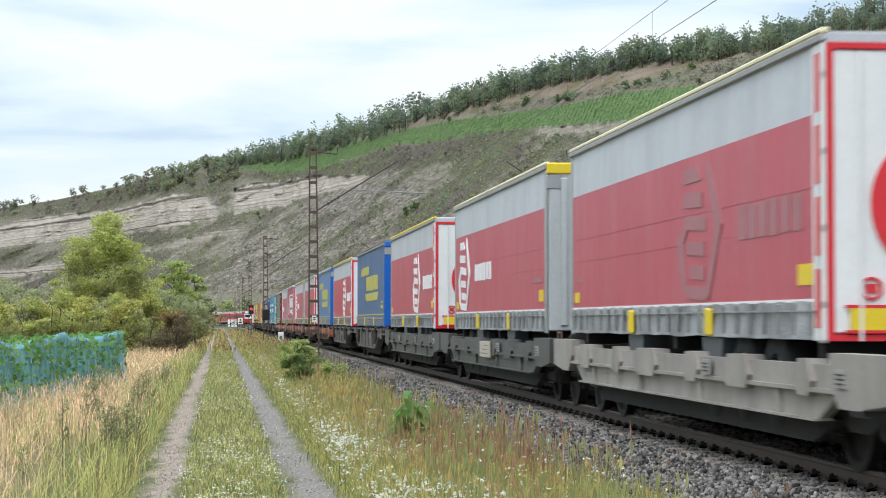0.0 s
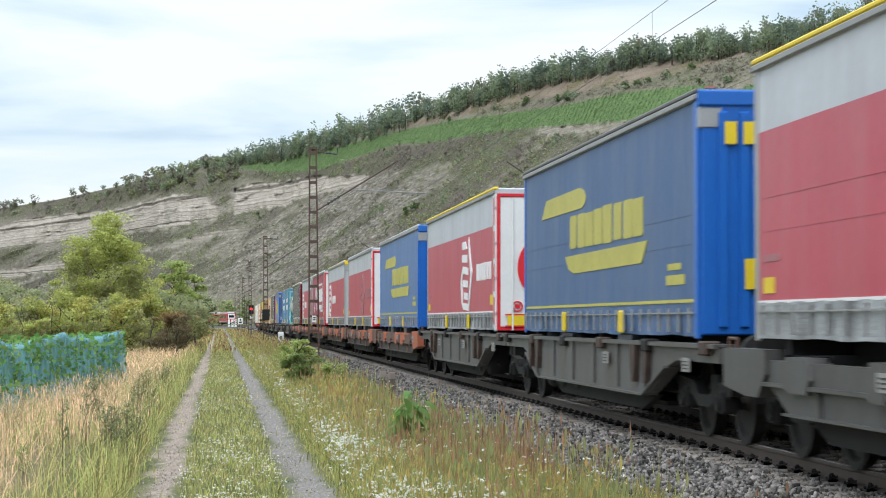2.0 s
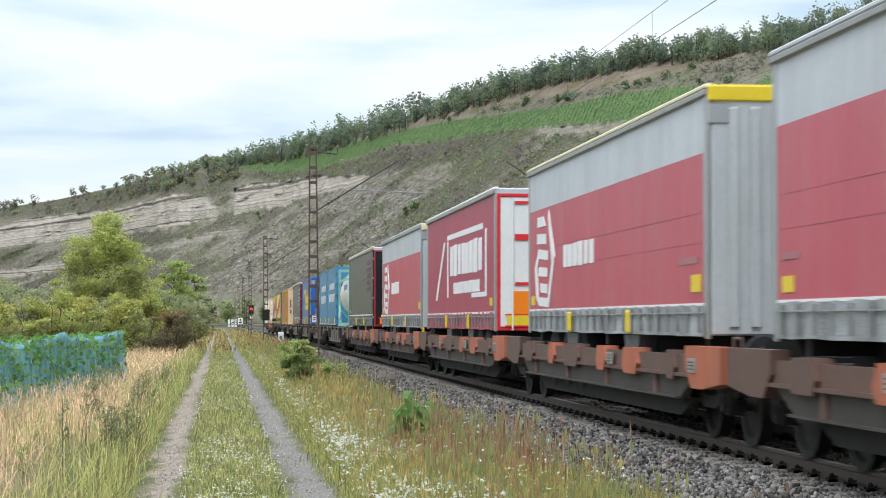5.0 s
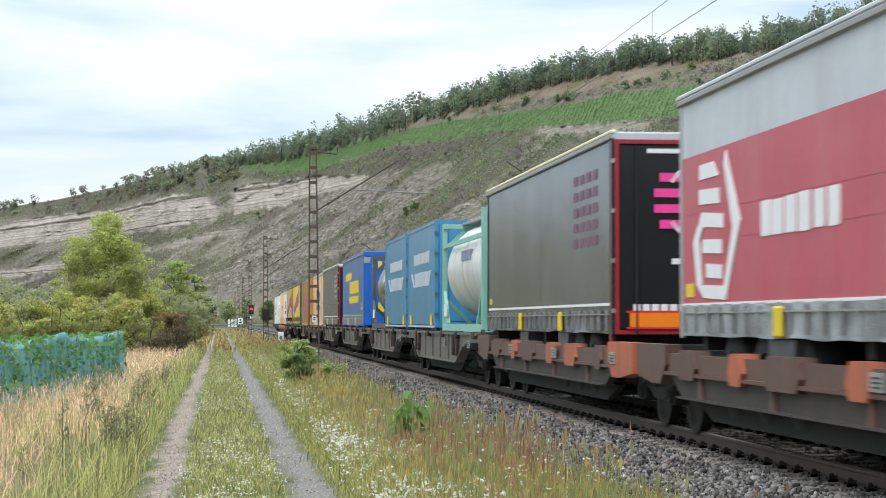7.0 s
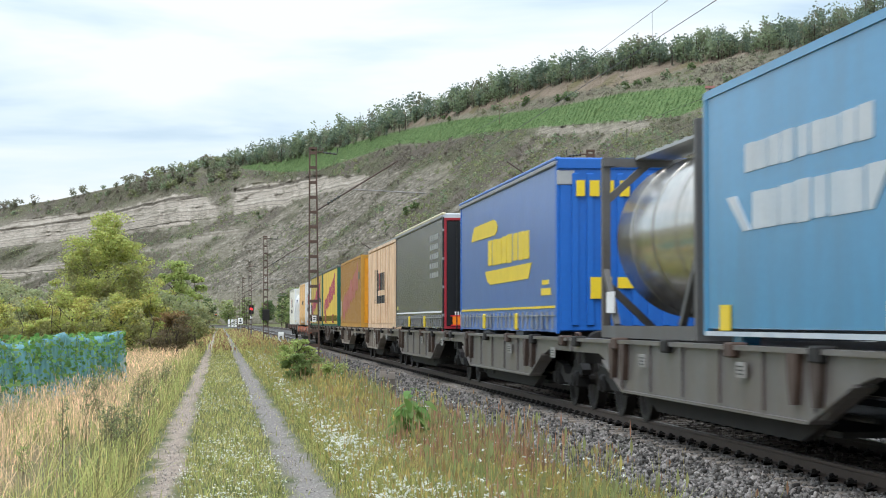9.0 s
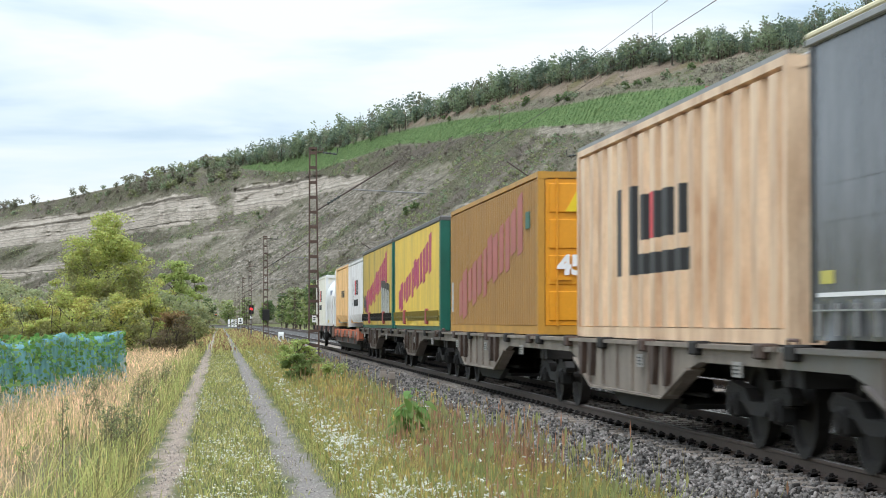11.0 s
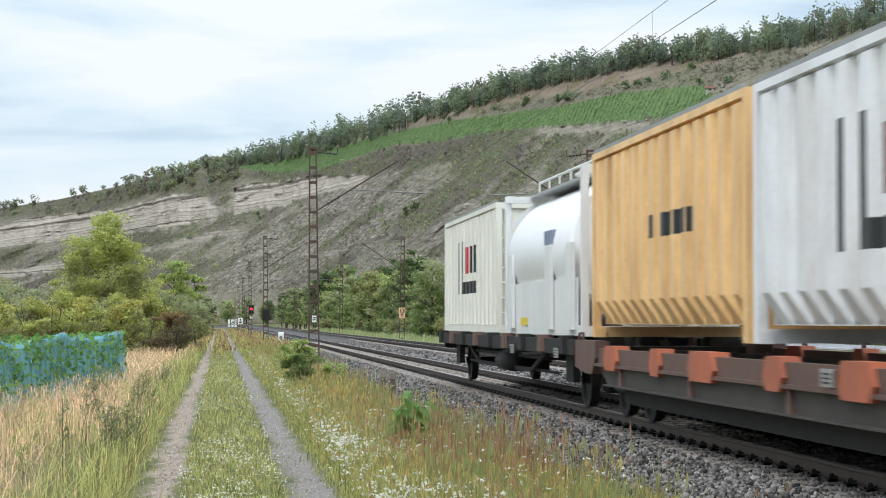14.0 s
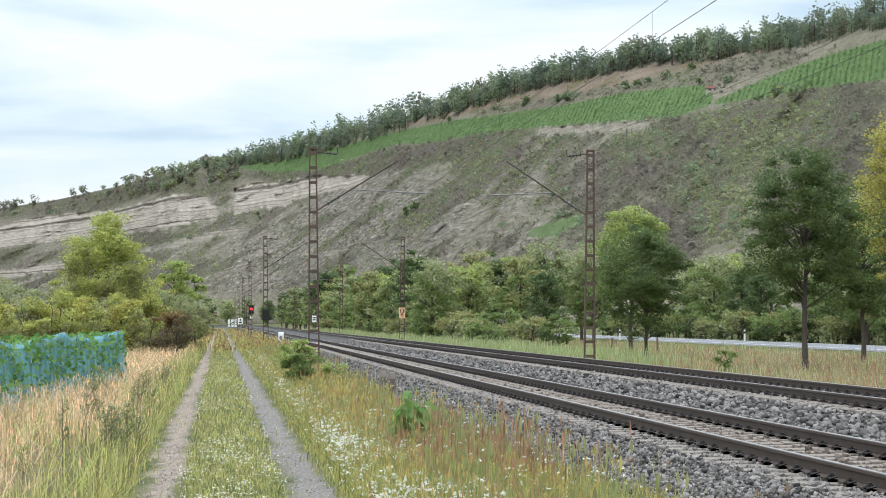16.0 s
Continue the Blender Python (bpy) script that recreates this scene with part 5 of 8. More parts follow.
    top = Shape().box(-0.75, -0.2, 0.12, L - 0.12, z1 - 0.03, z1 + 0.01)
    for k in range(10):
        y = 0.3 + (L - 0.6) * k / 9
        top.box(-0.75, -0.2, y - 0.03, y + 0.03, z1 + 0.01, z1 + 0.03)
    part("walkway", top, C_STEEL, th)
    part("manhole", Shape().lathe([(z1 - 0.28, 0.3), (z1 - 0.06, 0.3), (z1 - 0.02, 0.25), (z1 - 0.02, 0.0)], "z", 16, at=(0.1, L * 0.5, 0)), spec["tank"], th)
    lad = Shape()
    for k in range(8):
        lad.bar((-1.0, -0.02, z0 + 0.35 + 0.3 * k), (-0.55, -0.02, z0 + 0.35 + 0.3 * k), 0.016, 6)
    lad.bar((-1.0, -0.02, z0 + 0.1), (-1.0, -0.02, z1), 0.018, 6).bar((-0.55, -0.02, z0 + 0.1), (-0.55, -0.02, z1), 0.018, 6)
    part("ladder", lad, spec["frame"], th)
    for i in range(spec.get("marks", 6)):
        y = L * 0.3 + 0.3 * i
        x = -math.sqrt(R * R - 0.28 ** 2)
        part("printed_word", Shape().box(x - 0.045, x + 0.05, y, y + 0.22, zc + 0.15, zc + 0.38), mat("faded_blue_tank_print", (0.22, 0.25, 0.34), 0.5), th)
    part("notice_plate", Shape().box(-w - 0.01, -w + 0.02, L - 0.95, L - 0.45, z0 + 0.35, z0 + 0.65), C_WHITE, th)
    return th


def wheelset(parent, y):
    prof = [(-0.075, 0.06), (-0.075, 0.40), (-0.09, 0.44), (-0.06, 0.46), (0.045, 0.46), (0.05, 0.49), (0.075, 0.49), (0.075, 0.40), (0.02, 0.36), (0.02, 0.12), (0.075, 0.06)]
    for s in (-1, 1):
        w = part("wheel", Shape().lathe([(a * -s * -1, r) for a, r in prof], "x", 24), WHEEL_STEEL, parent, smooth=False)
        w.matrix_basis = pose(s * 0.75, y, 0.46)
    part("axle", Shape().bar((-0.9, y, 0.46), (0.9, y, 0.46), 0.085, 10), W_DARK, parent)


def bogie(parent, y):
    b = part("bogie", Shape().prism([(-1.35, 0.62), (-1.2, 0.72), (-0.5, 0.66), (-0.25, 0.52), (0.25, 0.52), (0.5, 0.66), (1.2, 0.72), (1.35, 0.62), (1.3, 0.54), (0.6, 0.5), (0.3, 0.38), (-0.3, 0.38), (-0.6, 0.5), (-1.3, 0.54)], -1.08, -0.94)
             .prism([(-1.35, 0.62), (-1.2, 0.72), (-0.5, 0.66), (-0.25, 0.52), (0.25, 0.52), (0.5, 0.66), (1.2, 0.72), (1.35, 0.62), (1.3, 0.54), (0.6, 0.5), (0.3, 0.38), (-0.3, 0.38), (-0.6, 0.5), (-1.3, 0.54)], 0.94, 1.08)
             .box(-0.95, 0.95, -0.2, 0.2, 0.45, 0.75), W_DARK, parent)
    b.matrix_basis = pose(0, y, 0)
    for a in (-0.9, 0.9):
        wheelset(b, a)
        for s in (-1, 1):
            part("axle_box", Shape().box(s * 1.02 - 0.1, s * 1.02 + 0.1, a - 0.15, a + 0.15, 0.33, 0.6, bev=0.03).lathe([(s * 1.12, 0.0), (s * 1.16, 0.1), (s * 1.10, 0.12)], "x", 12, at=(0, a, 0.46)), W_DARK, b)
            sp = Shape()
            for o in (-0.24, 0.24):
                for k in range(5):
                    sp.lathe([(0.5 + 0.035 * k, 0.055), (0.515 + 0.035 * k, 0.075), (0.53 + 0.035 * k, 0.055)], "z", 6, at=(s * 1.02, a + o, 0))
            part("coil_spring", sp, WHEEL_STEEL, b)
    return b


def buffers(th, y, s):
    for x in (-0.875, 0.875):
        part("buffer", Shape().lathe([(0.0, 0.10), (s * 0.42, 0.10), (s * 0.44, 0.2), (s * 0.5, 0.22), (s * 0.52, 0.0)], "y", 16, at=(x, y, 1.02)), W_DARK, th)
    part("coupling_hook", Shape().box(-0.08, 0.08, min(y, y + s * 0.35), max(y, y + s * 0.35), 0.95, 1.08), W_DARK, th)


def wagon(spec, length):
    """A low wagon on bogies: pocket type with humped brackets, or box-girder container type."""
    th = thing(spec["name"], spec["label"], "wagon", group="wagons of the freight train")
    m = spec["paint"]
    # brown wagons get the lower girder colour with shade painted in
    low = W_LOWER if m is W_BROWN else m
    halves = spec["halves"]
    hl = length / halves
    for h in range(halves):
        a, b = h * hl + 0.12, (h + 1) * hl - 0.12
        eb = spec.get("overhang", 2.5)
        for x0, x1, s in ((-1.36, -1.24, -1), (1.24, 1.36, 1)):
            xr = x0 + 0.26 if s < 0 else x1 - 0.26
            lo, hi = (xr - 0.05, xr + 0.05)
            if spec["type"] == "pocket":
                part("lower_girder", Shape().prism([(a + eb - 1.0, 0.80), (b - eb + 1.0, 0.80), (b - eb + 0.2, 0.50), (a + eb - 0.2, 0.50)], x0 + 0.03 if s < 0 else x1 - 0.13, x0 + 0.13 if s < 0 else x1 - 0.03), low, th)
                part("lower_flange", Shape().box(x0 - 0.03, x1 + 0.03, a + eb - 0.2, b - eb + 0.2, 0.475, 0.50), low, th)
                # inset belly whose near-black colour carries the shade down to the rail
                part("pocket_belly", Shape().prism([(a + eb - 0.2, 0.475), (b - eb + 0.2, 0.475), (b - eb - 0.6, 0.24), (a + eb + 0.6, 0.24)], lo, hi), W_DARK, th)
                part("side_girder", Shape().prism([(a + 1.5, 0.76), (a + 1.5, 1.0), (a + eb, 0.99), (b - eb, 0.99), (b - 1.5, 1.0), (b - 1.5, 0.76)], x0, x1), m, th)
                part("girder_flange", Shape().box(x0 - 0.04, x1 + 0.04, a + 1.4, b - 1.4, 0.74, 0.78), m, th)
                for k in range(6):
                    y = a + eb - 0.2 + (b - a - 2 * eb - 0.6) * k / 5
                    w = (0.55, 1.0, 0.7, 1.25, 0.6, 0.9)[k]
                    part("support_bracket", Shape().prism([(y, 0.84), (y + 0.12, 1.04), (y + w - 0.12, 1.04), (y + w, 0.84), (y + w - 0.1, 0.70), (y + 0.1, 0.70)], x0 - 0.05, x1 + 0.05), spec.get("bracket", m) if k in spec.get("patches", (1, 2, 4)) else m, th)
                for y, fl in ((a + 0.05, 1), (b - 1.75, 0)):
                    part("end_bracket", Shape().prism([(y, 0.70), (y, 1.10), (y + 1.7, 1.10), (y + 1.7, 0.86), (y + 1.4, 0.62), (y + 0.9, 0.62)] if fl else [(y, 0.86), (y, 1.10), (y + 1.7, 1.10), (y + 1.7, 0.70), (y + 0.8, 0.62), (y + 0.3, 0.62)], x0 - 0.045, x1 + 0.04), spec.get("bracket", m) if fl else m, th)
                for k in range(4):
                    y = a + eb + 1.0 + (b - a - 2 * eb - 2.0) * k / 3
                    part("stiffener", Shape().prism([(y, 0.50), (y + 0.16, 0.50), (y + 0.10, 0.76), (y + 0.06, 0.76)], x0 - 0.02 if s < 0 else x1 - 0.06, x0 + 0.06 if s < 0 else x1 + 0.02), m, th)
            elif spec.get("flat"):
                part("side_girder", Shape().box(x0, x1, a, b, 0.86, 1.10), m, th)
                for k in range(9):
                    y = a + 0.6 + (b - a - 1.6) * k / 8
                    part("support_bracket", Shape().prism([(y, 0.88), (y + 0.45, 0.88), (y + 0.36, 1.16), (y + 0.09, 1.16)], x0 - 0.07, x1 + 0.05), W_BROWN if k % 2 else m, th)
                part("air_reservoir", Shape().lathe([(a + 8.0, 0.0), (a + 8.04, 0.2), (a + 9.6, 0.2), (a + 9.64, 0.0)], "y", 14, at=(xr, 0, 0.62)), W_DARK, th, smooth=True)
                part("truss_rod", Shape().strut((xr, a + 4.2, 0.86), (xr, a + 6.0, 0.5), 0.05, 0.08).strut((xr, a + 6.0, 0.5), (xr, b - 6.0, 0.5), 0.05, 0.08).strut((xr, b - 6.0, 0.5), (xr, b - 4.2, 0.86), 0.05, 0.08), W_DARK, th)
            else:
                eb = spec.get("overhang", 3.2)
                out = [(a, 0.92), (a, 1.10), (b, 1.10), (b, 0.92), (b - eb + 1.1, 0.92), (b - eb + 0.6, 0.84), (b - eb - 0.4, 0.50), (b - eb - 0.8, 0.46), (a + eb + 0.8, 0.46), (a + eb + 0.4, 0.50), (a + eb - 0.6, 0.84), (a + eb - 1.1, 0.92)]
                part("side_girder", Shape().prism(out, x0, x1), m, th)
                part("girder_flange", Shape().box(x0 - 0.06, x1 + 0.06, a, b, 1.08, 1.13), m, th)
                part("lower_flange", Shape().box(x0 - 0.05, x1 + 0.05, a + eb + 0.8, b - eb - 0.8, 0.435, 0.465), m, th)
                for ya, yb in ((a + eb + 0.8, a + eb - 0.6), (b - eb - 0.8, b - eb + 0.6)):
                    part("haunch_flange", Shape().strut(((x0 + x1) / 2, ya, 0.45), ((x0 + x1) / 2, yb, 0.83), 0.22, 0.03), m, th)
                # belly plate below the girder, with underside shade in its colour
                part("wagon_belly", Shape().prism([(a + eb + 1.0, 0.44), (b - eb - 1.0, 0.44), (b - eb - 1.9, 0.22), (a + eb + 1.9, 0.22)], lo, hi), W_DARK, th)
                for k in range(6):
                    y = a + eb + 0.6 + (b - a - 2 * eb - 1.3) * k / 5
                    part("stiffener", Shape().box(x0 - 0.035, x0 + 0.02, y, y + 0.12, 0.50, 1.08) if s < 0 else Shape().box(x1 - 0.02, x1 + 0.035, y, y + 0.12, 0.50, 1.08), m, th)
                for k in range(6):
                    y = a + 0.3 + (b - a - 0.9) * k / 5
                    xs0, xs1 = (x0 - 0.09, x0 + 0.1) if s < 0 else (x1 - 0.1, x1 + 0.09)
                    part("container_pin", Shape().box(xs0, xs1, y, y + 0.34, 1.0, 1.16, bev=0.02), W_DARK if k % 2 else SPIGOT, th)
                for k in range(4):
                    y = a + eb + 0.3 + (b - a - 2 * eb - 1.4) * (k // 2) + (0.0 if k % 2 else 0.75)
                    xo = x0 - 0.075 if s < 0 else x1 + 0.075
                    part("folding_spigot", Shape().prism([(y, 1.08), (y + 0.34, 1.08), (y + 0.30, 0.80), (y + 0.22, 0.60), (y + 0.10, 0.60), (y + 0.04, 0.80)], min(xo, (x0 + x1) / 2), max(xo, (x0 + x1) / 2)), SPIGOT, th, "rusty folding spigot")
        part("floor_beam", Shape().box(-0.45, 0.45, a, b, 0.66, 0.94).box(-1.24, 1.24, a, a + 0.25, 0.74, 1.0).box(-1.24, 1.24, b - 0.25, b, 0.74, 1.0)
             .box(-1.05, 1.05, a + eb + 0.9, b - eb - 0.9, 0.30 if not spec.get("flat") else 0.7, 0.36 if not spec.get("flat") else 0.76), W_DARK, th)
        for k in range(2 + (h % 2)):
            y = a + 1.2 + 5.0 * k
            pn = part("data_panel", Shape().box(-1.425, -1.40, y, y + 0.34, 0.80, 0.96), spec.get("panel", PANEL), th, "white data panel with unreadable print")
            for j in range(3):
                part("panel_print", Shape().box(-1.432, -1.42, y + 0.04, y + 0.28, 0.83 + 0.04 * j, 0.845 + 0.04 * j), C_BLACK, pn)
        pipe = Shape().bar((-1.0, a + eb, 0.5), (-1.0, b - eb, 0.5), 0.03, 6).box(-0.9, -0.3, a + hl * 0.45, a + hl * 0.6, 0.4, 0.62, bev=0.03)
        part("brake_gear", pipe, W_DARK, th)
    if spec.get("board"):
        y = spec["board"]
        bd = part("notice_board", Shape().box(-1.46, -1.42, y, y + 1.5, 0.66, 0.98, bev=0.01), mat("cream_notice_board", (0.46, 0.40, 0.33), 0.6, 0, 0.1, 3, 0.05), th, "cream notice board with faded brown print")
        for k in range(3):
            part("print_line", Shape().box(-1.463, -1.459, y + 0.15, y + 1.3 - 0.25 * k, 0.73 + 0.08 * k, 0.75 + 0.08 * k), W_BEIGE, bd)
    if halves == 1:
        ys = [2.0, length - 2.0]
    else:
        ys = [2.0] + [hl * k for k in range(1, halves)] + [length - 2.0]
    for y in ys:
        if spec.get("bogies", True):
            bogie(th, y)
        else:
            ax = part("axle_guard", Shape().box(-1.1, -0.98, y - 0.35, y + 0.35, 0.4, 0.9), W_DARK, th)
            part("axle_guard", Shape().box(0.98, 1.1, y - 0.35, y + 0.35, 0.4, 0.9), W_DARK, th)
            wheelset(ax, y)
    buffers(th, 0.12, -1)
    buffers(th, length - 0.12, 1)
    hand = Shape()
    hand.bar((-1.33, length - 0.5, 1.0), (-1.33, length - 0.5, 1.2), 0.02, 6).bar((-1.33, length - 0.5, 1.2), (-1.33, length - 0.15, 1.2), 0.02, 6).bar((-1.33, length - 0.15, 1.2), (-1.33, length - 0.15, 1.0), 0.02, 6)
    part("hand_rail", hand, C_YEL if spec.get("rail") else W_BROWN, th)
    return th


RED = dict(side=T_RED, side_label="faded red curtain", end="doors", logo="rings", print="emblem", outer=True)
REDW = dict(RED, end="wall")
BLU = dict(side=T_BLUE, two=False, side_label="worn blue curtain", end="wall", wall=P_BLUE, beam=P_BLUE, post=P_BLUE, blue_end=True, edge=T_GREY, print="parallelogram", ink=C_YEL2, strap=C_STEEL, under=T_BLUE2)
BLK = dict(side=T_BLACK, two=False, side_label="charcoal curtain", end="doors", door=P_BLACK, dark=True, trim=C_DKRED, logo="pink", print="grid", ink=C_GHOST2, post=P_BLACK, edge=C_CREAM)
TRAIN = []


def load(make, s0):
    TRAIN.append((make, s0))


def build_train():
    R1 = "faded red and grey curtain-sided trailer, "
    load(trailer(dict(RED, label=R1 + "ghosted emblem, on a beige wagon", ink=C_GHOST), 1), 18.4)
    load(trailer(dict(REDW, label=R1 + "grey front, yellow roof beam"), 2), 34.5)
    load(trailer(dict(RED, label=R1 + "white doors with a red emblem", edge=C_YEL), 3), 52.8)
    load(trailer(dict(BLU, side=T_BLUE2, label="curtain-sided trailer in dull blue tarpaulin with yellow print", edge=W_GREY), 4), 69.0)
    load(trailer(dict(RED, label=R1 + "white doors, yellow roof edge", edge=C_YEL), 5), 86.6)
    load(trailer(dict(BLU, label="curtain-sided trailer in worn blue tarpaulin with pale yellow print"), 6), 102.8)
    load(trailer(dict(RED, label=R1 + "removed print and white doors", ink=C_GHOST, edge=T_GREY), 7), 120.5)
    load(trailer(dict(REDW, label=R1 + "grey front on rusty wagon"), 8), 136.9)
    load(trailer(dict(side=T_WINE, two=False, skirt=T_WINE, side_label="dark red curtain", end="doors", logo="words", print="frame", edge=P_WHITE, label="dark red curtain-sided trailer with white framed lettering"), 9), 155.0)
    load(trailer(dict(REDW, label=R1 + "pale roof edge, grey front", beam=C_CREAM, edge=T_GREY), 10), 170.3)
    load(trailer(dict(BLK, label="charcoal curtain-sided trailer with black and red doors"), 11), 188.2)
    load(tank_container(dict(L=7.82, R=1.19, tank=TANK_GREY, tank_label="dull grey tank shell", frame=P_MINT, mid_rail=True, label="grey tank container in a mint green frame", top=3.80, a=0.25)), 203.2)
    sb = swap_body("sky blue steel swap body with white lettering bars")
    load(sb, 212.4)
    load(copy_thing(sb, pose(0, 0, 0)), 220.6)
    load(tank_container(dict(L=6.06, R=1.12, tank=STAINLESS, tank_label="shiny stainless steel tank shell", frame=W_GREY, label="stainless steel tank container in a dark frame", top=3.75, marks=0, a=0.2, b=0.2)), 228.9)
    load(trailer(dict(BLU, side=T_ROYAL, ink=C_YEL, edge=P_BLUE, label="bright blue curtain-sided trailer with yellow print"), 12), 238.6)
    load(trailer(dict(BLK, label="charcoal curtain-sided trailer with pale dotted print", ink=C_STEEL), 13), 256.0)
    load(ribbed_box(dict(side=P_CREAM, pitch=0.72, depth=0.24, end="plain", print="bulk", logo_y=4.2, logo_w=4.6, side_label="rust-streaked cream ribs", label="cream bulk container with deep ribs and rust streaks"), 12.0), 270.6)
    load(ribbed_box(dict(name="shipping_container", side=P_ORANGE, pitch=0.28, depth=0.09, frame=P_RAIL_OR, end="doors", door=P_DOOR_OR, bar=P_DOOR_OR, print="diagonal", walkway=False, side_label="ochre corrugated side", label="ochre corrugated container with faded slanting print, orange doors"), 13.7), 286.6)
    for s0, side, lab in ((302.2, T_YELLOW, "bright yellow curtain-sided container with green posts"), (316.7, T_YELLOW2, "grimy yellow curtain-sided container with dark spray paint")):
        load(curtain_box(side, lab, side is T_YELLOW2), s0)
    load(ribbed_box(dict(side=P_SILVER, pitch=0.62, top=3.84, depth=0.2, end="plain", print="bulk", logo_y=3.2, hopper=True, side_label="light grey ribs", label="light grey ribbed bulk container with black emblem"), 9.5), 330.8)
    load(ribbed_box(dict(side=P_APRICOT, pitch=0.60, top=3.86, depth=0.2, end="plain", print="small", logo_y=2.6, hopper=True, side_label="apricot ribs with dirt streaks", label="apricot ribbed bulk container with small dark lettering bars"), 9.1), 340.6)
    load(tank_container(dict(L=8.6, R=1.27, tank=TANK_WHITE, tank_label="white tank shell", frame=P_WHITE, label="white tank container with ladder and railing", top=3.8, marks=3, a=0.7, b=0.2, saddles=True)), 350.6)
    load(ribbed_box(dict(side=P_IVORY, pitch=0.64, top=3.77, depth=0.18, end="ladder", frame=P_IVORY, print="bulk", logo_y=3.3, side_label="ivory ribs", label="ivory ribbed bulk container with ladder frame"), 9.6), 360.5)
    pocket = dict(type="pocket", name="pocket_wagon", halves=2)
    box = dict(type="box", name="container_wagon", halves=2)
    load(wagon(dict(pocket, halves=1, paint=W_PALE, bracket=W_PALE, label="dusty beige pocket wagon with white data panels"), 17.2), 16.0)
    load(wagon(dict(pocket, paint=W_COAL, board=7.4, label="dark grey double pocket wagon carrying two trailers"), 34.2), 33.3)
    load(wagon(dict(box, paint=W_GREY, label="dark grey double wagon with box girders"), 33.9), 67.6)
    load(wagon(dict(pocket, paint=W_BROWN, bracket=W_ORANGE, label="rusty brown double pocket wagon with orange patches"), 34.1), 101.6)
    load(wagon(dict(pocket, paint=W_BROWN, bracket=W_ORANGE, label="rusty brown double pocket wagon with flaking paint", rail=True), 34.0), 135.7)
    load(wagon(dict(pocket, paint=W_BROWN, bracket=W_ORANGE, label="brown double pocket wagon with orange brackets"), 33.0), 169.6)
    load(wagon(dict(box, paint=W_LIGHT, label="light grey container wagon with rusty ribs"), 34.1), 202.6)
    load(wagon(dict(box, paint=W_LIGHT, label="grey container wagon with steel side girders"), 33.6), 236.8)
    load(wagon(dict(box, paint=W_BEIGE, overhang=4.4, label="dusty beige container wagon with haunched girders"), 31.0), 270.4)
    load(wagon(dict(box, paint=W_STAIN, overhang=5.2, label="stained grey-brown container wagon with deep girders"), 29.1), 301.5)
    load(wagon(dict(pocket, halves=1, paint=W_BROWN, bracket=W_ORANGE, patches=(0, 1, 2, 3, 4, 5), label="orange and brown pocket wagon with many brackets"), 19.8), 330.6)
    load(wagon(dict(box, halves=1, paint=W_DARK, overhang=3.6, flat=True, label="near-black two-axle flat wagon", bogies=False), 19.8), 350.5)


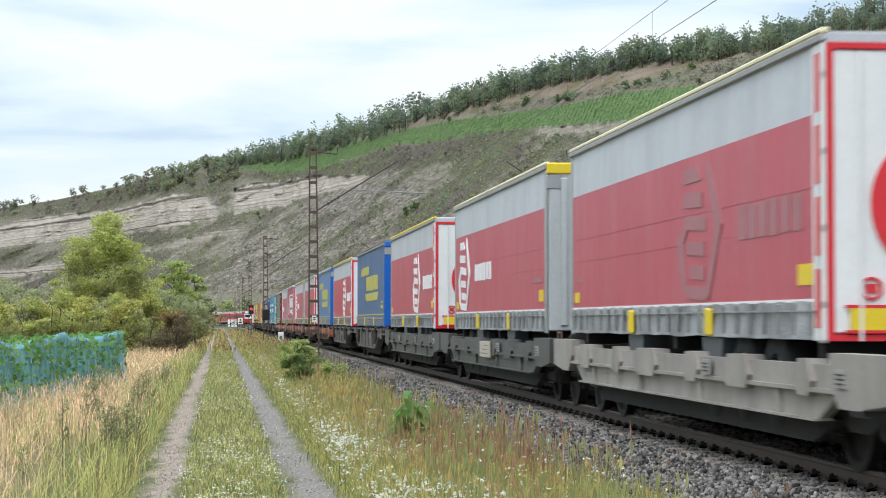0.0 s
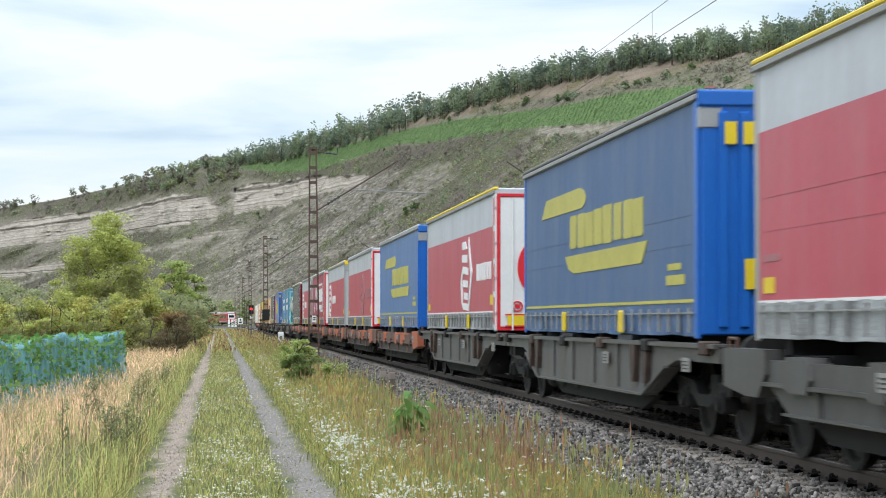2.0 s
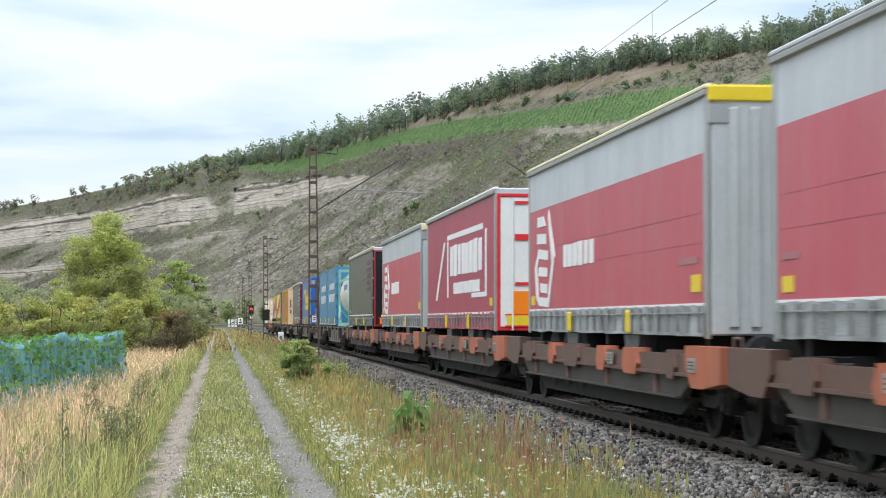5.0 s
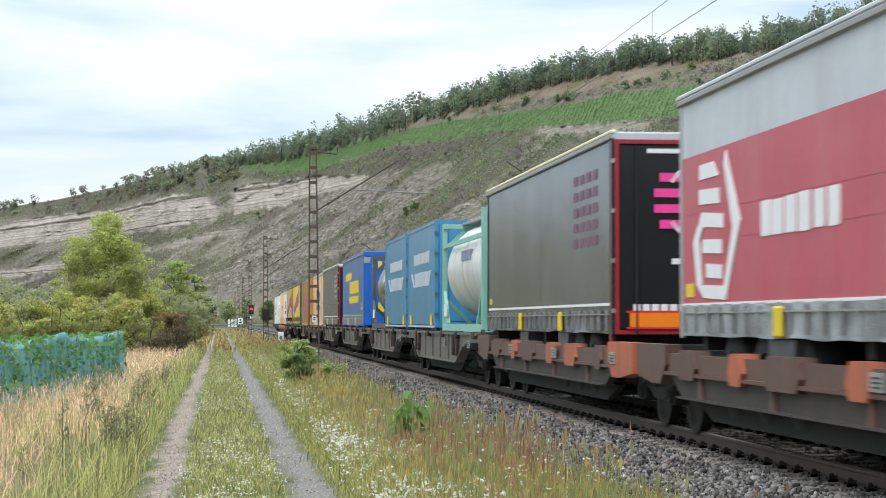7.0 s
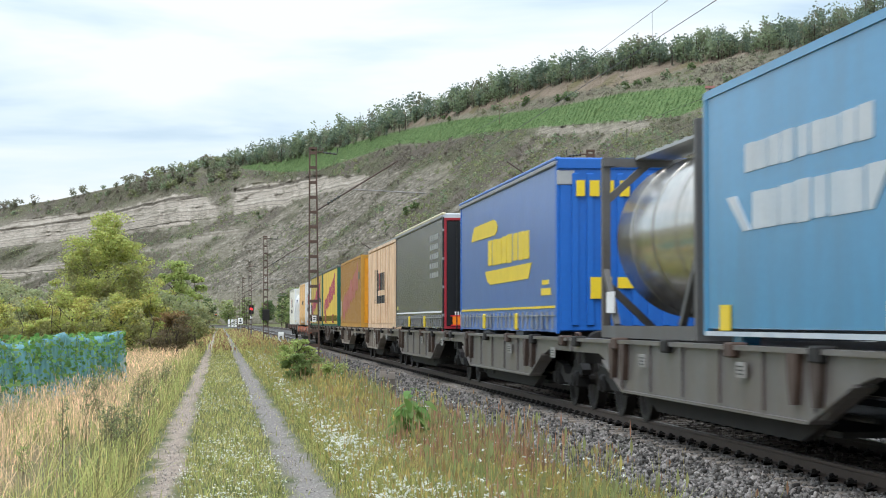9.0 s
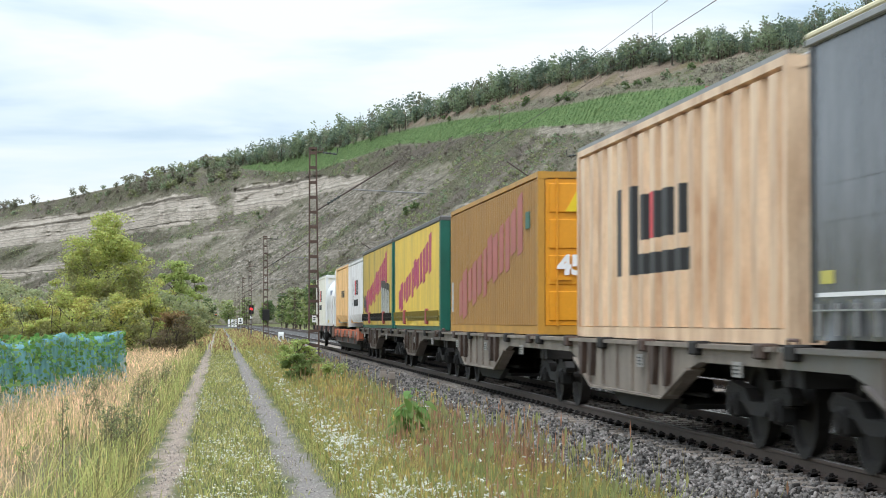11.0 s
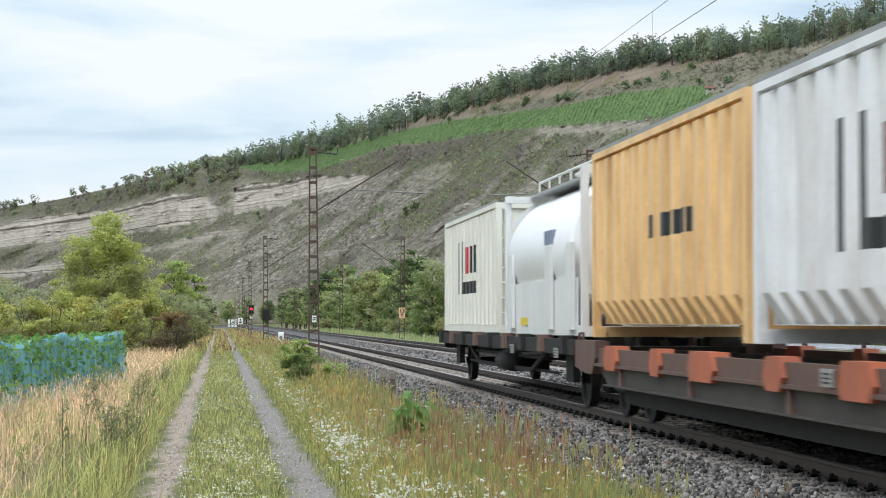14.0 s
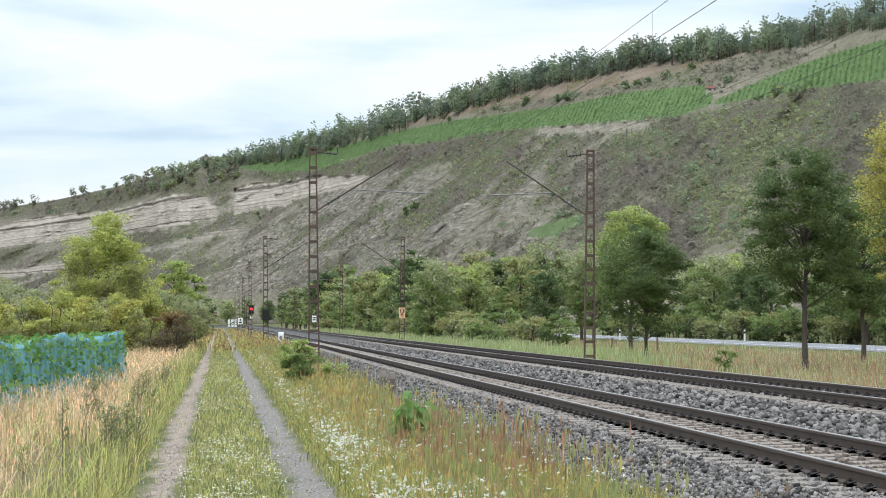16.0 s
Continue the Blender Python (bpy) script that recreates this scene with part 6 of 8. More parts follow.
def curtain_box(side, label, sprayed):
    L, z0, z1 = 13.65, 1.15, 3.98
    th = thing("curtain_container", label, "container", group="containers on the freight train")
    part("cargo_box", Shape().box(-1.24, 1.24, 0.05, L - 0.05, z0 + 0.1, z1 - 0.04), W_DARK, th)
    part("side_curtain", curtain(0.3, L - 0.2, 1.62, z1 - 0.1, L + len(label), 0.005), side, th, "yellow curtain")
    part("far_curtain", curtain(0.3, L - 0.2, z0 + 0.15, z1 - 0.1, 4, x=HW), side, th)
    hem = curtain(0.3, L - 0.2, 1.26, 1.62, 9, 0.06)
    part("curtain_hem", hem, side, th)
    wm = W_DARK if sprayed else mat("olive_webbing", (0.16, 0.13, 0.03), 0.7)
    st = part("tensioning_strap", Shape().box(-HW - 0.07, -HW - 0.01, -0.03, 0.03, 1.40, 1.66), wm, th)
    st.matrix_basis = pose(0, 0.5, 0)
    for i in range(1, 26):
        again("tensioning_strap", st, th, pose(0, 0.5 + (L - 0.9) * i / 25 + 0.03 * math.sin(i * 2.3), 0))
    part("strap_rail", Shape().box(-HW - 0.05, -HW, 0.3, L - 0.2, 1.48, 1.53), wm, th)
    for y in (3.0, 9.6):
        part("lifting_grip_mark", Shape().box(-HW - 0.08, -HW, y, y + 0.4, 1.3, 1.72, bev=0.03), mat("dusty_red_paint", (0.30, 0.06, 0.06), 0.6), th)
    for x in (-HW - 0.01, HW - 0.24):
        part("corner_post", Shape().box(x, x + 0.25, 0, 0.3, z0, z1, bev=0.015), P_GREEN, th, "green steel post")
        part("corner_post", Shape().box(x, x + 0.25, L - 0.2, L, z0, z1, bev=0.015), P_GREEN, th, "green steel post")
    part("bottom_rail", Shape().box(-HW + 0.03, -HW + 0.1, 0.3, L - 0.2, z0, z0 + 0.13), P_GREEN, th, "green steel rail")
    part("end_wall", Shape().box(-1.03, 1.03, 0.0, 0.12, z0, z1 - 0.1), P_GREEN, th, "green steel end wall")
    part("roof_edge", Shape().box(-HW - 0.03, HW + 0.03, -0.01, L + 0.01, z1 - 0.1, z1 + 0.04, bev=0.03), W_GREY, th)
    for i in range(12):
        y = 11.5 - 0.84 * i
        d = (0.0, 0.12, -0.08, 0.04)[i % 4]
        part("print_bar", mark(Shape(), i * 2 + 1, y, y + (0.64, 0.72, 0.56)[i % 3], 1.80 + 0.085 * i - d, 2.34 + 0.115 * i + (0.14 if i % 5 == 1 else 0.0), -HW - 0.015, -HW - 0.002, lambda t, y=y: -0.12 * (t - y)), C_MAGENTA, th)
    if sprayed:
        words(th, word_bars(1.2, 4.6, 1.45, 2.6, 4, 0.12, 11, 0.05), C_BLACK, "spray_paint")
        for k in range(4):
            y = 1.30 + 0.85 * k
            part("spray_paint_fill", Shape().prism([(y, 1.62 + 0.04 * k), (y + 0.5, 1.56 + 0.04 * k), (y + 0.42, 2.42 + 0.04 * k), (y + 0.1, 2.30 + 0.04 * k)], -HW - 0.026, -HW), C_SPRAY, th)
        for k in range(6):
            y, z = 11.5 + 0.24 * k, 1.74 + 0.1 * (k % 3)
            part("spray_paint", Shape().prism([(y, z), (y + 0.15, z - 0.04), (y + 0.34, z + 0.36 + 0.06 * (k % 2)), (y + 0.2, z + 0.42)], -HW - 0.02, -HW), C_BLACK, th)
    return th


C_SPRAY = mat("pale_grey_spray_paint", (0.45, 0.47, 0.44), 0.5)
build_train()
# ---- ballast stones ----
def hull_stones(n, sampler, smin, smax, seed):
    """Many angular stones: squashed, jittered cubes set at random turns."""
    r = np.random.default_rng(seed)
    c = sampler(r, n)
    n = len(c)
    cube = np.array([(x, y, z) for z in (-1, 1) for y in (-1, 1) for x in (-1, 1)], dtype=float) * 0.5
    size = r.uniform(smin, smax, (n, 1, 1)) * r.uniform(0.4, 1.4, (n, 1, 3))
    v = cube[None] * size * (1 + r.uniform(-0.35, 0.35, (n, 8, 3)))
    a, b, g = r.uniform(0, 6.28, (3, n))
    ca, sa, cb, sb, cg, sg = np.cos(a), np.sin(a), np.cos(b), np.sin(b), np.cos(g), np.sin(g)
    R = np.stack([np.stack([ca * cb, ca * sb * sg - sa * cg, ca * sb * cg + sa * sg], -1), np.stack([sa * cb, sa * sb * sg + ca * cg, sa * sb * cg - ca * sg], -1), np.stack([-sb, cb * sg, cb * cg], -1)], 1)
    v = np.einsum("nij,nkj->nki", R, v) + c[:, None, :]
    f = np.array([(0, 2, 3, 1), (4, 5, 7, 6), (0, 1, 5, 4), (2, 6, 7, 3), (0, 4, 6, 2), (1, 3, 7, 5)])
    return v.reshape(-1, 3), (f[None] + 8 * np.arange(n)[:, None, None]).reshape(-1, 4)


def spread(r, n, y0, y1, power=1.0):
    """Distances along the line, thinning with distance."""
    u = r.random(n)
    return y0 * (y1 / y0) ** u if power == 1.0 else (y0 ** (1 - power) + u * (y1 ** (1 - power) - y0 ** (1 - power))) ** (1 / (1 - power))


STONE = mat("grey_limestone_ballast", (0.158, 0.145, 0.135), 0.9, 0, 0.25, 8, 0.3, island=0.85, hue=0.02)
STONE_DARK = mat("brown_stained_ballast", (0.135, 0.108, 0.09), 0.9, 0, 0.22, 6, 0.3, island=0.5, hue=0.015)


def build_ballast():
    def shoulder(r, n):
        y = spread(r, n, 15, 130, 1.3)
        x = r.uniform(3.85, 5.95, n) + r.normal(0, 0.14, n)
        return np.stack([x, y, ground_z(x, y) + r.uniform(-0.01, 0.035, n)], -1)

    def crib(r, n):
        y = spread(r, n, 15, 110, 1.2)
        x = r.uniform(6.05, 7.45, n)
        keep = np.abs(((y - 13.0 + 0.3) % 0.6) - 0.3) > 0.15
        return np.stack([x, y, np.full(n, -0.212) + r.uniform(-0.02, 0.02, n)], -1)[keep]

    def between(r, n):
        y = spread(r, n, 18, 150, 1.2)
        x = r.uniform(7.6, 10.2, n)
        return np.stack([x, y, ground_z(x, y) + r.uniform(-0.01, 0.035, n)], -1)

    def beyond(r, n):
        y = spread(r, n, 22, 150, 1.1)
        x = r.uniform(10.2, 13.2, n)
        return np.stack([x, y, ground_z(x, y) + r.uniform(-0.02, 0.02, n)], -1)
    for name, n, f, a, b, m, sd in (("ballast_shoulder", 31000, shoulder, 0.023, 0.052, STONE, 1), ("ballast_crib", 9000, crib, 0.035, 0.07, STONE_DARK, 2), ("ballast_between_tracks", 9500, between, 0.04, 0.08, STONE, 3), ("ballast_far_bed", 3200, beyond, 0.045, 0.085, STONE, 4)):
        v, q = hull_stones(n, f, a, b, sd)
        ob = new(name, raw_mesh(name, v, q, m))
        tagged(ob, "loose grey crushed-stone ballast beside the rails", "ballast", kind="stuff")


build_ballast()


def build_rut_gravel():
    def f(r, n):
        y = spread(r, n, 17, 90, 1.4)
        x = np.where(r.random(n) < 0.5, -0.69, 1.0) + r.normal(0, 0.14, n)
        return np.stack([x, y, ground_z(x, y) + 0.004], -1)
    v, q = hull_stones(3600, f, 0.006, 0.016, 9)
    tagged(new("rut_gravel", raw_mesh("rut_gravel", v, q, mat("pale_path_gravel", (0.36, 0.32, 0.285), 0.9, 0, 0.2, 8, 0.2, island=0.5, hue=0.01))), "small pale gravel pressed into the wheel ruts", "gravel", kind="stuff")


build_rut_gravel()


# ---- plants ----
def leaf_mat(name, base, island=0.35, hue=0.02, rough=0.6, through_light=0.5):
    m = mat(name, base, rough, 0, 0.12, 2.0, 0.0, island=island, hue=hue, spec=0.25)
    nt = m.node_tree
    bs = next(n for n in nt.nodes if n.type == "BSDF_PRINCIPLED")
    out = next(n for n in nt.nodes if n.type == "OUTPUT_MATERIAL")
    tr, mx = nt.nodes.new("ShaderNodeBsdfTranslucent"), nt.nodes.new("ShaderNodeMixShader")
    mx.inputs[0].default_value = through_light
    src = bs.inputs["Base Color"].links[0].from_socket
    nt.links.new(src, tr.inputs[0])
    nt.links.new(bs.outputs[0], mx.inputs[1]), nt.links.new(tr.outputs[0], mx.inputs[2]), nt.links.new(mx.outputs[0], out.inputs[0])
    return m


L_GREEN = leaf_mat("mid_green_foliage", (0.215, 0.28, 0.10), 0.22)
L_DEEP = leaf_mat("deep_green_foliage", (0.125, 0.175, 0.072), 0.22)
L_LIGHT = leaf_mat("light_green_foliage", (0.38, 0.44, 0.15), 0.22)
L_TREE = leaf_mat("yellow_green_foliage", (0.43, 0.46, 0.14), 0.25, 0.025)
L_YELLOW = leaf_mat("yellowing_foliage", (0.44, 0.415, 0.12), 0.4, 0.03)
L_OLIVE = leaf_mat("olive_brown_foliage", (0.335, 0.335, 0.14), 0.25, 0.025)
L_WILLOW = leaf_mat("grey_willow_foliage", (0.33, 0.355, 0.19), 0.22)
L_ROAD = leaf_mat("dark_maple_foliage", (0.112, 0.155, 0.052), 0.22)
L_RUST = leaf_mat("rusty_autumn_foliage", (0.27, 0.185, 0.085), 0.4, 0.025)
L_BUSH = leaf_mat("brown_twiggy_foliage", (0.19, 0.155, 0.09), 0.4, 0.025)
# hill tree leaves are paled and greyed, with distance haze mixed into the colour
L_HILL = leaf_mat("haze_paled_hill_foliage", (0.225, 0.275, 0.165), 0.14, 0.02)
L_HILL2 = leaf_mat("grey_green_scrub_foliage", (0.21, 0.215, 0.145), 0.14, 0.03)
L_HEATH = leaf_mat("brown_thorn_foliage", (0.205, 0.18, 0.145), 0.14, 0.02)
L_HILLY = leaf_mat("yellow_green_hill_foliage", (0.27, 0.29, 0.15), 0.14, 0.03)
G_STRAW = leaf_mat("dry_straw_grass", (0.76, 0.53, 0.32), 0.65, 0.015, through_light=0.25)
G_HAY = leaf_mat("dull_hay_grass", (0.44, 0.365, 0.20), 0.35, 0.02, through_light=0.25)
G_GREEN = leaf_mat("fresh_green_grass", (0.315, 0.335, 0.11), 0.65, 0.025)
G_OLIVE = leaf_mat("olive_meadow_grass", (0.46, 0.415, 0.165), 0.65, 0.025)
G_RUST = leaf_mat("red_brown_seed_stalks", (0.37, 0.215, 0.125), 0.45, 0.02)
G_GOLD = leaf_mat("golden_grass", (0.46, 0.35, 0.125), 0.4, 0.02)
G_BANK = leaf_mat("bank_meadow_grass", (0.37, 0.335, 0.12), 0.65, 0.03)
FLOWER = leaf_mat("white_blossom", (0.80, 0.80, 0.74), 0.12, 0.01)
BARK = mat("grey_brown_bark", (0.075, 0.06, 0.048), 0.9, 0, 0.3, 6, 0.5, stretch=(1, 1, 0.3))


def rand_dirs(r, n):
    v = r.normal(size=(n, 3))
    return v / np.linalg.norm(v, axis=1, keepdims=True)


def leaf_quads(r, centres, size, up=0.35):
    """One kite-shaped leaf at each centre, turned at random."""
    n = len(centres)
    d = rand_dirs(r, n)
    d[:, 2] *= 0.7
    nrm = rand_dirs(r, n) + np.array([0, 0, up])
    s = np.cross(d, nrm)
    s /= np.linalg.norm(s, axis=1, keepdims=True) + 1e-6
    L = (size * r.uniform(0.6, 1.4, n))[:, None]
    p0, p1, p2, p3 = centres - d * L * 0.5, centres + s * L * 0.33, centres + d * L * 0.5, centres - s * L * 0.33
    v = np.stack([p0, p1, p2, p3], 1).reshape(-1, 3)
    return v, np.arange(4 * n).reshape(-1, 4)


def crown_points(r, n, rx, rz, zc, clumps, lump, hollow=0.35, narrow=0.0):
    """Leaf centres gathered in clumps under an uneven outline."""
    dd = rand_dirs(r, clumps)
    rad = r.uniform(hollow, 1.0, clumps) ** 0.6
    wob = 0.78 + 0.35 * r.random(clumps)
    c = dd * (rad * wob)[:, None]
    h = c[:, 2].copy()
    k = 1 - narrow * np.clip(h, -0.2, 1)
    c = np.stack([c[:, 0] * rx * k, c[:, 1] * rx * k, h * rz + zc], -1)
    pick = r.integers(0, clumps, n)
    sz = lump * r.uniform(0.5, 1.3, clumps)
    off = rand_dirs(r, n) * (r.random(n) ** 0.45)[:, None] * sz[pick][:, None]
    off[:, 2] *= 0.5
    return c[pick] + off, c


def make_tree(name, label, h, rx, base, leaves, leaf, mats, seed, trunk_r=0.13, clumps=60, lump=0.75, narrow=0.25, group="", category="tree", multi=1):
    r = np.random.default_rng(seed)
    th = thing(name, label, category, group=group)
    rz, zc = (h - base) / 2, (h + base) / 2
    pts, cl = crown_points(r, leaves, rx * 0.9, rz * 0.92, zc, clumps, lump, narrow=narrow)
    for k in range(multi):
        tr = Shape()
        ox, oy = (0, 0) if multi == 1 else (r.normal(0, rx * 0.25), r.normal(0, rx * 0.25))
        prev, pr = Vector((ox, oy, -0.15)), trunk_r
        for j in range(1, 7):
            q = Vector((ox + r.normal(0, 0.02) * j, oy + r.normal(0, 0.02) * j, -0.15 + (h * 0.82 + 0.15) * j / 6))
            nr = trunk_r * (1 - 0.85 * j / 6)
            tr.bar(prev, q, pr, 8, 0, nr, caps=False)
            prev, pr = q, nr
        part("trunk" if multi == 1 else "stem", tr, BARK, th)
    lb = Shape()
    for i in range(min(26, clumps)):
        z = max(base * 0.8, cl[i][2] - rx * 0.5)
        lb.bar((0, 0, min(z, h * 0.75)), tuple(cl[i]), trunk_r * 0.32, 5, 0, 0.012, caps=False)
    part("branchwork", lb, BARK, th)
    v, f = leaf_quads(r, pts, leaf, 0.8)
    mi = None
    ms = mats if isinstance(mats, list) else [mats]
    # leaf colours go by height with noise: first in the list lowest, last highest
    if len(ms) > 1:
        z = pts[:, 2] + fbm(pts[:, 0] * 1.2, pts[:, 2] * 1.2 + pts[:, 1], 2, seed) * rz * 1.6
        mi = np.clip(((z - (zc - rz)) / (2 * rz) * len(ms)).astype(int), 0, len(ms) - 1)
    cr = new("crown", raw_mesh("crown", v, f, ms, mi))
    cr.parent = th
    return th


def at(x, y, rz=0.0, dz=0.0):
    return pose(x, y, float(ground_z(x, y)) + dz, 0, 0, rz)


def put(th, x, y, rz=0.0, scale=1.0):
    th.matrix_basis = at(x, y, rz) @ Matrix.Scale(scale, 4)
    return th


def put_copy(th, x, y, rz, scale):
    c = copy_thing(th, Matrix.Identity(4))
    c.matrix_basis = at(x, y, rz) @ Matrix.Scale(scale, 4)
    return c


def build_trees():
    # roadside row
    put(make_tree("roadside_tree", "young roadside tree with a straight trunk and dense green crown", 9.7, 2.75, 2.2, 36000, 0.115, [L_ROAD, L_ROAD, L_DEEP], 11, 0.14, 200, 0.66, 0.22, "roadside trees"), 23.75, 82.6)
    put(make_tree("roadside_tree", "round-crowned roadside tree with dark green leaves", 7.6, 2.8, 1.2, 24000, 0.135, [L_ROAD, L_ROAD, L_DEEP], 12, 0.11, 150, 0.66, 0.15, "roadside trees"), 23.35, 112.5)
    put(make_tree("roadside_tree", "taller light green tree behind the round one", 10.6, 3.2, 2.0, 18000, 0.19, [L_GREEN, L_GREEN, L_LIGHT], 23, 0.16, 120, 0.85, 0.3, "roadside trees"), 27.6, 138)
    put(make_tree("roadside_tree", "tall yellowing tree at the road's edge", 12.4, 2.3, 1.2, 18000, 0.13, [L_GREEN, L_YELLOW, L_YELLOW], 13, 0.16, 120, 0.75, 0.2, "roadside trees"), 29.6, 88)
    put(make_tree("roadside_tree", "dark green tree with hanging boughs by the road", 9.4, 2.3, 1.6, 14000, 0.16, [L_ROAD, L_DEEP], 24, 0.14, 90, 0.7, 0.2, "roadside trees"), 32.0, 101)
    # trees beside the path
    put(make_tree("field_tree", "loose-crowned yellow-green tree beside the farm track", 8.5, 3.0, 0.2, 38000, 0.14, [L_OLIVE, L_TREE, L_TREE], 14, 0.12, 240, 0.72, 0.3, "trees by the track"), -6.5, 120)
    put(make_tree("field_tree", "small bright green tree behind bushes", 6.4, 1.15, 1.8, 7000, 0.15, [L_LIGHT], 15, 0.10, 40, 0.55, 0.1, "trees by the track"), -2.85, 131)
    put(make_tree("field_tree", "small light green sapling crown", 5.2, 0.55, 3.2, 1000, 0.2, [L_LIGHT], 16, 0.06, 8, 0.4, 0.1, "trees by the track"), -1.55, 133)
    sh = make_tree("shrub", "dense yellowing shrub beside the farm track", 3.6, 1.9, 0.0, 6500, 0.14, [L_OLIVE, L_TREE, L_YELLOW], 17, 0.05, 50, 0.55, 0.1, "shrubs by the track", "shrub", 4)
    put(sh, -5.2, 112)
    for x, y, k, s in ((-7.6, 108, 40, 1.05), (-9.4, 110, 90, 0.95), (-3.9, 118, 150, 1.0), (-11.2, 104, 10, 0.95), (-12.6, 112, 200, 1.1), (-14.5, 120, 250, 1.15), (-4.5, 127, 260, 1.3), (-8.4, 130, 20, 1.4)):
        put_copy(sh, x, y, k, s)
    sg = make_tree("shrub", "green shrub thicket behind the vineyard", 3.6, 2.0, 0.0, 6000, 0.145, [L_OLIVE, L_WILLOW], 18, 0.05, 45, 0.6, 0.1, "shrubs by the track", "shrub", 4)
    put(sg, -6.5, 114)
    for x, y, k, s in ((-10.2, 124, 60, 1.3), (-13.4, 128, 100, 1.5), (-2.9, 124, 140, 1.15), (-2.2, 138, 180, 1.25), (-16, 140, 30, 1.6)):
        put_copy(sg, x, y, k, s)
    put(make_tree("shrub", "dark brown twiggy bush with rusty top", 2.7, 1.25, 0.0, 6000, 0.12, [L_BUSH, L_BUSH, L_RUST], 19, 0.04, 40, 0.42, 0.1, "shrubs by the track", "shrub", 5), -2.35, 108)
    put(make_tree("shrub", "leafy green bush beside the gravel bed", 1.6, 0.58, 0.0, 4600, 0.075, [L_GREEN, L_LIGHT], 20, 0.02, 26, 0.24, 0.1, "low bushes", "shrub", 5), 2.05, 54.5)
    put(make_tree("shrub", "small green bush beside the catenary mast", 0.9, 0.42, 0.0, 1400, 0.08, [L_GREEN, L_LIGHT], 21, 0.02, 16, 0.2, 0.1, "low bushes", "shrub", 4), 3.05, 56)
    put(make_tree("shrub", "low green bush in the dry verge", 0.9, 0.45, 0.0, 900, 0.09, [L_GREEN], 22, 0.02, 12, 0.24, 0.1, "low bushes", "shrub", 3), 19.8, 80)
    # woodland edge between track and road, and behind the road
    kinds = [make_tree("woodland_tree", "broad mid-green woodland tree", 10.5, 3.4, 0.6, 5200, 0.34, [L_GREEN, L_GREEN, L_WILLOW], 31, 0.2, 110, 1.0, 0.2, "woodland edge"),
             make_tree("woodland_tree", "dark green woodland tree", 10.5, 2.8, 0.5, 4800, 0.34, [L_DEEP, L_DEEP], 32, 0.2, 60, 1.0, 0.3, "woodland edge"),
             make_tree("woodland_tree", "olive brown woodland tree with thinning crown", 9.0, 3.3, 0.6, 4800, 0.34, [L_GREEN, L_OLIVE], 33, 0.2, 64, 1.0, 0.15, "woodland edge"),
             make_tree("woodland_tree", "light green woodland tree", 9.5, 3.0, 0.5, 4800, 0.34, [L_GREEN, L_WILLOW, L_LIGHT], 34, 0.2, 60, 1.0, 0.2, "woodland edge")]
    rows = [(0, 19.5, 335, 0.85), (3, 21.0, 300, 0.85), (3, 19.6, 372, 0.85), (1, 21.5, 268, 1.05), (0, 23.5, 246, 1.0), (3, 21.5, 232, 0.75), (2, 25.5, 209, 1.06), (2, 27.5, 189, 0.93), (0, 31.0, 196, 1.0), (1, 30.0, 225, 1.0), (3, 34.0, 232, 1.1),
            (0, 36.0, 205, 0.95), (1, 27.0, 172, 0.70), (0, 34.5, 190, 0.9), (2, 20.5, 420, 0.9), (0, 18.5, 480, 1.0), (1, 17.5, 545, 1.05), (3, 26.0, 330, 1.0), (0, 28.0, 380, 1.15), (1, 27.0, 460, 1.2),
            (0, 57, 236, 1.0), (3, 62, 250, 1.15), (1, 55, 215, 0.85), (0, 60, 222, 1.1), (2, 56, 262, 0.8), (1, 63, 205, 1.05), (0, 55, 184, 0.95), (3, 58, 176, 1.05), (1, 52, 168, 1.1), (0, 51, 160, 1.25), (1, 56, 164, 1.15), (2, 60, 190, 0.9), (0, 66, 280, 1.1), (3, 70, 300, 1.2), (1, 53, 200, 0.75), (0, 50, 152, 0.9)]
    for k in range(26):
        y = 186 * 1.052 ** k
        rows.append(((k * 3 + k // 4) % 4, 19.0 + (k * 5) % 7 * 0.9, y, (0.78 + 0.07 * (k % 4)) * (1.0 if y < 330 else 1.35)))
    far_kinds = [make_tree("woodland_tree", "distant " + lab, h, rx, 0.6, 1500, 0.62, ms, sd, 0.2, 50, 1.1, 0.2, "woodland edge")
                 for lab, h, rx, ms, sd in (("mid-green woodland tree", 10.5, 3.4, [L_GREEN, L_GREEN, L_WILLOW], 35), ("dark green woodland tree", 10.5, 2.8, [L_DEEP, L_DEEP], 36), ("olive woodland tree", 9.0, 3.3, [L_GREEN, L_OLIVE], 37), ("light green woodland tree", 9.5, 3.0, [L_GREEN, L_WILLOW, L_LIGHT], 38))]
    used, far_used = set(), set()
    for i, (k, x, y, s) in enumerate(rows):
        if y > 300:
            if k not in far_used:
                far_used.add(k)
                put(far_kinds[k], x, y, 0, s)
            else:
                put_copy(far_kinds[k], x, y, (i * 67) % 360, s)
        elif k not in used:
            used.add(k)
            put(kinds[k], x, y, 0, s)
        else:
            put_copy(kinds[k], x, y, (i * 67) % 360, s)
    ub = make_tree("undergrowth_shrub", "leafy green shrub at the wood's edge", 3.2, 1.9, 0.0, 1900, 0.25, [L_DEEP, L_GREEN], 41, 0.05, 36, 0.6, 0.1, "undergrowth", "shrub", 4)
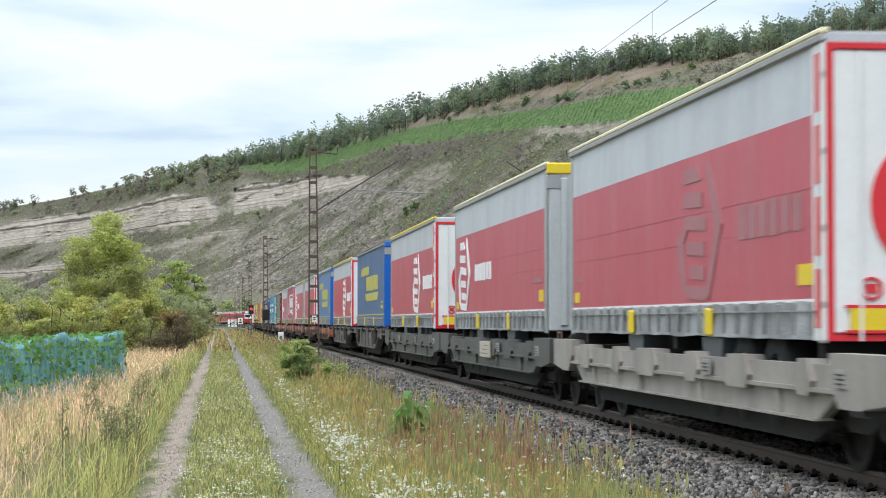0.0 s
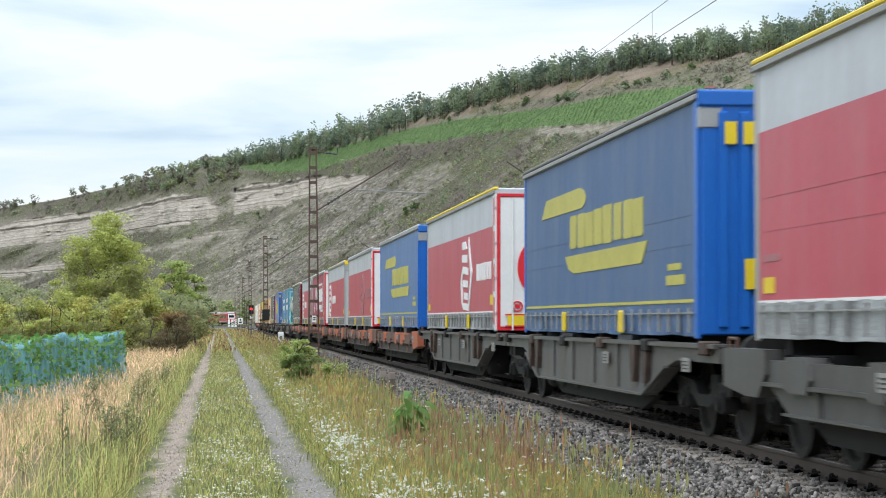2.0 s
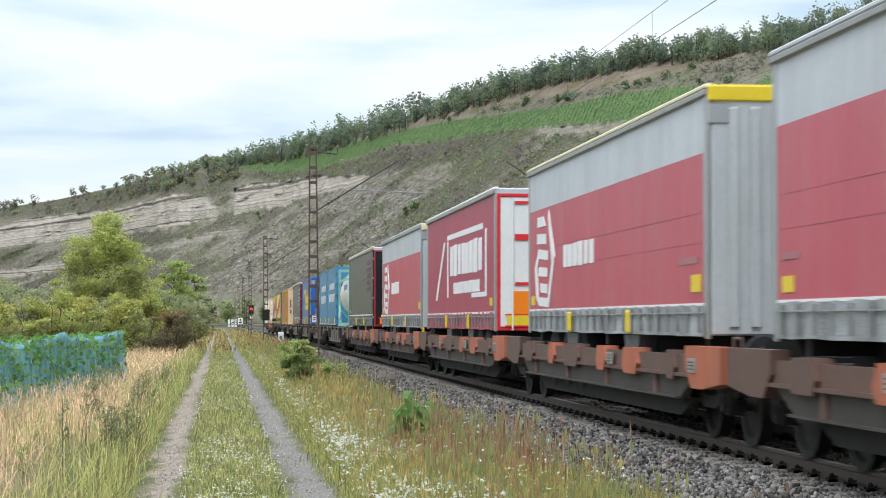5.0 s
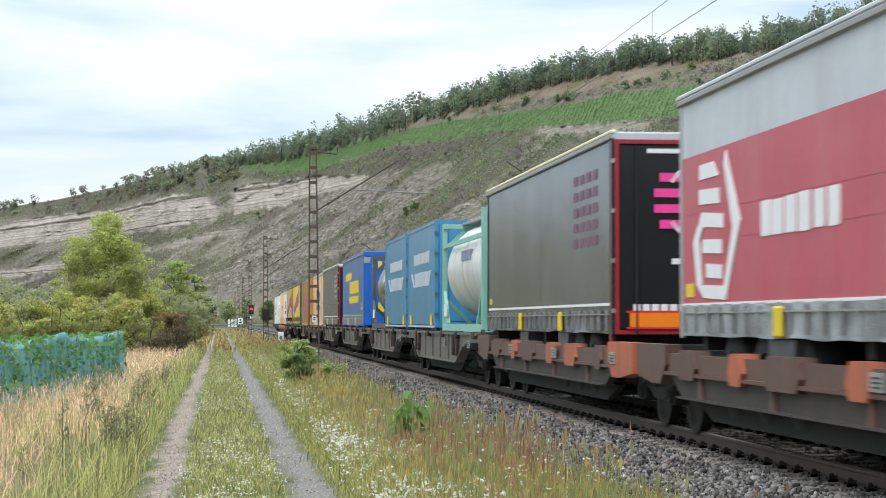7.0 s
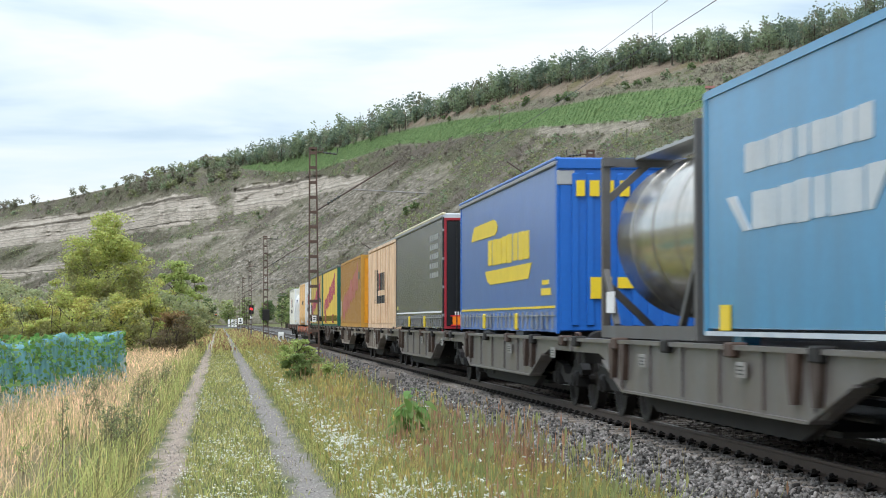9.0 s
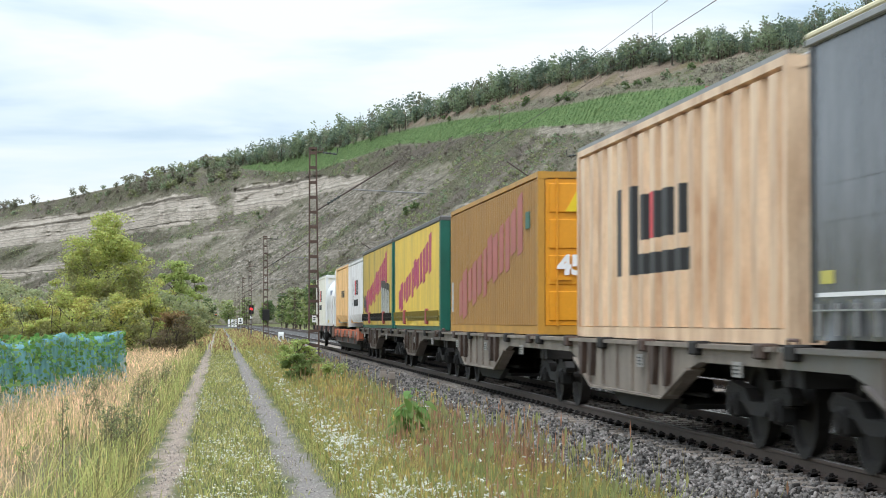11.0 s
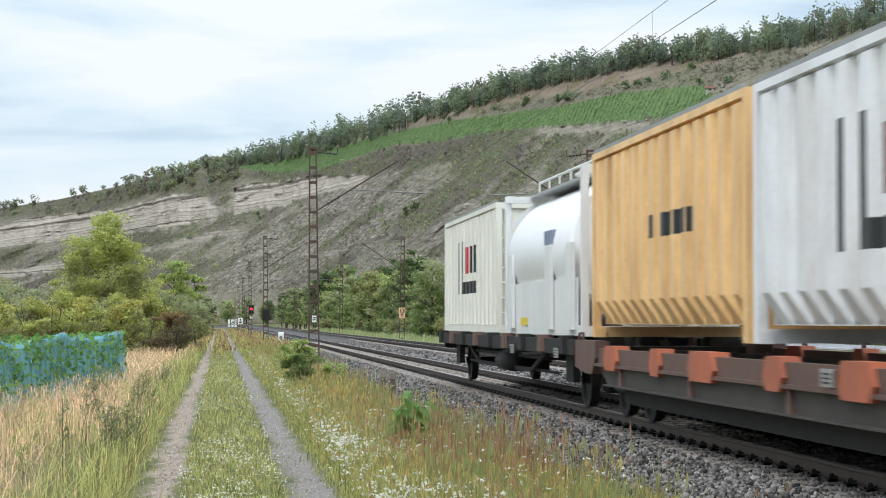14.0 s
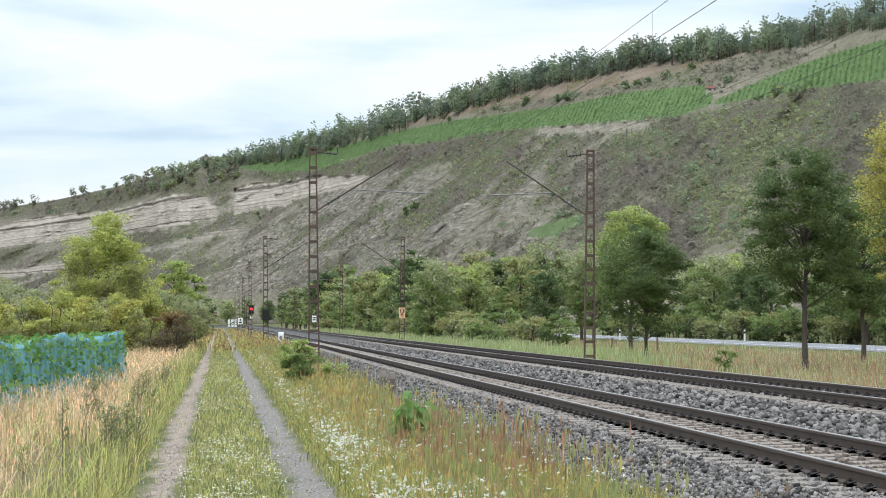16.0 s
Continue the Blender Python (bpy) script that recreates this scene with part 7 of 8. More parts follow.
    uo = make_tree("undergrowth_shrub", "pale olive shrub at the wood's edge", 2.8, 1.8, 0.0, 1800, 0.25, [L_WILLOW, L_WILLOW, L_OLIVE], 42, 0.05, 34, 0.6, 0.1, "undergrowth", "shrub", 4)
    spots = [(17.5, 300, 0.8), (18.5, 270, 0.9), (18.0, 240, 0.8), (18.5, 215, 0.95), (19.5, 196, 1.15), (21.5, 180, 1.2), (22.5, 166, 1.1), (24.0, 158, 0.95), (19.0, 150, 0.7), (20.0, 162, 0.9), (24.5, 150, 0.8), (17.5, 340, 1.0), (52, 190, 1.0), (51, 176, 0.9), (54, 205, 1.0), (51, 162, 0.9), (50, 150, 0.9), (55, 225, 1.0), (18.2, 138, 0.6), (57, 242, 1.1)]
    spots += [(49.5 + 1.5 * ((k * 7) % 5), 140 + 4.6 * k, 0.85 + 0.1 * ((k * 3) % 5)) for k in range(30)] + [(18.6 + 1.2 * ((k * 3) % 4), 150 + 9.0 * k, 0.6 + 0.12 * ((k * 5) % 4)) for k in range(20)]
    for i, (x, y, s) in enumerate(spots):
        src = (ub, uo)[i % 2]
        if i < 2:
            put(src, x, y, 0, s)
        else:
            put_copy(src, x, y, (i * 83) % 360, s)
    # far trees where the line swings away
    for i in range(16):
        k = far_kinds[i % 4]
        put_copy(k, -12 + 5.2 * i + (i % 3) * 2.5, 830 + (i * 37) % 90, (i * 47) % 360, 1.0 + 0.35 * ((i * 29) % 10) / 10)


build_trees()


def scatter_foliage(name, label, pts, size, per, leaf, mats, seed, kind="stuff", category="trees", flat=0.8, trunks=False, groves=False):
    """Far trees and bushes as ragged heaps of leaf clumps, joined in one object."""
    r = np.random.default_rng(seed)
    n = len(pts)
    idx = np.repeat(np.arange(n), per)
    sub = rand_dirs(r, n * 7) * r.uniform(0.25, 0.62, (n * 7, 1))
    pick = idx * 7 + r.integers(0, 7, len(idx))
    off = sub[pick] + rand_dirs(r, len(idx)) * (r.random(len(idx)) ** 0.5 * 0.42)[:, None]
    s = size[idx][:, None]
    tall = (1.0 + (0.28 * r.random(n) ** 1.5 if trunks else np.zeros(n)))[idx][:, None]
    off = off * np.concatenate([1.15 - 0.25 * tall, 1.15 - 0.25 * tall, tall], 1)
    c = pts[idx] + off * s * np.array([1, 1, flat]) + np.stack([np.zeros(len(idx)), np.zeros(len(idx)), size[idx] * flat * (0.82 if trunks else 0.75) * tall[:, 0]], -1)
    v, f = leaf_quads(r, c, 1.0)
    ctr = np.repeat(c, 4, 0)
    v = ctr + (v - ctr) * np.repeat(leaf * size[idx], 4)[:, None]
    mi = np.repeat(r.integers(0, len(mats), n), per)
    if groves:
        bb = np.degrees(np.arctan2(pts[:, 0], pts[:, 1]))
        k = (fbm(bb * 1.1 + 3, pts[:, 2] * 0.035, 3, 90) * 1.3 + 0.5 + r.normal(0, 0.16, n)) * len(mats)
        mi = np.repeat(np.clip(k.astype(int), 0, len(mats) - 1), per)
    if trunks:
        w = np.maximum(0.22, size * 0.05)[:, None]
        side = np.stack([np.cos(np.arctan2(pts[:, 1], pts[:, 0]) + 1.5708), np.sin(np.arctan2(pts[:, 1], pts[:, 0]) + 1.5708), np.zeros(n)], -1)
        up = np.stack([np.zeros(n), np.zeros(n), size * flat * 1.1], -1)
        tv = np.stack([pts - side * w, pts + side * w, pts + side * w * 0.5 + up, pts - side * w * 0.5 + up], 1).reshape(-1, 3)
        f = np.concatenate([f, np.arange(4 * n).reshape(-1, 4) + len(v)])
        v = np.concatenate([v, tv])
        mats = list(mats) + [BARK]
        mi = np.concatenate([mi, np.full(n, len(mats) - 1)])
    ob = new(name, raw_mesh(name, v, f, mats, mi))
    return tagged(ob, label, category, kind=kind)


def build_hill_plants():
    r = np.random.default_rng(5)
    # wood along the crest
    b = np.concatenate([r.uniform(bearing(395), 19, 760), r.uniform(bearing(600), 19, 190), r.uniform(bearing(420), bearing(620), 110)])
    depth = np.interp(b, bearing([395, 500, 700, 900, 1200, 1400, 1568]), [0.03, 0.06, 0.075, 0.05, 0.04, 0.05, 0.06])
    g = 1.0 - r.random(len(b)) * depth
    x, y, z = hill_point(b, g)
    size = np.clip(r.lognormal(1.42, 0.3, len(b)), 2.2, 8.0) * np.interp(b, bearing([395, 480, 700, 1000, 1568]), [1.3, 1.45, 1.4, 1.25, 1.05])
    scatter_foliage("crest_wood", "dark green wood along the crest of the slope", np.stack([x, y, z - 1], -1), size * 0.95, 120, 0.205, [L_HILL, leaf_mat("blue_green_pine", (0.15, 0.195, 0.14), 0.14, 0.015), L_HILL, L_HILL2, leaf_mat("blue_green_pine", (0, 0, 0))], 6, flat=1.12, trunks=True)
    # scattered trees on the western crest
    b = np.concatenate([r.uniform(-7, bearing(220), 45), r.uniform(bearing(225), bearing(430), 110), bearing([385, 392, 130, 148, 270, 240, 225, 30, 60, 10, 350, 335, 0, 18, 365, 372])])
    g = np.concatenate([1.0 - r.random(155) * 0.12, np.full(16, 0.99)])
    x, y, z = hill_point(b, g)
    size = np.concatenate([r.uniform(3.0, 7.0, 45), r.uniform(5.0, 10.0, 110), r.uniform(8.0, 11.0, 16)])
    scatter_foliage("crest_trees", "scattered green trees on the crest", np.stack([x, y, z - 1], -1), size, 130, 0.24, [L_HILL, L_HILL2, L_HILL2, L_HILLY, L_HEATH], 7)
    # shrubs over the slope
    b = r.uniform(-6.5, 18.2, 42000)
    g = r.uniform(0.16, 0.99, 42000)
    v, bare, rocky, ck = hill_masks(b, g)
    th = thicket(b, g)
    dens = 0.10 + 1.25 * th + 0.9 * np.clip(fbm((b - 14 * g) * 1.3, g * 7, 3, 50), -0.3, 1) + 0.25 * fbm(b * 9, g * 30, 2, 51)
    keep = (r.random(42000) < np.clip(dens * (1 - 0.45 * rocky * (1 - th)), 0.02, 0.85)) & (v < 0.3) & (ck < 0.35) & (r.random(42000) > bare * 0.8)
    b, g = b[keep], g[keep]
    x, y, z = hill_point(b, g)
    size = r.lognormal(0.32, 0.45, len(b))
    scatter_foliage("slope_scrub", "grey-green thorn scrub scattered over the slope", np.stack([x, y, z - 0.5], -1), np.clip(size * 1.05, 0.6, 5), 9, 0.5, [L_HEATH, L_HEATH, L_HILL2, leaf_mat("pale_scrub_foliage", (0.24, 0.23, 0.15), 0.14, 0.02), L_HILL, L_HILLY], 8, category="shrubs", flat=0.7, groves=True)
    # a few larger single trees below the vineyards
    cols = np.array([785, 795, 1005, 1015, 990, 1130, 1150, 1225, 1110, 930, 875, 1240, 1380, 1372, 1345, 605, 635, 690, 455, 460, 720, 735, 1290, 1180])
    rowsy = np.array([212, 214, 178, 176, 180, 155, 148, 125, 158, 187, 195, 150, 172, 176, 182, 300, 306, 275, 382, 390, 380, 372, 150, 140])
    b = bearing(cols)
    g = (569 - rowsy) / 3673 / crest(b)[0]
    x, y, z = hill_point(b, g)
    scatter_foliage("slope_trees", "single dark green trees between the vineyards", np.stack([x, y, z - 0.5], -1), r.uniform(3.0, 5.0, len(b)), 80, 0.36, [L_HILL, L_DEEP], 9)
    bright = hill_point(bearing([1373]), (569 - np.array([176])) / 3673 / crest(bearing([1373]))[0])
    scatter_foliage("slope_tree", "single bright yellow-green tree below the vineyard", np.stack(bright, -1), np.array([4.2]), 260, 0.2, [leaf_mat("bright_lime_foliage", (0.55, 0.58, 0.16), 0.2, 0.02)], 19, kind="", category="tree")
    # vine rows
    rr = np.random.default_rng(10)
    b = rr.uniform(bearing(425), 20, 110000)
    lo = rr.uniform(0.55, 1.0, 110000)
    v, *_ = hill_masks(b, lo)
    x, y, z = hill_point(b, lo)
    ax = x * 0.94 - y * 0.34
    row = np.abs(((ax / 2.7) % 1.0) - 0.5) < 0.2
    keep = (v > 0.5) & row
    pts = np.stack([x, y, z], -1)[keep]
    scatter_foliage("vine_rows", "green vine rows on the slope", pts, np.full(len(pts), 0.62), 3, 0.95, [leaf_mat("vine_foliage", (0.15, 0.235, 0.095), 0.3, 0.015)], 12, category="vineyard", flat=0.9)


build_hill_plants()


def blades(name, label, n, sampler, hmin, hmax, width, lean, m, seed, heads=None, category="grass"):
    """Grass: tapered bent blades, joined in one object."""
    r = np.random.default_rng(seed)
    p = sampler(r, n)
    n = len(p)
    h = r.uniform(hmin, hmax, n) * (0.75 + 0.5 * np.clip(fbm(p[:, 0] * 0.9, p[:, 1] * 0.35, 3, seed) + 0.5, 0, 1))
    a = r.uniform(0, 6.28, n)
    ln = np.abs(r.normal(0, lean, n)) * h
    d = np.stack([np.cos(a), np.sin(a), np.zeros(n)], -1)
    # blades stand across the sight line so that their width shows
    s = np.stack([np.cos(a * 0.3), 0.3 * np.sin(a), np.zeros(n)], -1)
    w = (width * r.uniform(0.6, 1.4, n) * (1 + p[:, 1] / 90))[:, None]
    up = np.array([0, 0, 1.0])
    mid = p + up * (h * 0.55)[:, None] + d * (ln * 0.3)[:, None]
    tip = p + up * (h * 0.97)[:, None] + d * ln[:, None]
    v = np.stack([p - s * w * 0.5, p + s * w * 0.5, mid + s * w * 0.45, mid - s * w * 0.45, tip + s * w * 0.12, tip - s * w * 0.12], 1).reshape(-1, 3)
    o = 6 * np.arange(n)[:, None]
    f = np.concatenate([o + np.array([[0, 1, 2, 3]]), o + np.array([[3, 2, 4, 5]])], 1).reshape(-1, 4)
    mats = [m]
    mi = None
    if heads:
        hm, hl, hw, share = heads
        k = r.random(n) < share
        t0, dd = tip[k], d[k]
        q = t0 + up * (hl * r.uniform(0.6, 1.3, k.sum()))[:, None] * -1 + 0
        ww = hw * (1 + p[k][:, 1:2] / 90)
        hv = np.stack([t0, (t0 + q) / 2 + s[k] * ww, q, (t0 + q) / 2 - s[k] * ww], 1).reshape(-1, 3)
        hf = (4 * np.arange(k.sum())[:, None] + np.arange(4)[None]) + len(v)
        mi = np.concatenate([np.zeros(len(f), int), np.ones(len(hf), int)])
        v, f = np.concatenate([v, hv]), np.concatenate([f, hf])
        mats = [m, hm]
    ob = new(name, raw_mesh(name, v, f, mats, mi))
    return tagged(ob, label, category, kind="stuff")


def strip(x0, x1, y0, y1, power=1.2, mask=None):
    def f(r, n):
        y = spread(r, n, y0, y1, power)
        x = r.uniform(x0, x1, n)
        if mask is not None:
            k = r.random(n) < mask(x, y)
            x, y = x[k], y[k]
        return np.stack([x, y, ground_z(x, y) - 0.02], -1)
    return f


def off_ruts(x, y):
    dl, dr = np.abs(x + 0.69), np.abs(x - 1.0)
    return smooth(np.minimum(dl, dr * 0.95), 0.18, 0.36) * 0.97 + 0.03


def build_grass():
    blades("dry_verge_grass", "tall dry straw grass beside the farm track", 52000, strip(-9.5, -1.35, 16, 140, 1.15, lambda x, y: smooth(-x + fbm(x * 0.5, y * 0.2, 2, 3) * 0.9, 1.3, 2.6) * np.clip(0.75 + fbm(x * 0.9, y * 0.35, 3, 44) * 1.6, 0.15, 1)), 0.25, 0.78, 0.0042, 0.85, G_STRAW, 1, (G_STRAW, 0.12, 0.006, 0.5))
    blades("green_verge_grass", "green grass mixed into the dry verge", 21000, strip(-9.5, -1.05, 16, 140, 1.2, lambda x, y: np.clip(0.25 + smooth(x, -2.6, -1.3) + fbm(x * 0.4, y * 0.12, 3, 4) * 1.6, 0, 1)), 0.2, 0.7, 0.008, 0.5, G_OLIVE, 2)
    blades("verge_herbs", "green herbs mixed into the dry verge", 20000, strip(-9.5, -1.05, 16, 140, 1.2, lambda x, y: np.clip(0.2 + 0.8 * smooth(x, -2.4, -1.2) + fbm(x * 0.6, y * 0.2, 3, 24) * 1.3, 0, 1)), 0.15, 0.6, 0.009, 0.55, G_GREEN, 12)
    blades("centre_strip_grass", "short green grass between the wheel ruts", 33000, strip(-1.35, 1.75, 16, 260, 1.15, off_ruts), 0.05, 0.15, 0.008, 0.5, G_OLIVE, 3)
    blades("centre_strip_green", "fresh short grass between the wheel ruts", 25000, strip(-1.35, 1.75, 16, 260, 1.15, off_ruts), 0.05, 0.16, 0.008, 0.5, G_GREEN, 4)
    blades("bank_grass", "olive meadow grass between path and ballast", 34000, strip(1.35, 4.0, 16, 200, 1.2, lambda x, y: smooth(x, 1.2, 1.7) * (1 - smooth(x + fbm(x, y * 0.5, 2, 6) * 0.6, 3.2, 3.9))), 0.16, 0.5, 0.007, 0.45, G_BANK, 5, (G_GOLD, 0.09, 0.011, 0.35))
    blades("bank_green", "green herbs between path and ballast", 40000, strip(1.35, 4.0, 16, 200, 1.2, lambda x, y: smooth(x, 1.2, 1.6) * (1 - smooth(x + fbm(x, y * 0.5, 2, 6) * 0.5, 3.3, 3.9)) * np.clip(0.6 + fbm(x * 0.7, y * 0.3, 3, 7), 0, 1)), 0.16, 0.52, 0.008, 0.5, G_GREEN, 6)
    blades("bank_herb_stems", "tall green and brown herb stems between path and ballast", 9000, strip(1.9, 3.9, 16, 120, 1.3, lambda x, y: np.clip(0.35 + fbm(x * 1.3, y * 0.6, 3, 71) * 1.6, 0, 1) * (1 - smooth(x, 3.4, 3.9))), 0.35, 0.8, 0.005, 0.3, L_GREEN, 71, (L_OLIVE, 0.16, 0.014, 0.7))
    blades("gold_grass", "golden ripe grass by the ballast", 8500, strip(2.0, 3.7, 16, 160, 1.2, lambda x, y: np.clip(0.3 + fbm(x * 0.8, y * 0.35, 3, 9) * 1.8, 0, 1) * (1 - smooth(x, 3.0, 3.7))), 0.3, 0.72, 0.005, 0.4, G_GOLD, 7, (G_GOLD, 0.13, 0.014, 0.8))
    blades("sorrel_stalks", "red-brown sorrel stalks by the ballast", 13000, strip(2.1, 3.9, 16, 170, 1.2, lambda x, y: np.clip(0.05 + fbm(x * 1.1, y * 0.4, 3, 10) * 2.0, 0, 1) * (1 - smooth(x, 3.3, 3.9))), 0.35, 0.82, 0.0042, 0.42, G_RUST, 8, (G_RUST, 0.2, 0.0075, 0.85))
    blades("ballast_weeds", "thin pale weeds standing in the ballast edge", 2600, strip(3.6, 4.9, 16, 90, 1.3, lambda x, y: np.clip(fbm(x * 1.6, y * 1.1, 2, 33) * 3.2 - 0.75, 0, 1)), 0.2, 0.5, 0.006, 0.25, G_OLIVE, 38, (G_RUST, 0.1, 0.012, 0.6))
    blades("far_verge_grass", "dry grass beyond the second track", 26000, strip(13.4, 37, 45, 260, 1.1, lambda x, y: smooth(x, 13.2, 14.2)), 0.1, 0.32, 0.008, 0.7, G_HAY, 9)
    blades("far_verge_green", "green weeds beyond the second track", 18000, strip(13.2, 37, 45, 330, 1.0, lambda x, y: np.clip(0.3 + 0.7 * smooth(y, 90, 140) + fbm(x * 0.3, y * 0.1, 3, 11) * 0.7, 0, 1) * (1 - 0.5 * smooth(x, 20, 26))), 0.2, 0.6, 0.016, 0.3, leaf_mat("tall_pale_weeds", (0.36, 0.41, 0.19), 0.35, 0.025), 10)
    blades("pale_tall_weeds", "pale green tall weeds at the foot of the woods", 11000, strip(13.4, 19.5, 85, 340, 1.0), 0.4, 0.95, 0.018, 0.3, leaf_mat("tall_pale_weeds", (0.36, 0.41, 0.19), 0.35, 0.025), 31)
    blades("far_sorrel", "brown seed stalks in the far verge", 6000, strip(14, 36, 50, 200, 1.1), 0.2, 0.5, 0.012, 0.35, G_RUST, 32)
    blades("distant_field_grass", "grass along the distant path", 12000, strip(-6, 5.0, 120, 420, 0.9, off_ruts), 0.25, 0.6, 0.014, 0.3, G_OLIVE, 11, (G_RUST, 0.25, 0.03, 0.3))

    def flowers(name, label, n, f, hmin, hmax, size, seed):
        r = np.random.default_rng(seed)
        p = f(r, n)
        p[:, 2] += r.uniform(hmin, hmax, len(p))
        k = 3
        c = np.repeat(p, k, 0) + r.normal(0, size * 0.45, (len(p) * k, 3)) * np.array([1, 1, 0.4])
        v, q = leaf_quads(r, c, size, 1.6)
        tagged(new(name, raw_mesh(name, v, q, FLOWER)), label, "flowers", kind="stuff")
    flowers("white_bank_flowers", "white yarrow blossoms along the wheel rut", 6500, strip(1.4, 2.55, 17, 120, 1.5, lambda x, y: np.clip(0.35 + fbm(x * 1.2, y * 0.35, 3, 14) * 1.5, 0, 1)), 0.12, 0.42, 0.042, 21)
    flowers("white_strip_flowers", "small white clover heads in the grass strip", 4600, strip(-0.5, 0.8, 17, 120, 1.6, lambda x, y: np.clip(0.35 + fbm(x * 1.5, y * 0.4, 3, 15) * 1.4, 0, 1)), 0.06, 0.16, 0.024, 22)
    flowers("white_ballast_flowers", "scattered white blossoms by the ballast", 500, strip(2.4, 4.0, 17, 90, 1.4), 0.3, 0.6, 0.032, 23)
    flowers("white_flower_patch", "dense patch of white blossoms beside the wheel rut", 800, strip(1.35, 2.45, 23, 46, 1.0, lambda x, y: np.clip(0.25 + fbm(x * 1.4, y * 0.5, 3, 27) * 1.8, 0, 1)), 0.1, 0.4, 0.034, 24)


build_grass()


# ---- single weeds ----
def build_weeds():
    th = thing("broad_leaved_weed", "tall weed with broad dark green leaves beside the ballast", "plant")
    lf = Shape()
    n = 6
    vs = []
    for i in range(n + 1):
        u = i / n
        w = 0.085 * math.sin(math.pi * min(1, u * 0.92 + 0.06)) ** 0.8
        for s in (-1, 0, 1):
            vs.append((s * w, u * 0.34, -0.16 * u * u + (0.012 if s else 0.0)))
    lf.add(vs, [(i * 3 + k, i * 3 + k + 1, i * 3 + k + 4, i * 3 + k + 3) for i in range(n) for k in range(2)])
    me = mesh_of("leaf", lf, leaf_mat("broad_weed_leaf", (0.16, 0.27, 0.07), 0.3, 0.02), True)
    r = random.Random(4)
    for k in range(9):
        x0, y0 = r.gauss(0, 0.07), r.gauss(0, 0.12)
        h = r.uniform(0.62, 1.0)
        lx, ly = x0 * 0.8 + r.gauss(0, 0.05), y0 * 0.5
        part("stem", Shape().bar((x0, y0, -0.05), (x0 + lx, y0 + ly, h), 0.009, 6, 0, 0.004), L_GREEN, th)
        for j in range(10):
            u = 0.22 + 0.78 * j / 9
            o = new("leaf", me)
            o.parent = th
            s = r.uniform(0.5, 0.85) * (1.1 - 0.3 * u)
            o.matrix_basis = pose(x0 + lx * u, y0 + ly * u, h * u, r.uniform(-55, 10), r.uniform(-25, 25), r.uniform(0, 360)) @ Matrix.Scale(s, 4)
    th.matrix_basis = at(2.38, 27.2)
    th2 = copy_thing(th, at(2.66, 28.2, 120))
    tagged(th2, "second clump of the broad-leaved green weed")
    # feathery herbs standing in the dry grass
    rr = random.Random(9)
    for x, y, h, wide, m, lab in ((-1.70, 23.0, 1.02, 0.16, HERB_DARK, "tall dark mugwort stalk in the dry grass"), (-1.43, 28.0, 0.78, 0.26, HERB_DARK, "bushy grey-green mugwort beside the wheel rut"), (-1.30, 30.0, 0.72, 0.24, HERB_DARK, "bushy grey-green mugwort beside the wheel rut"),
                                  (-2.26, 24.5, 0.45, 0.16, L_LIGHT, "small light green herb in the dry grass"), (-1.46, 38.0, 0.85, 0.22, HERB_DARK, "bushy grey-green mugwort beside the wheel rut"), (-2.15, 36.0, 0.85, 0.2, HERB_DARK, "tall dark mugwort stalk in the dry grass"),
                                  (-1.95, 31.0, 0.95, 0.15, HERB_DARK, "tall dark mugwort stalk in the dry grass"), (-1.39, 56.0, 0.7, 0.3, HERB_DARK, "bushy grey-green mugwort beside the wheel rut"), (-2.5, 44.0, 0.9, 0.25, HERB_DARK, "tall dark mugwort stalk in the dry grass"), (-1.6, 46.0, 0.8, 0.25, L_OLIVE, "olive seeding herb in the dry grass")):
        w = thing("wild_herb", lab, "plant", at(x, y), group="herbs in the verge")
        pts, stems = [], 1 if wide < 0.17 else 4
        for q in range(stems):
            ox = rr.gauss(0, wide * 0.4) if q else 0.0
            oy = rr.gauss(0, wide * 0.5) if q else 0.0
            hh = h * (1.0 if q == 0 else rr.uniform(0.7, 0.95))
            part("stem", Shape().bar((ox * 0.4, oy * 0.4, -0.05), (ox, oy, hh), 0.007, 5, 0, 0.003), STALK, w)
            br = Shape()
            for k in range(24):
                z = hh * rr.uniform(0.2, 0.97)
                t = z / hh
                a = rr.uniform(0, 6.28)
                l = rr.uniform(0.4, 1.0) * wide * (1.15 - 0.8 * t)
                c = (ox * (0.4 + 0.6 * t), oy * (0.4 + 0.6 * t))
                tip = (c[0] + math.cos(a) * l, c[1] + math.sin(a) * l, z + l * 0.9)
                br.bar((c[0], c[1], z), tip, 0.003, 4, 0, 0.0015, caps=False)
                pts += [tuple(Vector((c[0], c[1], z)).lerp(Vector(tip), u)) for u in (0.35, 0.55, 0.7, 0.85, 1.0, 1.0)]
            part("branches", br, STALK, w)
        rg = np.random.default_rng(int(h * 100 + y))
        v, f = leaf_quads(rg, np.array(pts) + rg.normal(0, 0.018, (len(pts), 3)), 0.032)
        lv = new("leaves", raw_mesh("leaves", v, f, m))
        lv.parent = w


HERB_DARK = leaf_mat("grey_green_herb_leaf", (0.25, 0.28, 0.14), 0.3, 0.02)
STALK = mat("brown_herb_stalk", (0.13, 0.10, 0.065), 0.8, 0, 0.2, 5, 0.0)
build_weeds()
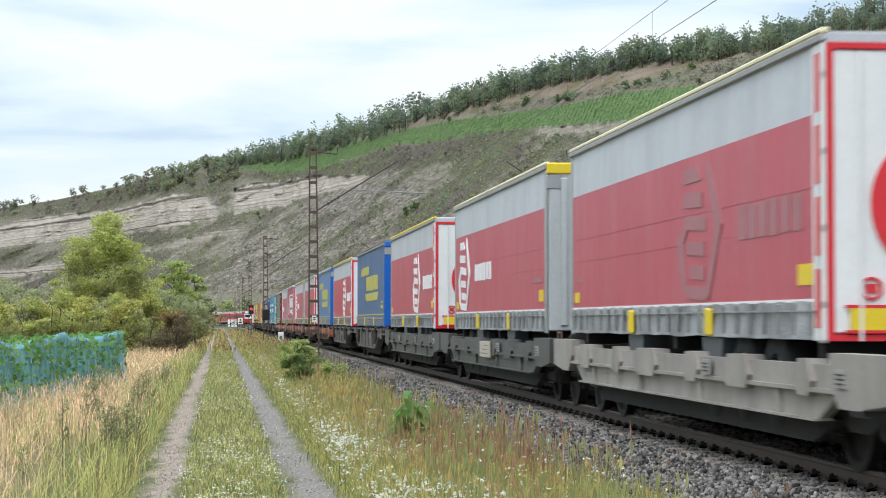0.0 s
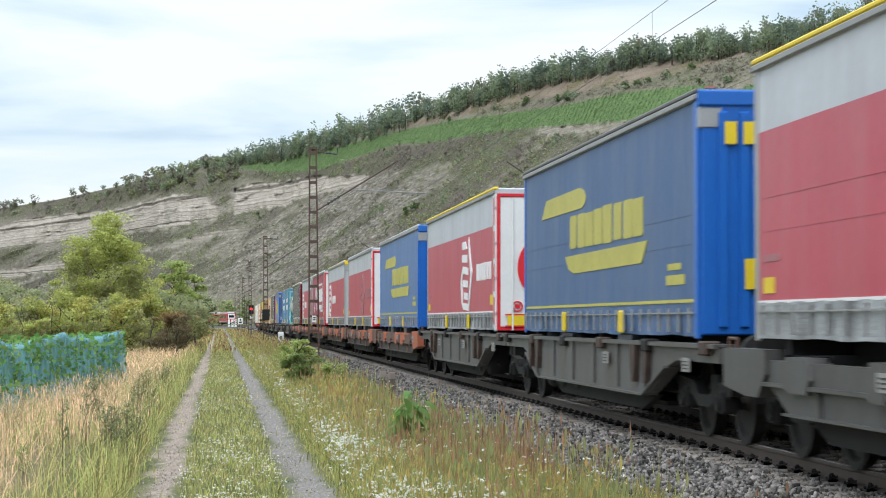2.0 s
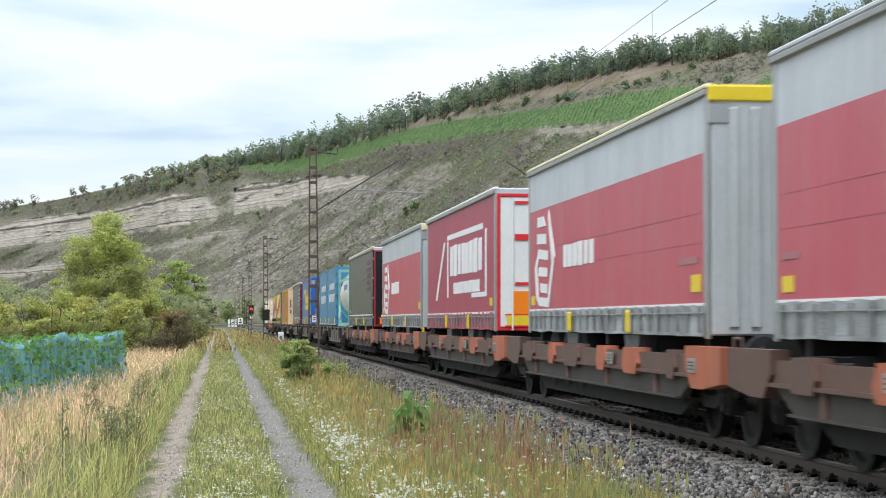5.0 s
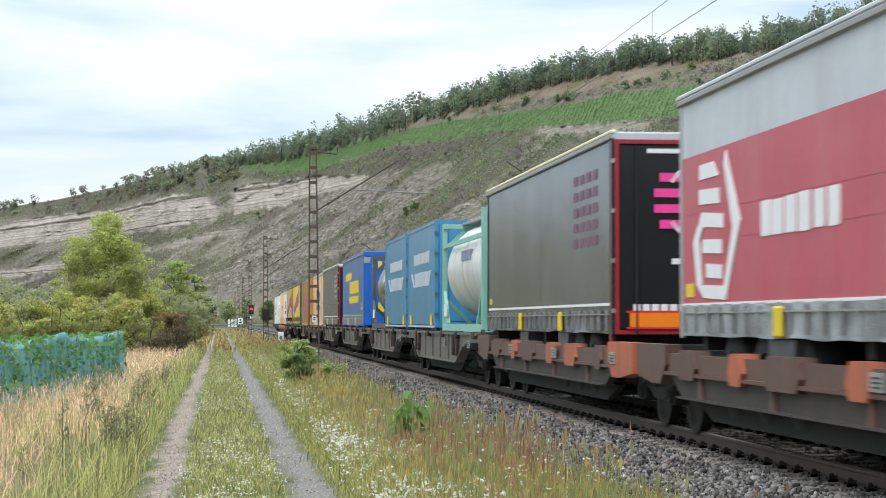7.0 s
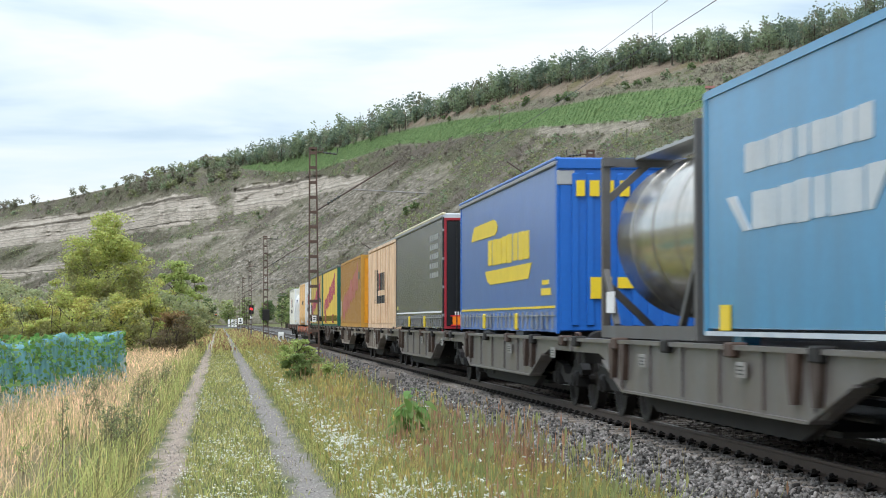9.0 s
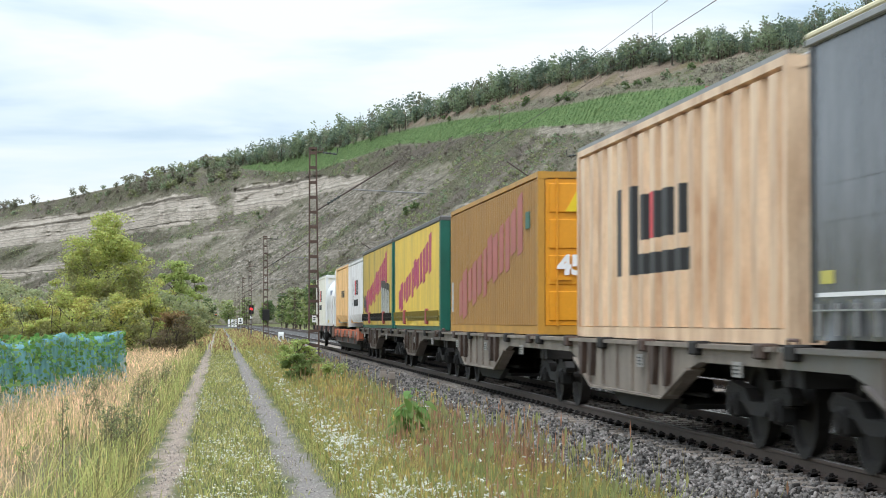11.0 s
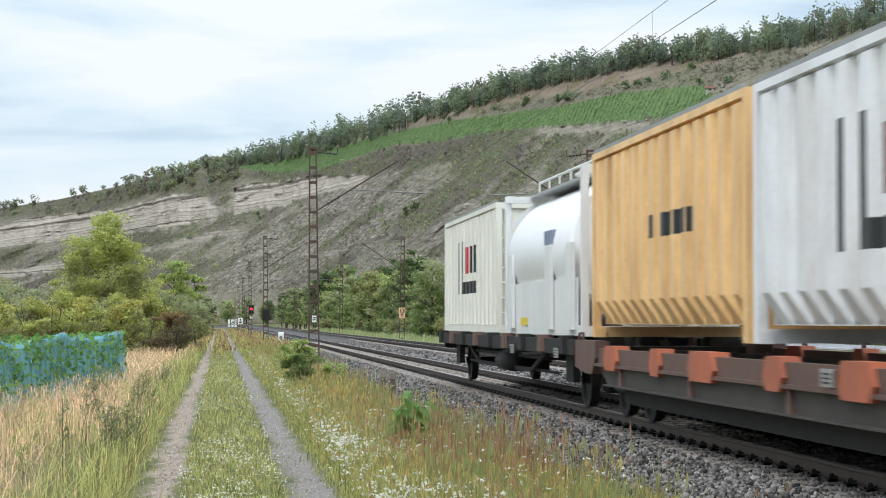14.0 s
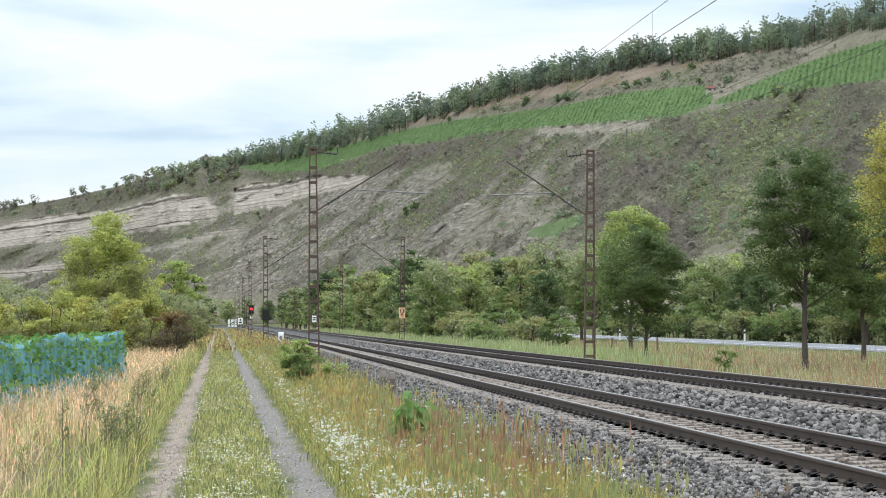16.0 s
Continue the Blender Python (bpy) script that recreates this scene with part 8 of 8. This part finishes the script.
# ---- catenary masts, wires, signs ----
MAST_RUST = mat("rust_brown_lattice_steel", (0.08, 0.052, 0.042), 0.8, 0.1, 0.25, 3, 0.2, (0.16, 0.095, 0.07), 0.5)
GALV = mat("dull_galvanised_tube", (0.22, 0.215, 0.21), 0.5, 0.5, 0.15, 3, 0.05)
PORCELAIN = mat("dark_glazed_insulator", (0.03, 0.035, 0.03), 0.25, 0, 0.15, 3, 0.02)
SIGN_WHITE = mat("white_sign_enamel", (0.78, 0.78, 0.76), 0.4, 0, 0.06, 4, 0.03)
SIGN_CREAM = mat("faded_orange_cream_sign", (0.72, 0.42, 0.25), 0.45, 0, 0.1, 4, 0.03)
WIRE = mat("dark_copper_wire", (0.05, 0.045, 0.04), 0.5, 0.6, 0.1, 3, 0.0)
POST_CONCRETE = mat("weathered_pale_post", (0.15, 0.125, 0.105), 0.95, 0, 0.3, 7, 0.5)


def text_part(name, body, size, m, parent, mtx, bold=0.0):
    t = bpy.data.curves.new(name, "FONT")
    t.body, t.size, t.extrude, t.align_x, t.offset = body, size, 0.004, "CENTER", bold
    ob = bpy.data.objects.new(name, t)
    scene.collection.objects.link(ob)
    bpy.context.view_layer.update()
    me = bpy.data.meshes.new_from_object(ob.evaluated_get(bpy.context.evaluated_depsgraph_get()))
    bpy.data.objects.remove(ob)
    me.materials.clear()
    me.materials.append(m)
    o = new(name, me)
    o.parent, o.matrix_basis = parent, mtx
    return o


def insulator(sh, p, q, r=0.06, n=4):
    p, q = Vector(p), Vector(q)
    for k in range(n):
        a, b = p.lerp(q, k / n), p.lerp(q, (k + 0.5) / n)
        sh.bar(a, b, r, 10, 0, r * 0.4)
        sh.bar(b, p.lerp(q, (k + 1) / n), r * 0.35, 8)
    return sh


def mast(x, y, zb, side, label):
    """Two-leg lattice mast; side +1 reaches towards growing x."""
    th = thing("catenary_mast", label, "mast", pose(x, y, 0), group="catenary masts")
    top = 7.92
    lean = -side * 0.06
    def leg_x(s, z):
        u = (z - zb) / (top - zb)
        return s * (0.195 - 0.075 * u) + lean * u
    for s in (-1, 1):
        part("leg", Shape().strut((leg_x(s, zb), 0, zb), (leg_x(s, top), 0, top), 0.16, 0.055), MAST_RUST, th)
    n = 15
    for k in range(n):
        z = zb + 0.35 + (top - zb - 0.5) * k / (n - 1)
        part("batten", Shape().box(leg_x(-1, z), leg_x(1, z), -0.075, -0.06, z - 0.06, z + 0.05).box(leg_x(-1, z), leg_x(1, z), 0.06, 0.075, z - 0.06, z + 0.05), MAST_RUST, th)
    part("cap_plate", Shape().box(leg_x(-1, top) - 0.04, leg_x(1, top) + 0.04, -0.09, 0.09, top - 0.02, top + 0.06), MAST_RUST, th)
    part("footing", Shape().box(-0.4, 0.4, -0.4, 0.4, zb - 0.4, zb + 0.06, bev=0.04), POST_CONCRETE, th)
    reach = side * 3.18
    base = Vector((leg_x(side, 5.6), 0, 5.58 if side > 0 else 5.45))
    tip = Vector((reach, 0, 7.5))
    p1, p2 = base.lerp(tip, 0.13), base.lerp(tip, 0.30)
    part("cantilever_tube", Shape().bar(base, p1, 0.03, 8).bar(p2, tip, 0.032, 8), W_MAST, th)
    part("insulator", insulator(Shape(), p1, p2, 0.075, 4), PORCELAIN, th)
    knee = base.lerp(tip, 0.42)
    part("registration_tube", Shape().bar(knee, (reach + side * 1.05, 0, knee.z - 0.13), 0.024, 8), GALV, th)
    part("steady_arm", Shape().bar((reach + side * 0.95, 0, knee.z - 0.13), (reach + side * 0.9, 0, knee.z - 0.3), 0.015, 6).bar((reach + side * 0.9, 0, knee.z - 0.28), (reach - side * 0.05, 0, 5.80), 0.012, 6), GALV, th)
    part("top_bracket", Shape().bar((leg_x(side, top), 0, top - 0.12), (side * 0.32, 0, top - 0.12), 0.03, 6).bar((side * 0.32, 0, top - 0.12), (side * 0.32, 0, top + 0.02), 0.022, 6), MAST_RUST, th)
    part("feeder_insulator", insulator(Shape(), (side * 0.32, 0, top - 0.14), (side * 0.85, 0, top - 0.20), 0.06, 4).bar((side * 0.85, 0, top - 0.2), (side * 0.88, 0, top + 0.03), 0.02, 6), PORCELAIN, th)
    return th


W_MAST = mat("brown_cantilever_tube", (0.09, 0.065, 0.055), 0.6, 0.3, 0.2, 3, 0.08)
MAST_Y = [78.6, 161.0, 243.0, 312.0, 392.0, 472.0]


def build_line():
    made = {}
    for i, y in enumerate(MAST_Y):
        for side, x, zb in ((1, 3.55, -0.45), (-1, 14.1, -0.3)):
            made[(i, side)] = mast(x, y, zb, side, "rusty lattice catenary mast " + ("beside the path" if side > 0 else "beyond the second track"))
    # overhead wires
    sup = [-3.0] + MAST_Y + [552.0]
    for cx, dz in ((NEAR_X, 0.0), (FAR_X, 0.19)):
        th = thing("overhead_wire", "thin dark contact wire with sagging carrier and droppers", "wire", group="overhead wires")
        part("contact_wire", Shape().bar((cx, -60, 5.78 + dz), (cx, 552, 5.78 + dz), 0.006, 5), WIRE, th)
        car = Shape()
        for a, b in zip(sup[:-1], sup[1:]):
            prev = None
            for k in range(13):
                s = a + (b - a) * k / 12
                u = (k / 12 - 0.5) * 2
                p = Vector((cx, s, 7.5 + dz - 1.28 * (1 - u * u)))
                if prev is not None:
                    car.bar(prev, p, 0.0045, 5, caps=False)
                prev = p
        car.bar((cx, -60, 7.0), (cx, -3.0, 7.5 + dz), 0.0045, 5)
        part("carrier_wire", car, WIRE, th)
        for a, b in zip(sup[:4], sup[1:5]):
            for k in range(1, 7):
                s = a + (b - a) * (k / 7)
                u = (k / 7 - 0.5) * 2
                part("dropper", Shape().bar((cx, s, 5.79 + dz), (cx, s, 7.5 + dz - 1.28 * (1 - u * u)), 0.003, 4), WIRE, th)
    for x, side in ((4.42, 1), (13.25, -1)):
        fw = Shape()
        for a, b in zip(MAST_Y[:-1], MAST_Y[1:]):
            prev = None
            for k in range(9):
                u = (k / 8 - 0.5) * 2
                p = Vector((x, a + (b - a) * k / 8, 7.72 - 0.9 * (1 - u * u)))
                if prev is not None:
                    fw.bar(prev, p, 0.005, 5, caps=False)
                prev = p
        tagged(part("feeder_line", fw, WIRE), "thin dark feeder line between the masts", "wire", kind="structure")
    # kilometre board
    m = made[(1, -1)]
    bd = part("kilometre_board", Shape().box(-0.24, 0.24, -0.14, -0.11, 1.62, 2.44, bev=0.03), SIGN_CREAM, m, "cream board with black figures")
    text_part("figures", "13", 0.42, C_BLACK, bd, pose(0, -0.145, 2.06, 90, 0, 0), 0.012)
    text_part("figures", "8", 0.42, C_BLACK, bd, pose(0, -0.145, 1.70, 90, 0, 0), 0.012)
    part("number_plate", Shape().box(-0.08, 0.08, -0.11, -0.09, 1.35, 1.6), SIGN_WHITE, made[(0, 1)], "small white plate")
    part("plate_print", Shape().box(-0.05, 0.05, -0.12, -0.105, 1.42, 1.46).box(-0.05, 0.05, -0.12, -0.105, 1.5, 1.54), C_BLACK, made[(0, 1)])
    part("switch_box", Shape().box(-0.28, 0.28, -0.3, -0.05, 1.45, 2.3, bev=0.03), W_DARK, made[(1, 1)], "dark grey switch box")
    # kilometre stone
    ks = thing("kilometre_stone", "white painted kilometre stone with a black figure", "marker", at(4.68, 160) @ pose(0, 0, 0.12))
    part("stone", Shape().prism([(-0.1, -0.5), (0.1, -0.5), (0.1, 0.7), (0.06, 0.82), (-0.06, 0.82), (-0.1, 0.7)], -0.21, 0.21), SIGN_WHITE, ks)
    text_part("figure", "8", 0.5, C_BLACK, ks, pose(0, -0.112, 0.14, 90, 0, 0), 0.012)
    # stub posts at the ballast foot
    for x, y, h, tilt in ((4.02, 51.5, 0.66, 2), (4.26, 51.3, 0.60, -2)):
        sp = thing("stub_post", "short weathered concrete stub post in the weeds", "post", at(x, y) @ pose(0, 0, 0, 0, tilt, 10), group="stub posts")
        part("shaft", Shape().prism([(-0.07, -0.2), (0.07, -0.2), (0.065, h - 0.03), (0.04, h), (-0.05, h + 0.01), (-0.065, h - 0.04)], -0.07, 0.07), POST_CONCRETE, sp)
        part("cap", Shape().box(-0.075, 0.075, -0.072, 0.072, h - 0.2, h - 0.02, bev=0.015), SIGN_GREY, sp)
    # white beacons
    for k, (x, y) in enumerate(((1.78, 404), (2.42, 400), (3.0, 396))):
        bc = thing("signal_beacon", "tall white beacon board with black slanting stripes", "sign", at(x, y), group="signal beacons")
        part("post", Shape().box(-0.05, 0.05, 0.0, 0.08, -0.1, 1.0), GALV, bc)
        part("board", Shape().box(-0.22, 0.22, -0.05, 0.0, 0.85, 2.25), SIGN_WHITE, bc)
        for j in range(k + 1):
            part("stripe", Shape().add([(-0.22, -0.06, 1.1 + 0.36 * j), (0.22, -0.06, 1.3 + 0.36 * j), (0.22, -0.06, 1.42 + 0.36 * j), (-0.22, -0.06, 1.22 + 0.36 * j)], [(0, 1, 2, 3)]), C_BLACK, bc)
    sg = thing("track_sign", "square white sign on a post with black print", "sign", at(3.05, 309))
    part("post", Shape().bar((0, 0.05, -0.1), (0, 0.05, 1.6), 0.035, 8), GALV, sg)
    part("board", Shape().box(-0.36, 0.36, -0.02, 0.02, 1.5, 2.4), SIGN_WHITE, sg)
    part("print", Shape().box(-0.12, 0.12, -0.035, -0.015, 1.98, 2.26).box(-0.2, 0.2, -0.035, -0.015, 1.62, 1.86), C_BLACK, sg)
    for x, y, z in ((3.75, 250, 2.85), (-0.9, 520, 3.1)):
        ls = thing("light_signal", "railway light signal showing red on a dark post", "signal", at(x, y), group="light signals")
        zz = z - float(ground_z(x, y))
        part("post", Shape().box(-0.08, 0.08, 0, 0.16, -0.2, zz - 0.4), GALV, ls)
        hd = part("signal_head", Shape().box(-0.3, 0.3, -0.05, 0.25, zz - 0.6, zz + 0.5, bev=0.04), W_DARK, ls)
        part("red_lamp", Shape().lathe([(-0.08, 0.0), (-0.08, 0.15), (-0.05, 0.17)], "y", 16, at=(0, 0, zz)), glow("red_signal_light", (1.0, 0.03, 0.04), 1.2), hd)
        part("white_plate", Shape().box(-0.12, 0.12, -0.03, 0.0, zz - 1.15, zz - 0.85), SIGN_WHITE, ls)


SIGN_GREY = mat("pale_worn_concrete_cap", (0.28, 0.24, 0.21), 0.9, 0, 0.2, 6, 0.3)
build_line()


# ---- road beyond the line ----
def build_road():
    asphalt = mat("grey_worn_asphalt", (0.19, 0.19, 0.2), 0.85, 0, 0.1, 0.6, 0.1)
    n = 80
    sh = Shape()
    vs, fs = [], []
    for k in range(n + 1):
        y = 20 + 8.0 * k
        for x, z in ((38.6, -0.40), (38.8, -0.30), (45.2, -0.30), (45.4, -0.40)):
            vs.append((x, y, z))
    for k in range(n):
        for i in range(3):
            fs.append((4 * k + i, 4 * k + i + 1, 4 * k + i + 5, 4 * k + i + 4))
    rd = tagged(part("road", sh.add(vs, fs), asphalt), "grey asphalt country road with white edge lines", "road", kind="structure")
    white = mat("white_road_paint", (0.7, 0.7, 0.7), 0.7, 0, 0.15, 3, 0.05)
    for x in (39.1, 44.8):
        part("edge_line", Shape().box(x, x + 0.14, 20, 660, -0.3, -0.294), white, rd)
    for k in range(40):
        part("centre_dash", Shape().box(41.95, 42.07, 40 + 12.0 * k, 44 + 12.0 * k, -0.3, -0.294), white, rd)
    for x, y in ((45.7, 178), (38.1, 196), (38.1, 110)):
        p = thing("delineator_post", "white roadside delineator post with black band", "post", at(x, y), group="delineator posts")
        part("post", Shape().prism([(-0.05, -0.1), (0.05, -0.1), (0.05, 0.95), (-0.05, 1.02)], -0.07, 0.07), SIGN_WHITE, p)
        part("band", Shape().box(-0.074, 0.074, -0.054, 0.054, 0.68, 0.86), C_BLACK, p)
    wood = mat("brown_fence_wood", (0.16, 0.11, 0.075), 0.9, 0, 0.2, 5, 0.3)
    for x, y, h in ((20.6, 108, 1.1), (24.2, 117, 1.0), (26.0, 122, 1.0)):
        p = thing("wooden_stake", "short brown wooden stake in the verge", "post", at(x, y), group="wooden stakes")
        part("shaft", Shape().bar((0, 0, -0.2), (0, 0, h), 0.06, 8), wood, p)


build_road()


# ---- vineyard row under its net ----
def build_vines():
    wood = mat("grey_vineyard_post", (0.23, 0.20, 0.16), 0.9, 0, 0.2, 6, 0.3)
    a, b = Vector((-3.05, 62.5, 0)), Vector((-5.0, 29.0, 0))
    gz = -0.62
    row = thing("vine_row", "row of leafy green vines on wire beside the path", "vine")
    for k in range(9):
        p = a.lerp(b, k / 8)
        part("post", Shape().bar((p.x, p.y, gz - 0.3), (p.x + (0.12 if k == 0 else 0), p.y, gz + 1.62), 0.04, 8), wood, row)
    r = np.random.default_rng(77)
    n = 15000
    u = r.random(n)
    hgt = r.random(n) ** 0.8
    c = np.stack([a.x + (b.x - a.x) * u + r.normal(-0.02, 0.17, n) + (r.random(n) < 0.03) * 0.3, a.y + (b.y - a.y) * u, gz + 0.15 + 1.42 * hgt + 0.14 * np.sin(u * 60) * hgt], -1)
    v, f = leaf_quads(r, c, 0.13)
    o = new("vine_leaves", raw_mesh("vine_leaves", v, f, [leaf_mat("vine_leaf_green", (0.16, 0.29, 0.075), 0.4, 0.03)]))
    o.parent = row
    tagged(o, kind="stuff")
    net = bpy.data.materials.new("blue_bird_net")
    net.use_nodes = True
    nt = net.node_tree
    bs = nt.nodes["Principled BSDF"]
    bs.inputs["Base Color"].default_value = (0.17, 0.42, 0.50, 1)
    bs.inputs["Roughness"].default_value = 0.6
    nz, geo = nt.nodes.new("ShaderNodeTexNoise"), nt.nodes.new("ShaderNodeNewGeometry")
    mr = nt.nodes.new("ShaderNodeMapRange")
    nz.inputs["Scale"].default_value, nz.inputs["Detail"].default_value = 1.6, 6
    mr.inputs["From Min"].default_value, mr.inputs["From Max"].default_value = 0.35, 0.7
    mr.inputs["To Min"].default_value, mr.inputs["To Max"].default_value = 0.3, 0.85
    nt.links.new(geo.outputs["Position"], nz.inputs["Vector"])
    nt.links.new(nz.outputs["Fac"], mr.inputs["Value"])
    nt.links.new(mr.outputs[0], bs.inputs["Alpha"])
    vs, nu, nv = [], 120, 10
    for j in range(nv + 1):
        for i in range(nu + 1):
            uu, w = i / nu, j / nv
            p = a.lerp(b, uu)
            z = gz + 0.25 + (1.36 + 0.05 * math.sin(uu * 50) + 0.08 * math.sin(uu * 17 + 1) + 0.10 * noise.noise(Vector((uu * 40, 0, 2)))) * w
            x = p.x + 0.30 - 0.10 * w + 0.09 * noise.noise(Vector((p.y * 0.8, z * 1.4, 3))) + 0.05 * noise.noise(Vector((p.y * 3, z * 3, 8)))
            vs.append((x, p.y, z))
    # over the top
    for i in range(nu + 1):
        p = a.lerp(b, i / nu)
        vs.append((p.x - 0.3, p.y, gz + 1.55))
    fs = [(j * (nu + 1) + i, j * (nu + 1) + i + 1, (j + 1) * (nu + 1) + i + 1, (j + 1) * (nu + 1) + i) for j in range(nv + 1) for i in range(nu)]
    tagged(part("bird_net", Shape().add(vs, fs), net, smooth=True), "torn blue bird net draped over the vines", "net")


build_vines()


# ---- hut and poles on the slope ----
def on_slope(col, row):
    b = float(bearing(col))
    g = (569 - row) / 3673 / float(crest(b)[0])
    x, y, z = hill_point(np.array([b]), np.array([g]))
    return float(x[0]), float(y[0]), float(z[0]), b


def build_huts():
    for col, row, w, h, lab in ((1258, 166, 3.8, 1.9, "small vineyard hut with pale wall and dark red roof"), (425, 292, 6.0, 3.0, "white house front among trees on the crest")):
        x, y, z, b = on_slope(col, row)
        th = thing("vineyard_hut", lab, "hut", pose(x, y, z, 0, 0, -b), group="huts on the slope")
        part("wall", Shape().box(-w / 2, w / 2, -1.5, 1.5, -2.0, h), mat("pale_hut_plaster", (0.42, 0.37, 0.32), 0.9), th)
        part("roof", Shape().prism([(-2.0, h - 0.1), (2.0, h - 0.1), (0, h + 1.3)], -w / 2 - 0.4, w / 2 + 0.4), mat("dark_red_roof_tiles", (0.16, 0.06, 0.05), 0.8), th)
        part("window", Shape().box(-0.6, 0.6, -1.53, -1.49, h * 0.4, h * 0.8), W_DARK, th)
    for col, row in ((1005, 178), (1434, 112), (884, 218)):
        x, y, z, b = on_slope(col, row)
        th = thing("slope_pole", "thin wooden line pole on the vineyard slope", "pole", pose(x, y, z), group="poles on the slope")
        part("shaft", Shape().bar((0, 0, -1), (0, 0, 8.5), 0.16, 6, 0, 0.11), mat("brown_fence_wood", (0.16, 0.11, 0.075)), th)
        part("crossarm", Shape().box(-0.9, 0.9, -0.08, 0.08, 7.6, 7.8), mat("brown_fence_wood", (0.16, 0.11, 0.075)), th)


build_huts()
SPEED = 22.8
EMU = []


# ---- distant regional train ----
def build_emu():
    red = mat("traffic_red_coach_paint", (0.42, 0.02, 0.03), 0.4, 0, 0.06, 1.5, 0.02)
    glass = mat("dark_coach_window", (0.02, 0.022, 0.026), 0.15, 0, 0.1, 2, 0.0)
    grey = mat("light_grey_coach_roof", (0.5, 0.5, 0.5), 0.5, 0, 0.1, 2, 0.03)
    for k in range(4):
        th = thing("railcar_coach", "red regional railcar coach with dark window band", "coach", group="coaches of the regional train")
        part("body", Shape().box(-1.42, 1.42, 0, 16.4, 0.95, 3.7, bev=0.15), red, th)
        part("roof", Shape().prism([(0.0, 3.7), (16.4, 3.7), (16.2, 4.2), (0.2, 4.2)], -1.2, 1.2), grey, th)
        for i in range(8):
            part("window", Shape().box(-1.44, 1.44, 0.9 + 1.9 * i, 2.4 + 1.9 * i, 2.2, 3.1), glass, th)
        part("white_stripe", Shape().box(-1.435, 1.435, 0.1, 16.3, 1.15, 1.3), C_WHITE, th)
        for y in (2.2, 14.2):
            part("bogie", Shape().box(-1.2, 1.2, y - 1.4, y + 1.4, 0.3, 0.8, bev=0.1), W_DARK, th)
            for s in (-0.9, 0.9):
                part("wheel", Shape().lathe([(-0.8, 0.0), (-0.8, 0.43), (-0.68, 0.43), (-0.68, 0.0)], "x", 16, at=(0, y + s, 0.43)), WHEEL_STEEL, th)
        if k == 0:
            part("cab_front", Shape().box(-1.35, 1.35, -0.12, 0.1, 1.0, 3.5, bev=0.1), red, th, "red cab end")
            part("windscreen_frame", Shape().box(-1.15, 1.15, -0.15, 0.0, 1.95, 3.45, bev=0.06), C_WHITE, th, "white frame round the windscreen")
            part("windscreen", Shape().box(-0.8, 0.8, -0.17, 0.0, 2.35, 3.2, bev=0.05), glass, th)
            for x in (-0.95, 0.95):
                part("tail_light", Shape().box(x - 0.14, x + 0.14, -0.18, -0.1, 1.45, 1.7), glow("red_tail_light", (1.0, 0.03, 0.03), 2.0), th)
        EMU.append((th, 618.0 + 16.7 * k))


build_emu()


def on_far_track(s):
    a = max(0.0, s - CURVE_START)
    return pose(FAR_X + bend(CURVE_START + CURVE_R * math.sin(min(1.1, a / CURVE_R))), CURVE_START + CURVE_R * math.sin(min(1.1, a / CURVE_R)) if a else s, FAR_Z, 0, 0, math.degrees(min(1.1, a / CURVE_R)))


def motions():
    for ob, s0 in TRAIN:
        walk(ob, [(0.0, pose(NEAR_X, s0, 0)), (8.0, pose(NEAR_X, s0 - SPEED * 8, 0)), (16.0, pose(NEAR_X, s0 - SPEED * 16, 0))])

    for ob, s0 in EMU:
        walk(ob, [(float(t), on_far_track(s0 + 18.6 * t)) for t in range(17)])


motions()
